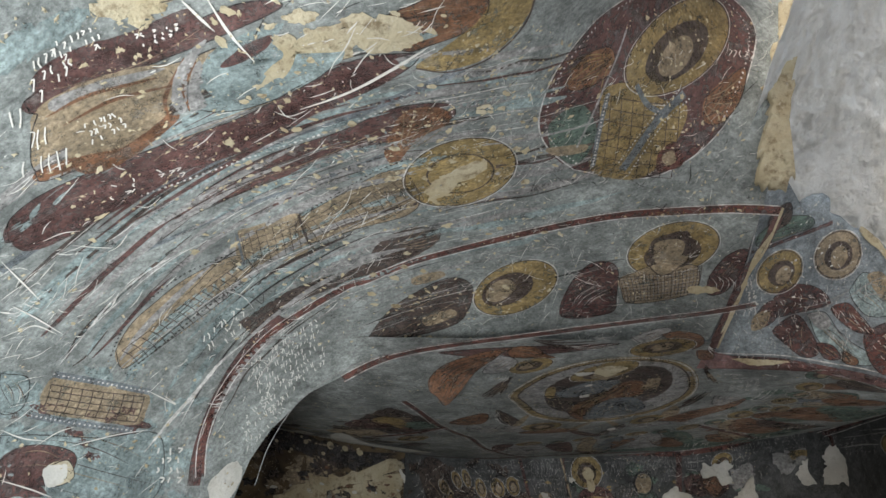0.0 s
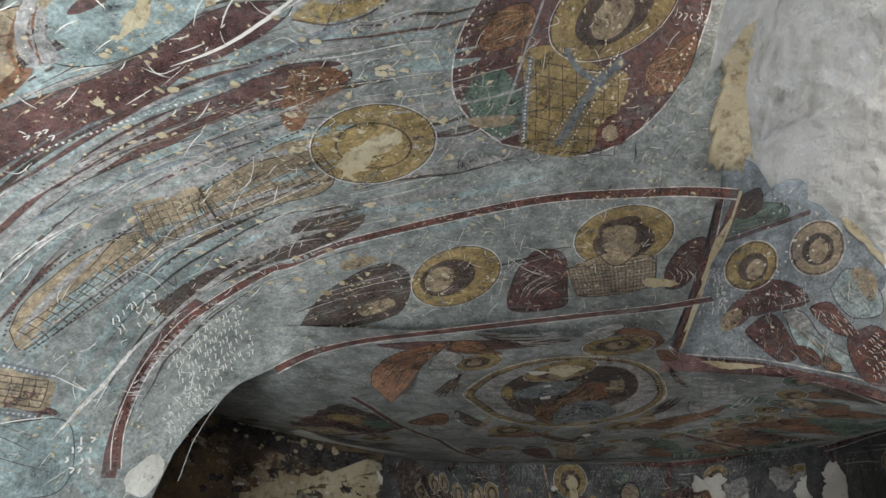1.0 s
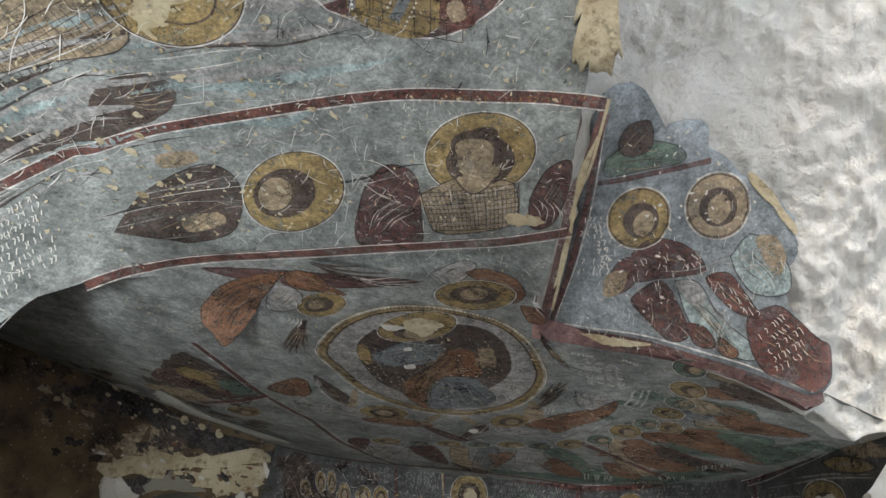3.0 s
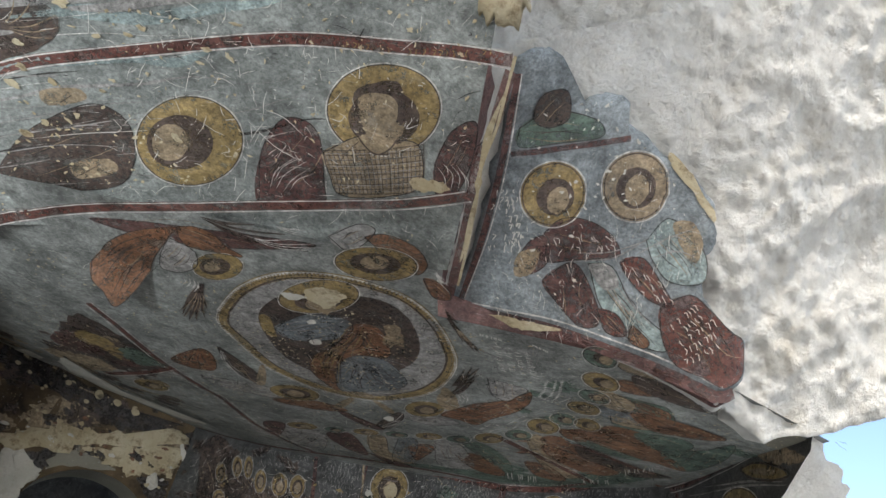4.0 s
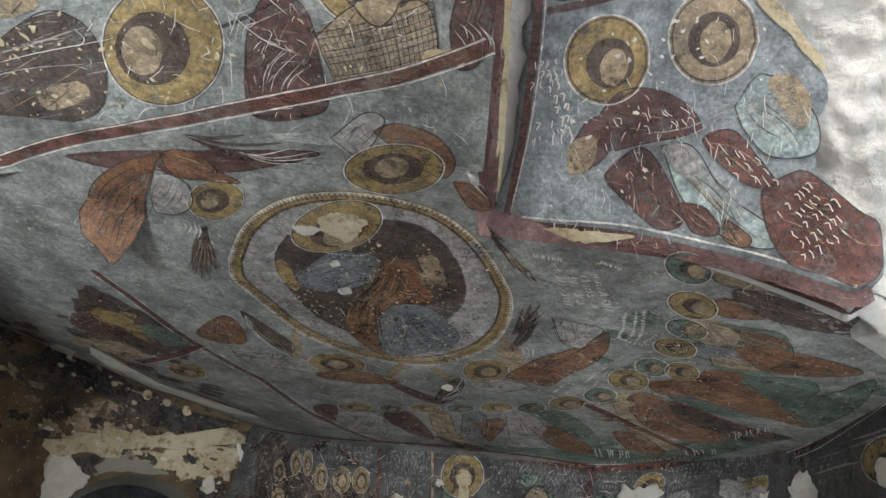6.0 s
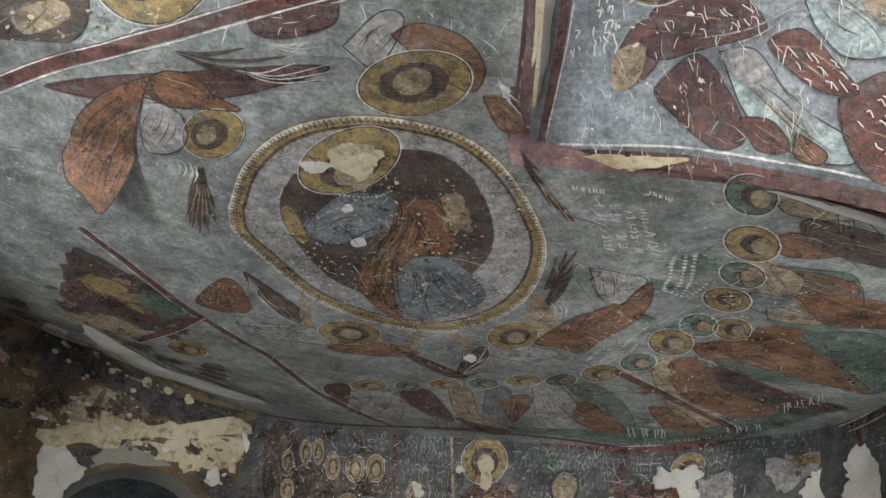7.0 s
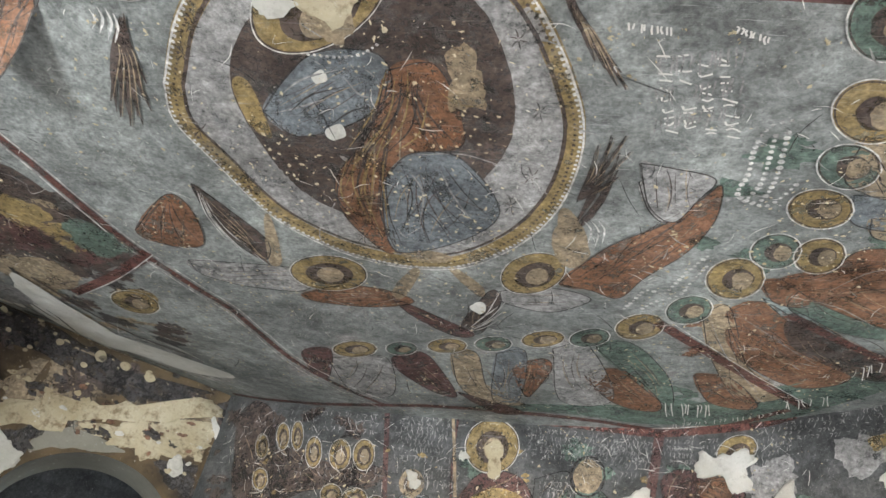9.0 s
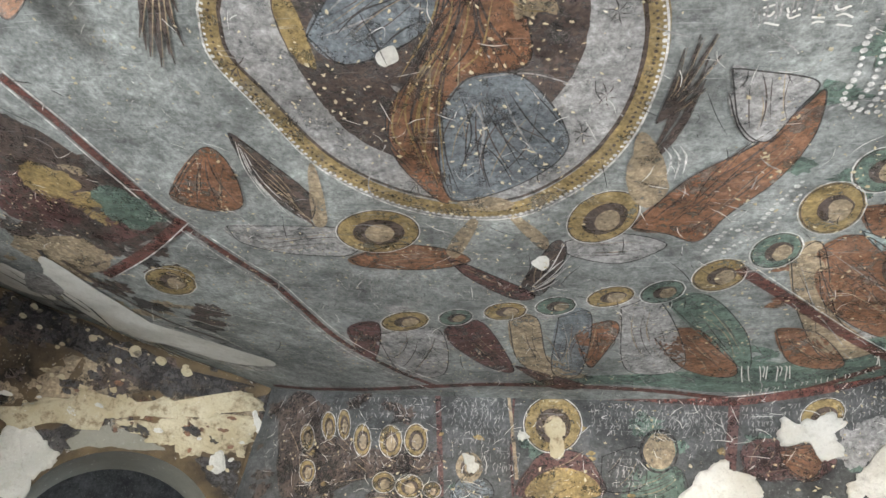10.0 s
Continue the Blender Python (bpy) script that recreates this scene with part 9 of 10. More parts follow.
blob(VAULT, "pale_robe", long_robe, M_TAN, [(-50.56, 34.21), (-48.31, 37.25), (-44.9, 39.91), (-42.58, 40.65), (-41.31, 38.33), (-41.05, 37.26), (-43.13, 33.48), (-45.55, 31.88), (-47.27, 32.76), (-49.56, 33.34)], 6)
blob(VAULT, "pale_fold", long_robe, M_PALE, [(-50.08, 34.88), (-47.51, 37.61), (-43.52, 40.35), (-44.69, 38.94), (-47.62, 36.43), (-49.35, 34.32)], 7)
blob(VAULT, "rust_fold", long_robe, M_RUST, [(-46.07, 31.9), (-43.19, 33.55), (-40.6, 37.42), (-39.87, 37.21), (-41.9, 33.24), (-44.22, 31.49)], 7)
strokes(VAULT, "fold_pattern", long_robe, M_RUST, [[(-49.64, 33.74), (-47.62, 36.43), (-43.48, 39.58)], [(-48.09, 33.76), (-45.73, 36.79), (-42.17, 39.41)], [(-40.46, 37.24), (-41.95, 38.55), (-42.46, 41.62)], [(-39.28, 38.36), (-41.04, 39.84), (-41.32, 42.08)]], 0.02, 8)
blob(VAULT, "pale_cuff", long_robe, M_PALE, [(-40.94, 38.23), (-42.38, 40.26), (-42.2, 42.43), (-41.47, 43.42), (-41.49, 41.55), (-41.04, 39.84), (-39.51, 38.28)], 8)
blob(VAULT, "pale_cuff", long_robe, M_PALE, [(-39.42, 38.55), (-40.87, 40.38), (-41.17, 41.91), (-40.37, 41.51), (-39.89, 40.28), (-38.16, 39.23)], 8)
blob(VAULT, "aqua_sleeve", long_robe, M_AQUA, [(-40.23, 41.09), (-40.43, 42.9), (-38.67, 44.98), (-36.01, 46.89), (-35.83, 46.25), (-39.11, 43.17), (-38.77, 42.35), (-36.22, 43.49), (-32.9, 45.05), (-29.08, 47.11), (-28.16, 45.89), (-31.45, 44.02), (-35.1, 41.21), (-37.88, 40.04)], 7)
blob(VAULT, "rust_sleeve", long_robe, M_MAROON, [(-39.01, 42.26), (-38.09, 44.25), (-36.19, 45.88), (-35.95, 44.77), (-37.65, 42.89)], 8)
blob(VAULT, "maroon_fold", long_robe, M_MAROON, [(-38.8, 34.99), (-34.5, 38.74), (-30.78, 42.25), (-29.49, 44.07), (-25.63, 46.25), (-22.22, 47.45), (-21.81, 45.8), (-27.71, 41.56), (-30.71, 38.59), (-34.61, 35.57), (-37.97, 33.85)], 4)
blob(VAULT, "maroon_fold", long_robe, M_MAROON, [(-46.08, 25.42), (-45.43, 27.12), (-43.2, 30.07), (-40.93, 32.65), (-37.78, 34.38), (-38.21, 32.61), (-40.98, 29.02), (-44, 25.68)], 4)
blob(VAULT, "maroon_fold", long_robe, M_MAROON, [(-52.38, 35.75), (-51.19, 38.1), (-47.76, 41.34), (-44.57, 44.64), (-43.09, 43.91), (-44.59, 40.96), (-48.58, 37.58), (-51.09, 34.84)], 4)
blob(VAULT, "bluish_plaster", long_robe, M_AQUA, [(-56.28, 36.7), (-54.92, 38.75), (-52.23, 40.65), (-51.97, 39.03), (-53.62, 35.99), (-54.51, 34.66)], 3, rough=0.03)
blob(VAULT, "bare_patch", long_robe, M_CREAM, [(-51.52, 41.47), (-49.74, 43.09), (-46, 44.57), (-45.91, 43.34), (-48.76, 41.53)], 9, rough=0.035)
blob(VAULT, "bare_patch", long_robe, M_CREAM, [(-36.19, 45.88), (-34.26, 46.77), (-29.23, 47.31), (-29.06, 46.63), (-32.61, 45.52), (-32.52, 43.7), (-34.31, 42.67), (-34.48, 44.55)], 9, rough=0.03)
blob(VAULT, "bare_patch", long_robe, M_CREAM, [(-35.92, 47.63), (-33.2, 48.87), (-32.54, 48.03), (-34.91, 47.18)], 9, rough=0.02)
blob(VAULT, "bare_patch", long_robe, M_CREAM, [(-29.89, 49.06), (-27.37, 50.44), (-20.74, 50.64), (-21.32, 49.33), (-27.34, 48.53)], 9, rough=0.03)
stroke(VAULT, "score_line", long_robe, M_SCRATCH, [(-29.59, 41.49), (-25.45, 44.06), (-20.92, 47.69), (-18.99, 49.23)], 0.016, 10, taper=True)
stroke(VAULT, "score_line", long_robe, M_SCRATCH, [(-43.53, 46.01), (-40.39, 44.79), (-36.28, 43.56)], 0.012, 10, taper=True)
stroke(VAULT, "score_line", long_robe, M_SCRATCH, [(-45.4, 44.94), (-43.32, 44.59), (-41.19, 44.23)], 0.012, 10, taper=True)
bar_rows(VAULT, "score_mark", long_robe, M_SCRATCH, [(-46.86, 34.5), (-45.18, 36.11), (-45.02, 33.21), (-43.31, 35.47)], 3, 7, 0.006, 11, 0.6)
bar_rows(VAULT, "score_mark", long_robe, M_SCRATCH, [(-52.83, 38.14), (-50.56, 40.64), (-50.65, 36.82), (-49, 39.41)], 3, 7, 0.006, 11, 0.6)
bar_rows(VAULT, "score_mark", long_robe, M_SCRATCH, [(-47.63, 41.18), (-44.78, 43.4), (-46.43, 40.38), (-44.02, 42.82)], 3, 7, 0.006, 11, 0.6)
bar_rows(VAULT, "score_mark", long_robe, M_SCRATCH, [(-42.37, 31.03), (-37.6, 34.91), (-41.31, 30.25), (-36.31, 33.89)], 3, 7, 0.006, 11, 0.6)
bar_rows(VAULT, "score_mark", long_robe, M_SCRATCH, [(-53.62, 35.99), (-52.09, 38.53), (-50.71, 33.48), (-50.13, 36.84)], 3, 7, 0.006, 11, 0.6)
bar_rows(VAULT, "score_mark", long_robe, M_SCRATCH, [(-52.59, 33.03), (-49.6, 36.21), (-48.54, 28.76), (-45.55, 31.22)], 3, 7, 0.006, 11, 0.6)

# the foot of the pier

blob(VAULT, "aqua_wash", lattice_m, M_AQUA, [(-40.31, 13.55), (-37.55, 14.18), (-33.7, 14.55), (-30.01, 14.82), (-30.2, 12.64), (-32.78, 10.42), (-38.86, 9.78)], 1, rough=0.03)
blob(VAULT, "aqua_wash", lattice_m, M_AQUA, [(-41.89, 16.98), (-39.95, 16.99), (-38.72, 15.12), (-40.76, 14.58)], 1, rough=0.03)
blob(VAULT, "maroon_wash", lattice_m, M_MAROON, [(-39.63, 11.86), (-38.51, 12.74), (-36.34, 13.04), (-36.33, 11.94), (-38.22, 10.98), (-36.22, 10.5), (-38.86, 9.78)], 2, rough=0.03)
blob(VAULT, "bare_patch", lattice_m, M_LIME, [(-36.69, 11.89), (-35.33, 12.36), (-35.18, 11.34), (-36.18, 10.94)], 5, rough=0.012)
blob(VAULT, "bare_patch", lattice_m, M_LIME, [(-25.04, 12.34), (-23.57, 13.67), (-22.79, 13.12), (-23.28, 11.21), (-24.77, 11.1)], 5, rough=0.012)
strokes(VAULT, "score_line", lattice_m, M_SCRATCH, [[(-39.24, 10.85), (-37.34, 10.55), (-35.75, 10.19)], [(-37.93, 13.19), (-36.81, 14.29), (-35.82, 14.82)], [(-35.73, 13.5), (-32.91, 14.65), (-30.61, 15.35)], [(-43.64, 21.65), (-41.77, 21.33), (-39.31, 20.71)], [(-39.69, 20.62), (-41.48, 20.8), (-42.29, 20)], [(-46.1, 24.17), (-43.77, 23.24), (-42.02, 22.5)], [(-30.14, 17.86), (-29.08, 17.39), (-31.55, 18.07)], [(-40.46, 13.89), (-38.85, 13.6), (-37.34, 13.65)]], 0.008, 8)

# cloths and wings in and round the great ring

strokes(CEIL, "fold_pattern", ring_m, M_OCHRE, [[(1.366, 5.392), (1.294, 5.571), (1.16, 5.778)], [(1.389, 5.426), (1.339, 5.604), (1.171, 5.865)], [(1.436, 5.388), (1.401, 5.6), (1.291, 5.768)], [(1.496, 5.489), (1.442, 5.676), (1.342, 5.773)], [(1.152, 5.823), (1.093, 6.005), (1.125, 6.148)], [(1.2, 5.774), (1.151, 5.955), (1.174, 6.194)], [(1.265, 5.769), (1.19, 5.999), (1.217, 6.298)], [(1.532, 5.485), (1.588, 5.532), (1.659, 5.541)]], 0.007, 6)
strokes(CEIL, "fold_pattern", ring_m, M_BLACK, [[(1.38, 5.373), (1.319, 5.569), (1.177, 5.754)], [(1.415, 5.407), (1.371, 5.584), (1.238, 5.78)], [(1.467, 5.421), (1.421, 5.637), (1.316, 5.775)], [(1.123, 5.869), (1.071, 6.055), (1.131, 6.198)], [(1.233, 5.78), (1.167, 5.976), (1.196, 6.245)], [(1.266, 5.947), (1.233, 6.14), (1.259, 6.377)], [(1.132, 5.716), (1.112, 5.621), (1.082, 5.514)], [(0.992, 5.589), (1.082, 5.514), (1.212, 5.47)], [(1.321, 5.551), (1.219, 5.576), (1.103, 5.666)]], 0.007, 7)
strokes(CEIL, "fold_pattern", ring_m, M_BLACK, [[(1.359, 5.847), (1.377, 6.029), (1.313, 6.23)], [(1.46, 5.881), (1.485, 6.04), (1.541, 6.208)], [(1.4, 6.073), (1.461, 6.164), (1.505, 6.297)], [(1.516, 5.834), (1.583, 5.984), (1.683, 6.138)], [(1.451, 5.973), (1.404, 6.169), (1.416, 6.335)], [(1.279, 5.946), (1.268, 6.137), (1.292, 6.345)], [(1.569, 5.808), (1.64, 5.907), (1.714, 6.037)]], 0.006, 7)
strokes(CEIL, "pale_highlight", ring_m, M_PALE, [[(1.383, 5.866), (1.422, 5.999), (1.387, 6.197)], [(1.501, 5.856), (1.541, 6.012), (1.613, 6.173)], [(0.97, 5.518), (1.071, 5.445), (1.2, 5.4)], [(0.941, 5.592), (1.021, 5.569), (1.128, 5.529)], [(1.218, 5.434), (1.255, 5.502), (1.301, 5.517)]], 0.008, 6)
blob(CEIL, "bare_patch", ring_m, M_CREAM, [(1.133, 5.094), (1.203, 5.01), (1.307, 5.032), (1.327, 5.113), (1.255, 5.219), (1.169, 5.195)], 9, rough=0.02)
blob(CEIL, "bare_patch", ring_m, M_LIME, [(0.987, 5.145), (1.069, 5.132), (1.12, 5.158), (1.03, 5.202)], 9, rough=0.012)
dots(CEIL, "beaded_trim", ring_m, M_WHITE, [(1.117, 5.339), (1.21, 5.347), (1.294, 5.332), (1.357, 5.29)], 0.02, 0.006, 8)
blob(CEIL, "gold_sleeve", ring_m, M_OCHRE, [(0.821, 5.464), (0.868, 5.455), (0.88, 5.578), (0.885, 5.695), (0.839, 5.687), (0.812, 5.546)], 7)
strokes(CEIL, "feather_pattern", fly3, M_BROWN, [[(0.505, 5.228), (0.431, 5.384), (0.319, 5.569)], [(0.505, 5.228), (0.434, 5.417), (0.32, 5.649)], [(0.505, 5.228), (0.445, 5.437), (0.34, 5.695)], [(0.505, 5.228), (0.468, 5.416), (0.394, 5.641)], [(0.505, 5.228), (0.492, 5.382), (0.453, 5.556)]], 0.018, 4)
strokes(CEIL, "feather_pattern", fly3, M_TAN, [[(0.463, 5.32), (0.439, 5.384), (0.328, 5.568)], [(0.465, 5.339), (0.442, 5.417), (0.328, 5.648)], [(0.471, 5.351), (0.453, 5.436), (0.348, 5.695)], [(0.485, 5.338), (0.476, 5.415), (0.402, 5.64)], [(0.499, 5.319), (0.5, 5.381), (0.461, 5.555)]], 0.005, 5)
strokes(CEIL, "feather_pattern", fly3, M_BROWN, [[(1.908, 5.084), (1.965, 5.18), (2.008, 5.282)], [(1.908, 5.084), (1.987, 5.214), (2.055, 5.36)], [(1.908, 5.084), (2.006, 5.243), (2.096, 5.427)], [(1.908, 5.084), (2.02, 5.249), (2.126, 5.441)], [(1.908, 5.084), (1.971, 5.201), (2.021, 5.329)]], 0.018, 4)
strokes(CEIL, "feather_pattern", fly3, M_TAN, [[(1.943, 5.141), (1.971, 5.179), (2.015, 5.281)], [(1.956, 5.161), (1.994, 5.214), (2.062, 5.359)], [(1.967, 5.178), (2.013, 5.242), (2.103, 5.426)], [(1.976, 5.181), (2.027, 5.248), (2.133, 5.441)], [(1.947, 5.153), (1.977, 5.201), (2.028, 5.328)]], 0.005, 5)
strokes(CEIL, "feather_pattern", fly3, M_BROWN, [[(2.007, 6.006), (2.046, 5.84), (2.062, 5.687)], [(2.007, 6.006), (2.069, 5.821), (2.107, 5.65)], [(2.007, 6.006), (2.091, 5.814), (2.148, 5.638)], [(2.007, 6.006), (2.102, 5.858), (2.171, 5.717)], [(2.007, 6.006), (2.087, 5.927), (2.145, 5.854)]], 0.018, 4)
strokes(CEIL, "feather_pattern", fly3, M_TAN, [[(2.032, 5.905), (2.053, 5.84), (2.069, 5.686)], [(2.046, 5.892), (2.076, 5.82), (2.114, 5.649)], [(2.06, 5.889), (2.098, 5.814), (2.155, 5.637)], [(2.066, 5.915), (2.109, 5.857), (2.178, 5.717)], [(2.057, 5.957), (2.095, 5.926), (2.152, 5.854)]], 0.005, 5)
strokes(CEIL, "feather_pattern", fly3, M_BROWN, [[(0.638, 6.577), (0.567, 6.308), (0.478, 6.067)], [(0.638, 6.577), (0.569, 6.364), (0.483, 6.167)], [(0.638, 6.577), (0.582, 6.419), (0.505, 6.27)], [(0.638, 6.577), (0.598, 6.474), (0.533, 6.382)], [(0.638, 6.577), (0.619, 6.516), (0.573, 6.463)]], 0.018, 4)
strokes(CEIL, "feather_pattern", fly3, M_TAN, [[(0.597, 6.411), (0.576, 6.307), (0.487, 6.067)], [(0.599, 6.445), (0.579, 6.363), (0.492, 6.166)], [(0.607, 6.479), (0.592, 6.417), (0.514, 6.27)], [(0.617, 6.513), (0.608, 6.472), (0.542, 6.381)], [(0.629, 6.539), (0.629, 6.514), (0.583, 6.462)]], 0.005, 5)
blob(CEIL, "robe", fly3, M_RUST, [(1.963, 6.601), (2.098, 6.365), (2.2, 6.245), (2.346, 6.119), (2.45, 5.95), (2.505, 5.873), (2.521, 6.092), (2.45, 6.323), (2.321, 6.523), (2.235, 6.699), (2.112, 6.646)], 3)
strokes(CEIL, "fold_pattern", fly3, M_BROWN, [[(2.109, 6.582), (2.263, 6.353), (2.446, 6.104)], [(2.171, 6.637), (2.326, 6.434), (2.479, 6.151)], [(2.181, 6.359), (2.329, 6.2), (2.486, 5.945)], [(2.035, 6.562), (2.103, 6.456), (2.179, 6.331)]], 0.008, 5)
blob(BOTH, "robe", fly1, M_RUST, [(-8.26, 21.34), (-7.16, 22.5), (-5.1, 23.38), (-2.95, 23.88), (-1.81, 24.05), (-2.47, 23.54), (-3.32, 22.8), (-4.26, 21.96), (-5.36, 20.33), (-6.52, 19.15), (-7.39, 19.82), (-8.14, 20.32)], 3)
blob(BOTH, "robe", fly1, M_RUST, [(-1.81, 24.05), (-0.65, 24.26), (0.72, 24.12), (1.47, 23.61), (2.56, 23.23), (0.87, 23.2), (-1.13, 23.24), (-1.74, 23.57)], 3)
strokes(BOTH, "fold_pattern", fly1, M_BROWN, [[(-7.95, 21.09), (-6.38, 22.54), (-2.76, 23.75)], [(-7.49, 20.33), (-6.3, 22.12), (-3.28, 23.23)], [(-6.88, 19.58), (-5.91, 21.5), (-3.65, 22.65)], [(-6.23, 19.58), (-5.27, 21.17), (-4.19, 22.1)], [(-1.53, 23.86), (-0.17, 23.74), (0.98, 23.34)], [(-0.78, 24.08), (0.53, 23.88), (1.46, 23.41)]], 0.008, 5)
blob(BOTH, "pale_cloth", fly1, M_PALE, [(-2.52, 23.47), (-1.9, 23.35), (-0.85, 23.04), (-1, 22.36), (-2.25, 21.9), (-3.55, 21.91), (-3.41, 22.52)], 2)

# dim side panel and arch wall

blob(CEIL, "dim_scene", left_m, M_BROWN, [(-0.466, 5.937), (-0.247, 6.071), (-0.065, 6.345), (-0.012, 6.564), (-0.358, 6.786), (-0.745, 7.001), (-0.8, 6.647), (-0.762, 6.343)], 1, rough=0.03)
blob(CEIL, "dim_scene", left_m, M_OCHRE, [(-0.506, 6.145), (-0.358, 6.207), (-0.342, 6.314), (-0.539, 6.402), (-0.59, 6.289)], 3, rough=0.02)
blob(CEIL, "dim_scene", left_m, M_GREEN, [(-0.233, 6.311), (-0.083, 6.382), (-0.029, 6.542), (-0.254, 6.597), (-0.326, 6.472)], 3, rough=0.02)
blob(CEIL, "dim_scene", left_m, M_TAN, [(-0.917, 6.811), (-0.566, 6.718), (-0.581, 6.896), (-0.934, 7.073)], 3, rough=0.02)
blob(CEIL, "dim_scene", left_m, M_MAROON, [(-0.602, 6.367), (-0.479, 6.398), (-0.603, 6.63), (-0.736, 6.643)], 3, rough=0.02)
stroke(CEIL, "red_band", left_m, M_RED, [(0.043, 6.534), (-0.249, 6.78), (-0.66, 7.078)], 0.06, 5)
stroke(CEIL, "white_line", left_m, M_WHITE, [(0.062, 6.55), (-0.232, 6.804), (-0.615, 7.088)], 0.007, 6)
halo = blob(CEIL, "halo", left_m, M_OCHRE, [(-0.167, 7.129), (-0.238, 7.203), (-0.334, 7.235), (-0.415, 7.212), (-0.443, 7.136), (-0.413, 7.045), (-0.339, 6.975), (-0.251, 6.951), (-0.179, 6.978), (-0.146, 7.045)], 3, rough=0.002)
stroke(CEIL, "rim", halo, M_WHITE, [(-0.163, 7.13), (-0.237, 7.206), (-0.336, 7.24), (-0.42, 7.217), (-0.448, 7.138), (-0.417, 7.044), (-0.341, 6.972), (-0.25, 6.947), (-0.176, 6.975), (-0.142, 7.044), (-0.163, 7.13)], 0.005, 4)
stroke(CEIL, "outline", halo, M_BROWN, [(-0.173, 7.127), (-0.241, 7.197), (-0.331, 7.227), (-0.408, 7.205), (-0.434, 7.132), (-0.406, 7.047), (-0.336, 6.981), (-0.253, 6.957), (-0.184, 6.983), (-0.153, 7.047), (-0.173, 7.127)], 0.0055, 4)
blob(CEIL, "inner_disc", halo, M_BROWN, [(-0.211, 7.114), (-0.251, 7.154), (-0.302, 7.17), (-0.344, 7.155), (-0.36, 7.114), (-0.345, 7.065), (-0.305, 7.027), (-0.257, 7.014), (-0.216, 7.029), (-0.199, 7.067)], 5, rough=0.004)
blob(CEIL, "plain_oval", halo, M_TAN, [(-0.22, 7.112), (-0.25, 7.146), (-0.286, 7.16), (-0.313, 7.15), (-0.321, 7.119), (-0.307, 7.08), (-0.277, 7.048), (-0.243, 7.035), (-0.216, 7.045), (-0.208, 7.074)], 6, rough=0.006)
blob(CEIL, "lime_streak", left_m, M_LIME, [(-1.373, 7.115), (-1.27, 7.18), (-1.243, 7.441), (-1.449, 7.648), (-1.649, 7.574), (-1.678, 7.458)], 6, rough=0.015)
blob(CEIL, "lime_streak", left_m, M_LIME, [(-1.092, 7.141), (-1.028, 7.257), (-1.052, 7.621), (-1.09, 7.988), (-1.319, 8.125), (-1.292, 7.724), (-1.226, 7.393)], 6, rough=0.015)
blob(CEIL, "lime_streak", left_m, M_PALE, [(-0.921, 7.794), (-0.603, 7.865), (-0.361, 8.104), (-0.152, 8.274), (-0.477, 8.454), (-0.823, 8.274), (-1.04, 8.117)], 6, rough=0.015)
strokes(CEIL, "pale_streak", left_m, M_LIME, [[(-1.041, 7.664), (-1.241, 8.581), (-0.883, 9.206)], [(-1.203, 8.159), (-0.546, 9.023)], [(-0.611, 7.6), (-0.462, 7.898), (-0.176, 8.233)], [(-1.028, 7.257), (-1.07, 7.768)]], 0.014, 7)
blob(LEFT, "lime_patch", left_w, M_LIME, [(-1.693, 3.001), (-1.69, 3.17), (-1.581, 3.152), (-1.487, 3.032), (-1.418, 3.001), (-1.466, 2.86), (-1.476, 2.746), (-1.574, 2.715)], 8, thick=0.004, rough=0.02)
blob(LEFT, "lime_patch", left_w, M_CREAM, [(-1.787, 3.23), (-1.666, 3.217), (-1.641, 3.304), (-1.47, 3.41), (-1.465, 3.476), (-1.401, 3.394), (-1.05, 3.559), (-0.996, 3.6), (-0.978, 3.543), (-0.56, 3.782), (-0.467, 3.705), (-0.81, 3.542), (-1.237, 3.359), (-1.293, 3.258), (-1.542, 3.204), (-1.632, 3.134), (-1.751, 3.146)], 9, thick=0.004, rough=0.02)
blob(LEFT, "dark_patch", left_w, M_BLACK, [(-2.103, 3.964), (-1.928, 4), (-1.55, 3.879), (-1.185, 3.798), (-0.698, 3.772), (-0.909, 3.652), (-1.282, 3.677), (-1.691, 3.732), (-1.912, 3.814), (-2.036, 3.808)], 9, rough=0.03)
blob(LEFT, "ochre_patch", left_w, M_TAN, [(-0.961, 3.487), (-0.716, 3.575), (-0.527, 3.661), (-0.479, 3.47), (-0.522, 3.372), (-0.75, 3.338), (-0.985, 3.355)], 7, rough=0.03)
blob(LEFT, "dark_patch", left_w, M_BLACK, [(-1.58, 3.114), (-1.412, 3.258), (-1.372, 3.188), (-1.444, 3.104), (-1.449, 3.008), (-1.507, 3.044)], 10, rough=0.02)
blob(LEFT, "pale_spot", left_w, M_LIME, [(-0.566, 3.27), (-0.569, 3.213), (-0.604, 3.188), (-0.645, 3.213), (-0.661, 3.27), (-0.64, 3.315), (-0.597, 3.315)], 11, rough=0.008)
blob(LEFT, "lime_patch", left_w, M_LIME, [(-0.493, 3.639), (-0.447, 3.626), (-0.368, 3.51), (-0.326, 3.441), (-0.368, 3.436), (-0.455, 3.54)], 11, rough=0.012)
blob(LEFT, "lime_patch", left_w, M_LIME, [(-0.259, 3.74), (-0.22, 3.732), (-0.255, 3.568), (-0.266, 3.46), (-0.291, 3.473), (-0.271, 3.605)], 11, rough=0.012)
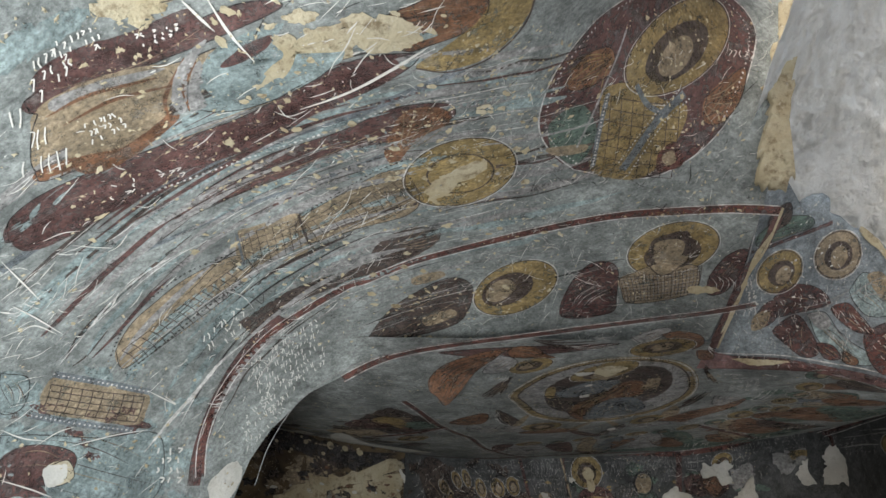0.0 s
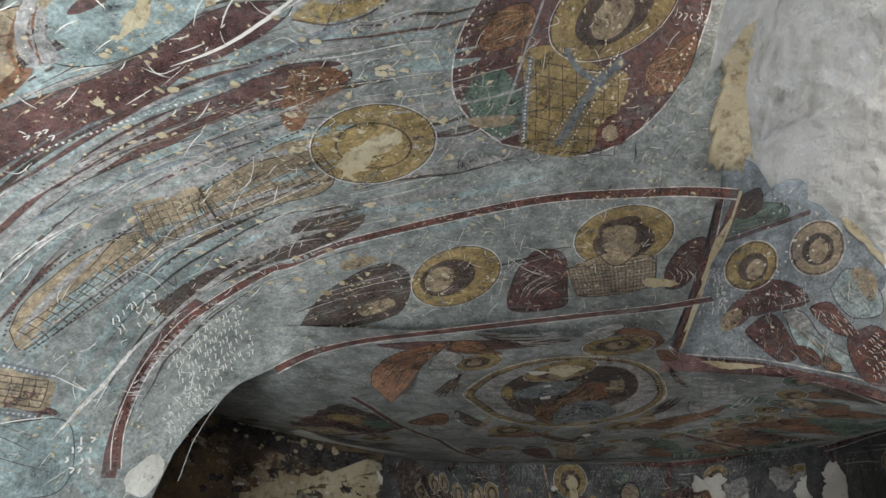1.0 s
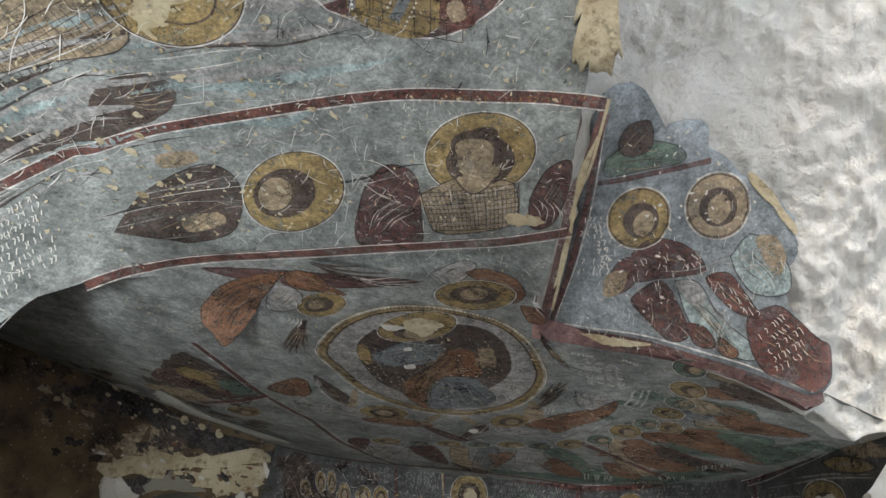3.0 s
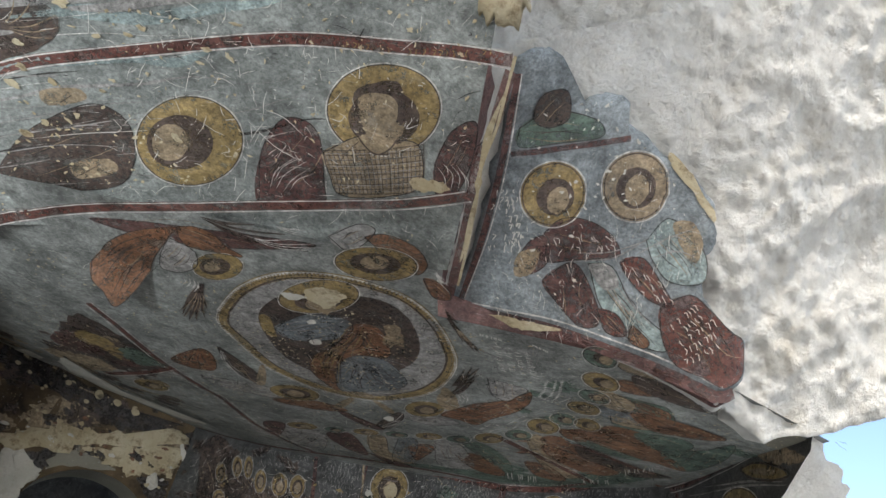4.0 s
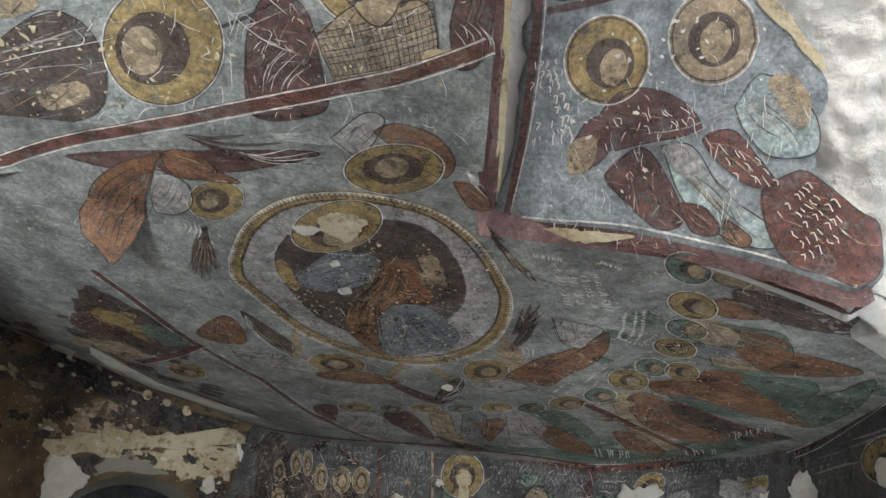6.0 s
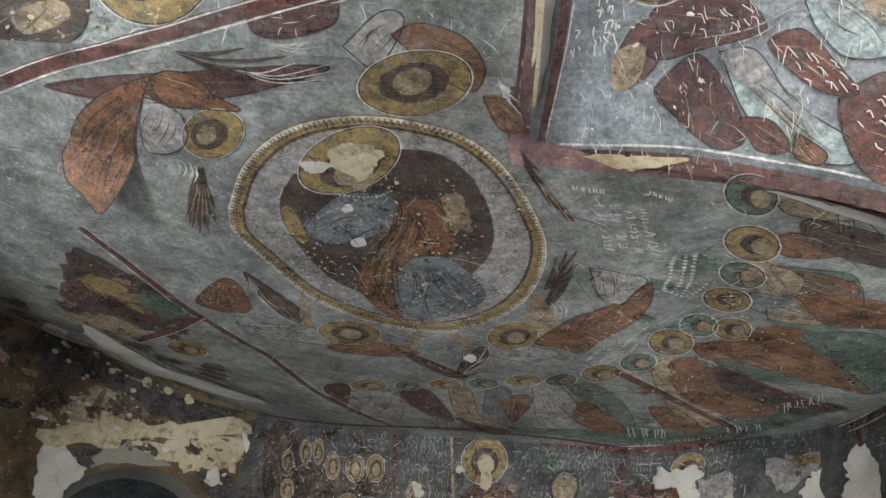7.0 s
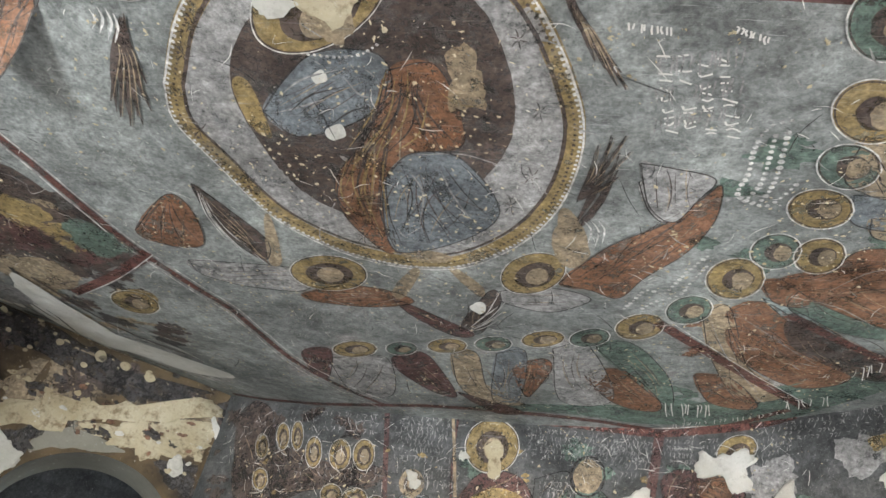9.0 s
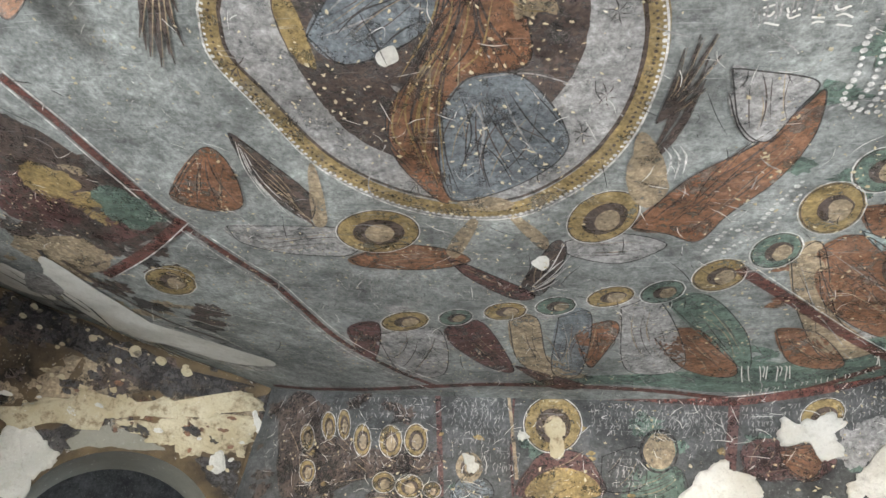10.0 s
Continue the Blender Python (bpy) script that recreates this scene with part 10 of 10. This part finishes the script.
blob(LEFT, "dark_patch", left_w, M_BLACK, [(-0.511, 3.801), (-0.256, 3.895), (-0.254, 3.72), (-0.303, 3.616), (-0.36, 3.553), (-0.44, 3.671)], 8, rough=0.02)
blob(LEFT, "pale_spot", left_w, M_CREAM, [(-1.856, 4.167), (-1.866, 4.145), (-1.89, 4.146), (-1.904, 4.168), (-1.894, 4.19), (-1.87, 4.19)], 12, rough=0.006)
blob(LEFT, "pale_spot", left_w, M_CREAM, [(-1.657, 4.152), (-1.67, 4.127), (-1.702, 4.13), (-1.721, 4.158), (-1.707, 4.183), (-1.676, 4.18)], 12, rough=0.006)
blob(LEFT, "pale_spot", left_w, M_CREAM, [(-1.879, 3.938), (-1.887, 3.916), (-1.91, 3.918), (-1.926, 3.94), (-1.918, 3.962), (-1.894, 3.96)], 12, rough=0.006)
blob(LEFT, "pale_spot", left_w, M_CREAM, [(-1.48, 3.987), (-1.491, 3.966), (-1.516, 3.968), (-1.531, 3.991), (-1.52, 4.012), (-1.495, 4.01)], 12, rough=0.006)
blob(LEFT, "pale_spot", left_w, M_CREAM, [(-1.227, 3.831), (-1.244, 3.8), (-1.282, 3.803), (-1.303, 3.837), (-1.286, 3.868), (-1.248, 3.865)], 12, rough=0.006)
blob(LEFT, "pale_spot", left_w, M_CREAM, [(-1.078, 3.827), (-1.094, 3.8), (-1.127, 3.801), (-1.144, 3.83), (-1.129, 3.858), (-1.095, 3.857)], 12, rough=0.006)
blob(LEFT, "pale_spot", left_w, M_CREAM, [(-1.495, 3.842), (-1.506, 3.822), (-1.531, 3.824), (-1.546, 3.847), (-1.535, 3.867), (-1.509, 3.865)], 12, rough=0.006)
blob(LEFT, "pale_spot", left_w, M_CREAM, [(-1.663, 3.963), (-1.671, 3.946), (-1.693, 3.947), (-1.705, 3.966), (-1.697, 3.984), (-1.675, 3.982)], 12, rough=0.006)
blob(LEFT, "pale_spot", left_w, M_CREAM, [(-1.909, 3.852), (-1.916, 3.835), (-1.935, 3.837), (-1.948, 3.855), (-1.942, 3.872), (-1.922, 3.871)], 12, rough=0.006)
blob(LEFT, "pale_spot", left_w, M_CREAM, [(-1.314, 3.739), (-1.324, 3.723), (-1.345, 3.725), (-1.356, 3.743), (-1.346, 3.759), (-1.325, 3.757)], 12, rough=0.006)
blob(LEFT, "pale_spot", left_w, M_CREAM, [(-1.801, 3.811), (-1.807, 3.797), (-1.822, 3.798), (-1.832, 3.812), (-1.826, 3.826), (-1.811, 3.825)], 12, rough=0.006)
blob(LEFT, "pale_spot", left_w, M_CREAM, [(-0.917, 3.803), (-0.935, 3.777), (-0.97, 3.78), (-0.987, 3.809), (-0.969, 3.836), (-0.934, 3.833)], 12, rough=0.006)
blob(LEFT, "pale_spot", left_w, M_CREAM, [(-2.003, 3.954), (-2.009, 3.939), (-2.025, 3.941), (-2.035, 3.956), (-2.03, 3.97), (-2.014, 3.969)], 12, rough=0.006)
blob(LEFT, "pale_spot", left_w, M_CREAM, [(-1.647, 3.742), (-1.653, 3.728), (-1.67, 3.73), (-1.68, 3.745), (-1.674, 3.758), (-1.657, 3.757)], 12, rough=0.006)

# streaks, feathers and letters

strokes(CEIL, "dark_streak", left_m, M_BLACK, [[(-1.363, 7.197), (-1.326, 7.602), (-1.319, 8.125)], [(-1.176, 7.156), (-1.219, 7.74)], [(-1.016, 7.188), (-1.011, 7.742), (-1.1, 8.758)], [(-1.058, 7.408), (-1.167, 8.317), (-0.97, 9.168)], [(-1.002, 7.606), (-0.978, 8.31), (-0.571, 8.863)], [(-0.903, 7.7), (-0.681, 8.091), (-0.301, 8.444)], [(-1.47, 7.23), (-1.431, 7.424), (-1.516, 7.894)], [(-1.21, 7.348), (-1.125, 7.556), (-1.353, 8.273)]], 0.022, 9)
strokes(CEIL, "score_line", left_m, M_LIME, [[(-0.588, 7.43), (-0.696, 7.628), (-0.805, 7.837)], [(-0.865, 7.77), (-0.474, 7.554), (-0.233, 7.652)], [(-0.867, 7.975), (-0.464, 7.675), (-0.28, 7.836)], [(-0.837, 7.593), (-0.75, 7.916), (-0.473, 8.002)], [(-0.823, 8.274), (-0.566, 8.365), (-0.275, 8.38)], [(-0.564, 7.583), (-0.359, 7.768), (-0.217, 8.044)]], 0.006, 10)
bar_rows(CEIL, "inscription", crowd, M_PALE, [(0.622, 6.937), (1.033, 6.917), (0.468, 7.316), (1.03, 7.269)], 4, 22, 0.005, 5, 0.85)
bar_rows(CEIL, "score_mark", crowd, M_SCRATCH, [(2.608, 7.854), (2.916, 7.846), (2.664, 8.134), (2.97, 8.076)], 1, 12, 0.006, 6, 0.85)
strokes(CEIL, "feather_pattern", fly1, M_WHITE, [[(0.42, 5.188), (0.423, 5.227), (0.397, 5.262)], [(0.45, 5.18), (0.451, 5.225), (0.415, 5.28)], [(0.477, 5.186), (0.474, 5.241), (0.434, 5.303)], [(0.497, 5.201), (0.491, 5.254), (0.456, 5.312)]], 0.009, 6)
strokes(CEIL, "feather_pattern", fly3, M_WHITE, [[(2.044, 6.124), (2.075, 6.184), (2.068, 6.269)], [(2.071, 6.122), (2.104, 6.19), (2.097, 6.301)], [(2.099, 6.119), (2.126, 6.179), (2.124, 6.273)], [(1.556, 7.041), (1.621, 6.933), (1.691, 6.831)], [(1.521, 7.114), (1.6, 7.036), (1.694, 6.903)]], 0.008, 6)
blob(CEIL, "bare_patch", fly3, M_LIME, [(1.554, 6.849), (1.599, 6.799), (1.634, 6.838), (1.602, 6.916)], 8, rough=0.006)
blob(CEIL, "pale_cloth", fly3, M_PALE, [(2.212, 5.775), (2.279, 5.784), (2.471, 5.832), (2.44, 5.955), (2.376, 6.105), (2.276, 6.014)], 4)
blob(CEIL, "arm", fly3, M_TAN, [(1.923, 6.24), (1.967, 6.111), (2.03, 6.229), (2.086, 6.357), (2.016, 6.466), (1.951, 6.401)], 5)
bar_rows(CEIL, "inscription", ring_m, M_PALE, [(2.184, 5.295), (2.436, 5.234), (2.233, 5.656), (2.496, 5.562)], 3, 14, 0.006, 5, 0.9)
blob(OVER, "bare_patch", panel, M_CREAM, [(2.125, 5.145), (2.248, 5.101), (2.416, 5.084), (2.526, 5.07), (2.423, 5.113), (2.231, 5.162), (2.146, 5.183)], 37, rough=0.014)
blob(OVER, "bare_patch", panel, M_CREAM, [(2.836, 4.324), (2.884, 4.314), (3.044, 4.428), (3.167, 4.509), (3.148, 4.53), (3.023, 4.446)], 33, rough=0.02)
strokes(VAULT, "score_line", row_m, M_SCRATCH, [[(3.08, 30.75), (4.89, 29.65), (7.01, 28.99)], [(4.27, 31.52), (5.71, 31.24), (7.02, 30.45)], [(-12.35, 26.92), (-8.91, 28.12), (-4.54, 29.23)], [(10.49, 31.6), (10, 31.26), (9.26, 31.39)], [(15.6, 31.48), (14.86, 30.95), (15.86, 31.11)]], 0.004, 8)

# ---- losses, chips and scratches ----
def chips(s, name, box, count, size, mat, seed, layer=8, keep=None):
    """Small spots where the paint has fallen, in one mesh."""
    rnd = random.Random(seed)
    verts, faces = [], []
    u0, v0, u1, v1 = box
    made = 0
    while made < count:
        u, v = rnd.uniform(u0, u1), rnd.uniform(v0, v1)
        made += 1
        p = s.at(u, v)
        if keep and not keep(u, v):
            continue
        if noise.noise(p * 1.7 + Vector((seed, 0, 0))) < rnd.uniform(-0.35, 0.35):
            continue
        r = size * rnd.uniform(0.2, 1.0) ** 2.5 + 0.0025
        nn = normal_at(s, u, v)
        e1 = nn.orthogonal().normalized()
        e2 = nn.cross(e1)
        turn, flat = rnd.uniform(0, 6.28), rnd.uniform(0.25, 0.8)
        n = 13
        k = len(verts)
        for i in range(n):
            a = 6.2832 * i / n
            x, y = r * math.cos(a) * rnd.uniform(0.45, 1.45), r * flat * math.sin(a) * rnd.uniform(0.45, 1.45)
            q = p + e1 * (x * math.cos(turn) - y * math.sin(turn)) + e2 * (x * math.sin(turn) + y * math.cos(turn))
            verts.append(lifted(s, q, raised(s, layer)))
        verts.append(lifted(s, p, raised(s, layer) + 0.002))
        faces += [(k + i, k + (i + 1) % n, k + n) for i in range(n)]
    return tagged(new(name, mesh_of(name, verts, faces, mat, False)), kind="stuff")


def scratches(s, name, box, count, length, width, mat, seed, lean=None, layer=10, keep=None, hooks=0.07):
    """Scored lines and scribbles, in one mesh. length in the surface's own measure."""
    rnd = random.Random(seed)
    pieces = []
    u0, v0, u1, v1 = box
    for _ in range(count):
        u, v = rnd.uniform(u0, u1), rnd.uniform(v0, v1)
        if keep and not keep(u, v):
            continue
        if noise.noise(s.at(u, v) * 1.3 + Vector((0, seed, 0))) < rnd.uniform(-0.4, 0.3):
            continue
        a = rnd.gauss(lean, 0.5) if lean is not None else rnd.uniform(0, 6.28)
        d = length * rnd.uniform(0.2, 1.0) ** 2
        du, dv = math.cos(a) * d, math.sin(a) * d
        bend = rnd.gauss(0, 0.07)
        line = [(u, v), (u + du / 2 - dv * bend, v + dv / 2 + du * bend), (u + du, v + dv)]
        if rnd.random() < hooks:
            line.append((u + du * 0.7 - dv * 0.5, v + dv * 0.7 + du * 0.5))
        pieces.append(ribbon(s, line, width * rnd.uniform(0.5, 1.2), layer, True, 4, 0.0006))
    return tagged(new(name, mesh_of(name, *joined(pieces), mat, False)), kind="stuff")


def on_vault(u, v):
    return u < lerp_table(v, AZ_EDGE) - 0.5 and (v > 22.6 or u < -21)


def on_panel(x, y):
    return x < 2.05 + 0.05 + (5.1 - y) * 1.05 + 0.6 and y > 4.1


def on_ceiling(x, y):
    return y < wall_y(x) - 0.1 and y > 5.2


chips(VAULT, "plaster_chips", (-60, 8, 27, 52), 5200, 0.013, M_CREAM, 3, 9, on_vault)
chips(VAULT, "plaster_chips", (-50, 27, 5, 52), 420, 0.028, M_CREAM, 5, 10, on_vault)
chips(CEIL, "plaster_chips", (-1.6, 5.2, 4.0, 8.6), 7500, 0.008, M_CREAM, 7, 9, on_ceiling)
chips(OVER, "plaster_chips", (2.1, 4.1, 3.4, 5.05), 260, 0.012, M_LIME, 9, 33, on_panel)
chips(BACK, "plaster_chips", (-0.4, 2.6, 3.5, 3.75), 1300, 0.010, M_CREAM, 11, 9)
chips(LEFT, "plaster_chips", (-2.6, 3.3, -0.5, 4.1), 500, 0.006, M_CREAM, 13, 6)
scratches(VAULT, "scored_lines", (-60, 22, -18, 52), 420, 3.4, 0.005, M_SCRATCH, 21, 0.75, 12, on_vault, 0)
scratches(VAULT, "scored_lines", (-50, 8, -20, 24), 700, 2.0, 0.0045, M_SCRATCH, 22, 0.9, 12, on_vault, 0)
scratches(VAULT, "scored_lines", (-20, 24, 26, 48), 800, 1.8, 0.003, M_SCRATCH, 23, 0.3, 12, on_vault)
scratches(VAULT, "scribbled_lines", (-5, 24, 22, 35), 420, 0.9, 0.003, M_SCRATCH, 24, None, 12, on_vault)
scratches(CEIL, "scored_lines", (-1.4, 5.2, 4.0, 8.5), 900, 0.12, 0.003, M_SCRATCH, 25, None, 12, on_ceiling)
scratches(CEIL, "dark_cracks", (-1.4, 5.2, 4.2, 8.5), 420, 0.22, 0.005, M_BLACK, 28, 0.9, 6, on_ceiling)
scratches(CEIL, "rubbed_lines", (-1.4, 5.2, 4.2, 8.5), 380, 0.16, 0.006, M_PALE, 29, 0.6, 7, on_ceiling)
scratches(VAULT, "dark_cracks", (-50, 23, 24, 50), 360, 2.6, 0.005, M_BLACK, 30, 0.4, 7, on_vault)
scratches(OVER, "scored_lines", (2.1, 4.1, 3.5, 5.1), 520, 0.07, 0.0025, M_SCRATCH, 26, 1.2, 36, on_panel)
scratches(BACK, "scored_lines", (-0.3, 2.7, 3.4, 3.75), 650, 0.12, 0.003, M_SCRATCH, 27, None, 11)


# ---- brush streaks that sweep round the arch ----
SWEEP = [(-23.2, 14.5), (-21.5, 20), (-17.5, 25), (-10, 28.5), (0, 31), (10, 33), (21, 34.5)]


def streaks(name, mat, count, width, seed, lo, hi, parent):
    """Long painted folds, laid beside the arch's own curve."""
    rnd = random.Random(seed)
    base = spline(SWEEP, 10)
    pieces = []
    for _ in range(count):
        k = rnd.uniform(lo, hi)
        a = rnd.randrange(0, 34)
        b = min(len(base) - 1, a + rnd.randrange(6, 22))
        line = []
        for i in range(a, b + 1, 3):
            p, w = base[i], (base[min(i + 1, 60)] - base[max(i - 1, 0)]).normalized()
            side = Vector((-w.y, w.x))
            line.append(p + side * (k * (1 + 0.35 * (60 - i) / 60)) + Vector((rnd.gauss(0, 0.12), rnd.gauss(0, 0.12))))
        if len(line) > 2 and all(on_vault(q.x, q.y) and q.y < 52 for q in line):
            pieces.append(ribbon(VAULT, line, width * rnd.uniform(0.3, 1.3), rnd.choice((0, 1, 2)), True, 4, 0.002))
    return tagged(part(name, *joined(pieces), mat, parent), kind="stuff")


streaks("pale_streak", M_PALE, 60, 0.05, 31, 1, 22, lattice_m)
streaks("white_streak", M_WHITE, 40, 0.006, 32, 0.5, 24, lattice_m)
streaks("blue_streak", M_AQUA, 46, 0.06, 33, 2, 24, lattice_m)
streaks("dark_streak", M_BROWN, 26, 0.03, 34, 0.5, 22, lattice_m)
streaks("maroon_streak", M_MAROON, 14, 0.05, 35, 6, 24, long_robe)
streaks("dark_streak", M_BLACK, 16, 0.012, 36, -3, 18, band_m)
streaks("pale_streak", M_PALE, 40, 0.006, 37, -4, 1, band_m)


# ---- blotched plaster on the arch wall and losses on the back wall ----
def blotches(s, parent, name, mat, box, count, lo, hi, seed, layer, thick=0.0, keep=None):
    rnd = random.Random(seed)
    made = 0
    while made < count:
        u, v = rnd.uniform(box[0], box[2]), rnd.uniform(box[1], box[3])
        if keep and not keep(u, v):
            continue
        made += 1
        r = rnd.uniform(lo, hi)
        ring = ellipse_ring(s, u, v, r, r * rnd.uniform(0.35, 0.8), rnd.uniform(-30, 30), 44)
        c = s.at(u, v)
        ring = [c + (p - c) * (1 + 0.5 * noise.noise(p * 16) + 0.5 * noise.noise(p * 41) + 0.3 * noise.noise(p * 90)) for p in ring]
        filled(s, name, parent, mat, ring, layer, "", 0.004, thick)


def over_arch(x, z):
    return z > arch_top(x) + 0.14 or abs(x - ARCH_X) > ARCH_W + 0.15


blotches(LEFT, left_w, "brown_stain", M_BROWN, (-2.6, 3.3, -0.5, 4.0), 26, 0.04, 0.14, 41, 1, 0.0, over_arch)
blotches(LEFT, left_w, "ochre_stain", M_TAN, (-2.4, 3.3, -0.5, 3.9), 40, 0.02, 0.08, 42, 2, 0.0, over_arch)
blotches(LEFT, left_w, "black_stain", M_BLACK, (-2.4, 3.2, -0.5, 4.0), 60, 0.01, 0.06, 43, 13, 0.0, over_arch)
blotches(LEFT, left_w, "rust_stain", M_RUST, (-1.6, 3.2, -0.5, 3.6), 24, 0.012, 0.045, 61, 14, 0.0, over_arch)
blotches(LEFT, left_w, "lime_flake", M_LIME, (-1.9, 3.3, -0.5, 3.5), 9, 0.012, 0.035, 44, 12, 0.004, over_arch)
blotches(LEFT, left_w, "cream_flake", M_CREAM, (-1.7, 3.2, -0.5, 3.55), 40, 0.01, 0.04, 45, 12, 0.004, over_arch)
blotches(BACK, back_m, "brown_stain", M_BROWN, (-0.4, 2.9, 1.0, 3.7), 22, 0.03, 0.1, 46, 0)
blotches(BACK, back_m, "green_stain", M_GREEN, (1.0, 2.9, 3.4, 3.6), 14, 0.03, 0.1, 47, 0)
blotches(BACK, back_m, "ochre_stain", M_OCHRE, (-0.3, 2.9, 3.4, 3.55), 26, 0.015, 0.04, 48, 2)
blotches(BACK, back_m, "plaster_flake", M_LIME, (2.2, 2.8, 3.4, 3.25), 16, 0.02, 0.07, 49, 7, 0.003)
blotches(CEIL, left_m, "brown_stain", M_BROWN, (-1.6, 6.4, -0.2, 7.6), 24, 0.04, 0.13, 50, 0)
blotches(CEIL, left_m, "ochre_stain", M_TAN, (-1.5, 6.4, -0.3, 7.6), 18, 0.03, 0.09, 51, 1)
blotches(CEIL, left_m, "black_stain", M_BLACK, (-1.7, 6.8, -0.3, 8.3), 9, 0.03, 0.12, 52, 2)
blotches(CEIL, crowd, "green_stain", M_GREEN, (2.4, 5.6, 4.2, 7.9), 18, 0.05, 0.14, 53, 0)
blotches(CEIL, crowd, "pale_stain", M_PALE, (0.4, 6.9, 4.0, 8.0), 22, 0.04, 0.1, 54, 0)
blotches(CEIL, crowd, "rust_stain", M_RUST, (2.2, 5.8, 4.2, 7.8), 16, 0.03, 0.09, 55, 1)
blotches(VAULT, long_robe, "bare_patch", M_CREAM, (-42, 36, -6, 52), 44, 0.008, 0.032, 56, 11, 0.0)
blotches(VAULT, lattice_m, "bare_patch", M_CREAM, (-34, 24, 2, 42), 60, 0.008, 0.03, 57, 11, 0.0, on_vault)
blotches(VAULT, lattice_m, "aqua_wash", M_AQUA, (-42, 9, -24, 20), 22, 0.06, 0.2, 58, 0, 0.0, on_vault)
blotches(VAULT, lattice_m, "maroon_stain", M_MAROON, (-42, 8, -27, 16), 12, 0.04, 0.12, 59, 1, 0.0, on_vault)

# ---- outside, beyond the rock lip ----
M_STEEL = surface("rusty_red_steel", 0.55)[0]
M_STEEL.node_tree.nodes["Principled BSDF"].inputs["Base Color"].default_value = (0.28, 0.07, 0.06, 1)
M_LEAF = rock_like("leaf_green", (0.05, 0.08, 0.03), (0.1, 0.14, 0.05), (0.04, 0.06, 0.02), 0.004)
M_BARK = rock_like("bark", (0.09, 0.07, 0.05), (0.15, 0.12, 0.09), (0.06, 0.05, 0.04), 0.01)


def tube(a, b, r, sides=8):
    a, b = Vector(a), Vector(b)
    w = (b - a).normalized()
    e1 = w.orthogonal().normalized()
    e2 = w.cross(e1)
    verts = [p + (e1 * math.cos(6.2832 * i / sides) + e2 * math.sin(6.2832 * i / sides)) * r for p in (a, b) for i in range(sides)]
    faces = [(i, (i + 1) % sides, sides + (i + 1) % sides, sides + i) for i in range(sides)]
    return verts, faces + [tuple(range(sides)), tuple(range(2 * sides - 1, sides - 1, -1))]


rack = new("scaffold_frame")
rack.matrix_basis = Matrix.Translation((9.2, 9.0, 0))
tagged(rack, "slim rusty red steel scaffold standing outside the rock", "scaffold")
for a, b, nm in (((8.6, 9.4, 0), (8.6, 9.4, 7.4), "pole"), ((9.9, 8.6, 0), (9.9, 8.6, 7.4), "pole"), ((8.6, 9.4, 6.6), (9.9, 8.6, 6.6), "rail"),
                 ((8.6, 9.4, 4.4), (9.9, 8.6, 4.4), "rail"), ((8.6, 9.4, 6.4), (9.9, 8.6, 4.6), "brace")):
    part(nm, *tube(a, b, 0.03), M_STEEL, rack)


def far_tree(x, y, h, seed):
    rnd = random.Random(seed)
    ob = new("tree")
    ob.matrix_basis = Matrix.Translation((x, y, 0))
    tagged(ob, "leafy green tree in the daylight outside", "tree", "trees outside")
    pieces = [tube((x, y, 0), (x + 0.1, y, h * 0.55), 0.16)]
    for i in range(7):
        a = i * 0.9 + rnd.random()
        pieces.append(tube((x + 0.05, y, h * (0.3 + 0.04 * i)), (x + math.cos(a) * h * 0.22, y + math.sin(a) * h * 0.22, h * (0.55 + 0.05 * i)), 0.05))
    part("trunk", *joined(pieces), M_BARK, ob)
    verts, faces = [], []
    for _ in range(1500):
        d = Vector((rnd.gauss(0, 1), rnd.gauss(0, 1), rnd.gauss(0, 1))).normalized() * rnd.uniform(0.4, 1)
        c = Vector((x, y, h * 0.68)) + Vector((d.x * h * 0.3, d.y * h * 0.3, d.z * h * 0.32)) * (0.8 + 0.5 * noise.noise(d * 2.5 + Vector((seed, 0, 0))))
        e1 = Vector((rnd.gauss(0, 1), rnd.gauss(0, 1), rnd.gauss(0, 1))).normalized() * 0.14
        e2 = e1.orthogonal().normalized() * 0.07
        k = len(verts)
        verts += [c - e1, c + e2, c + e1, c - e2]
        faces.append((k, k + 1, k + 2, k + 3))
    tagged(part("crown", verts, faces, M_LEAF, ob), kind="stuff")


far_tree(22, 20, 9, 1)
far_tree(27, 16, 8, 2)
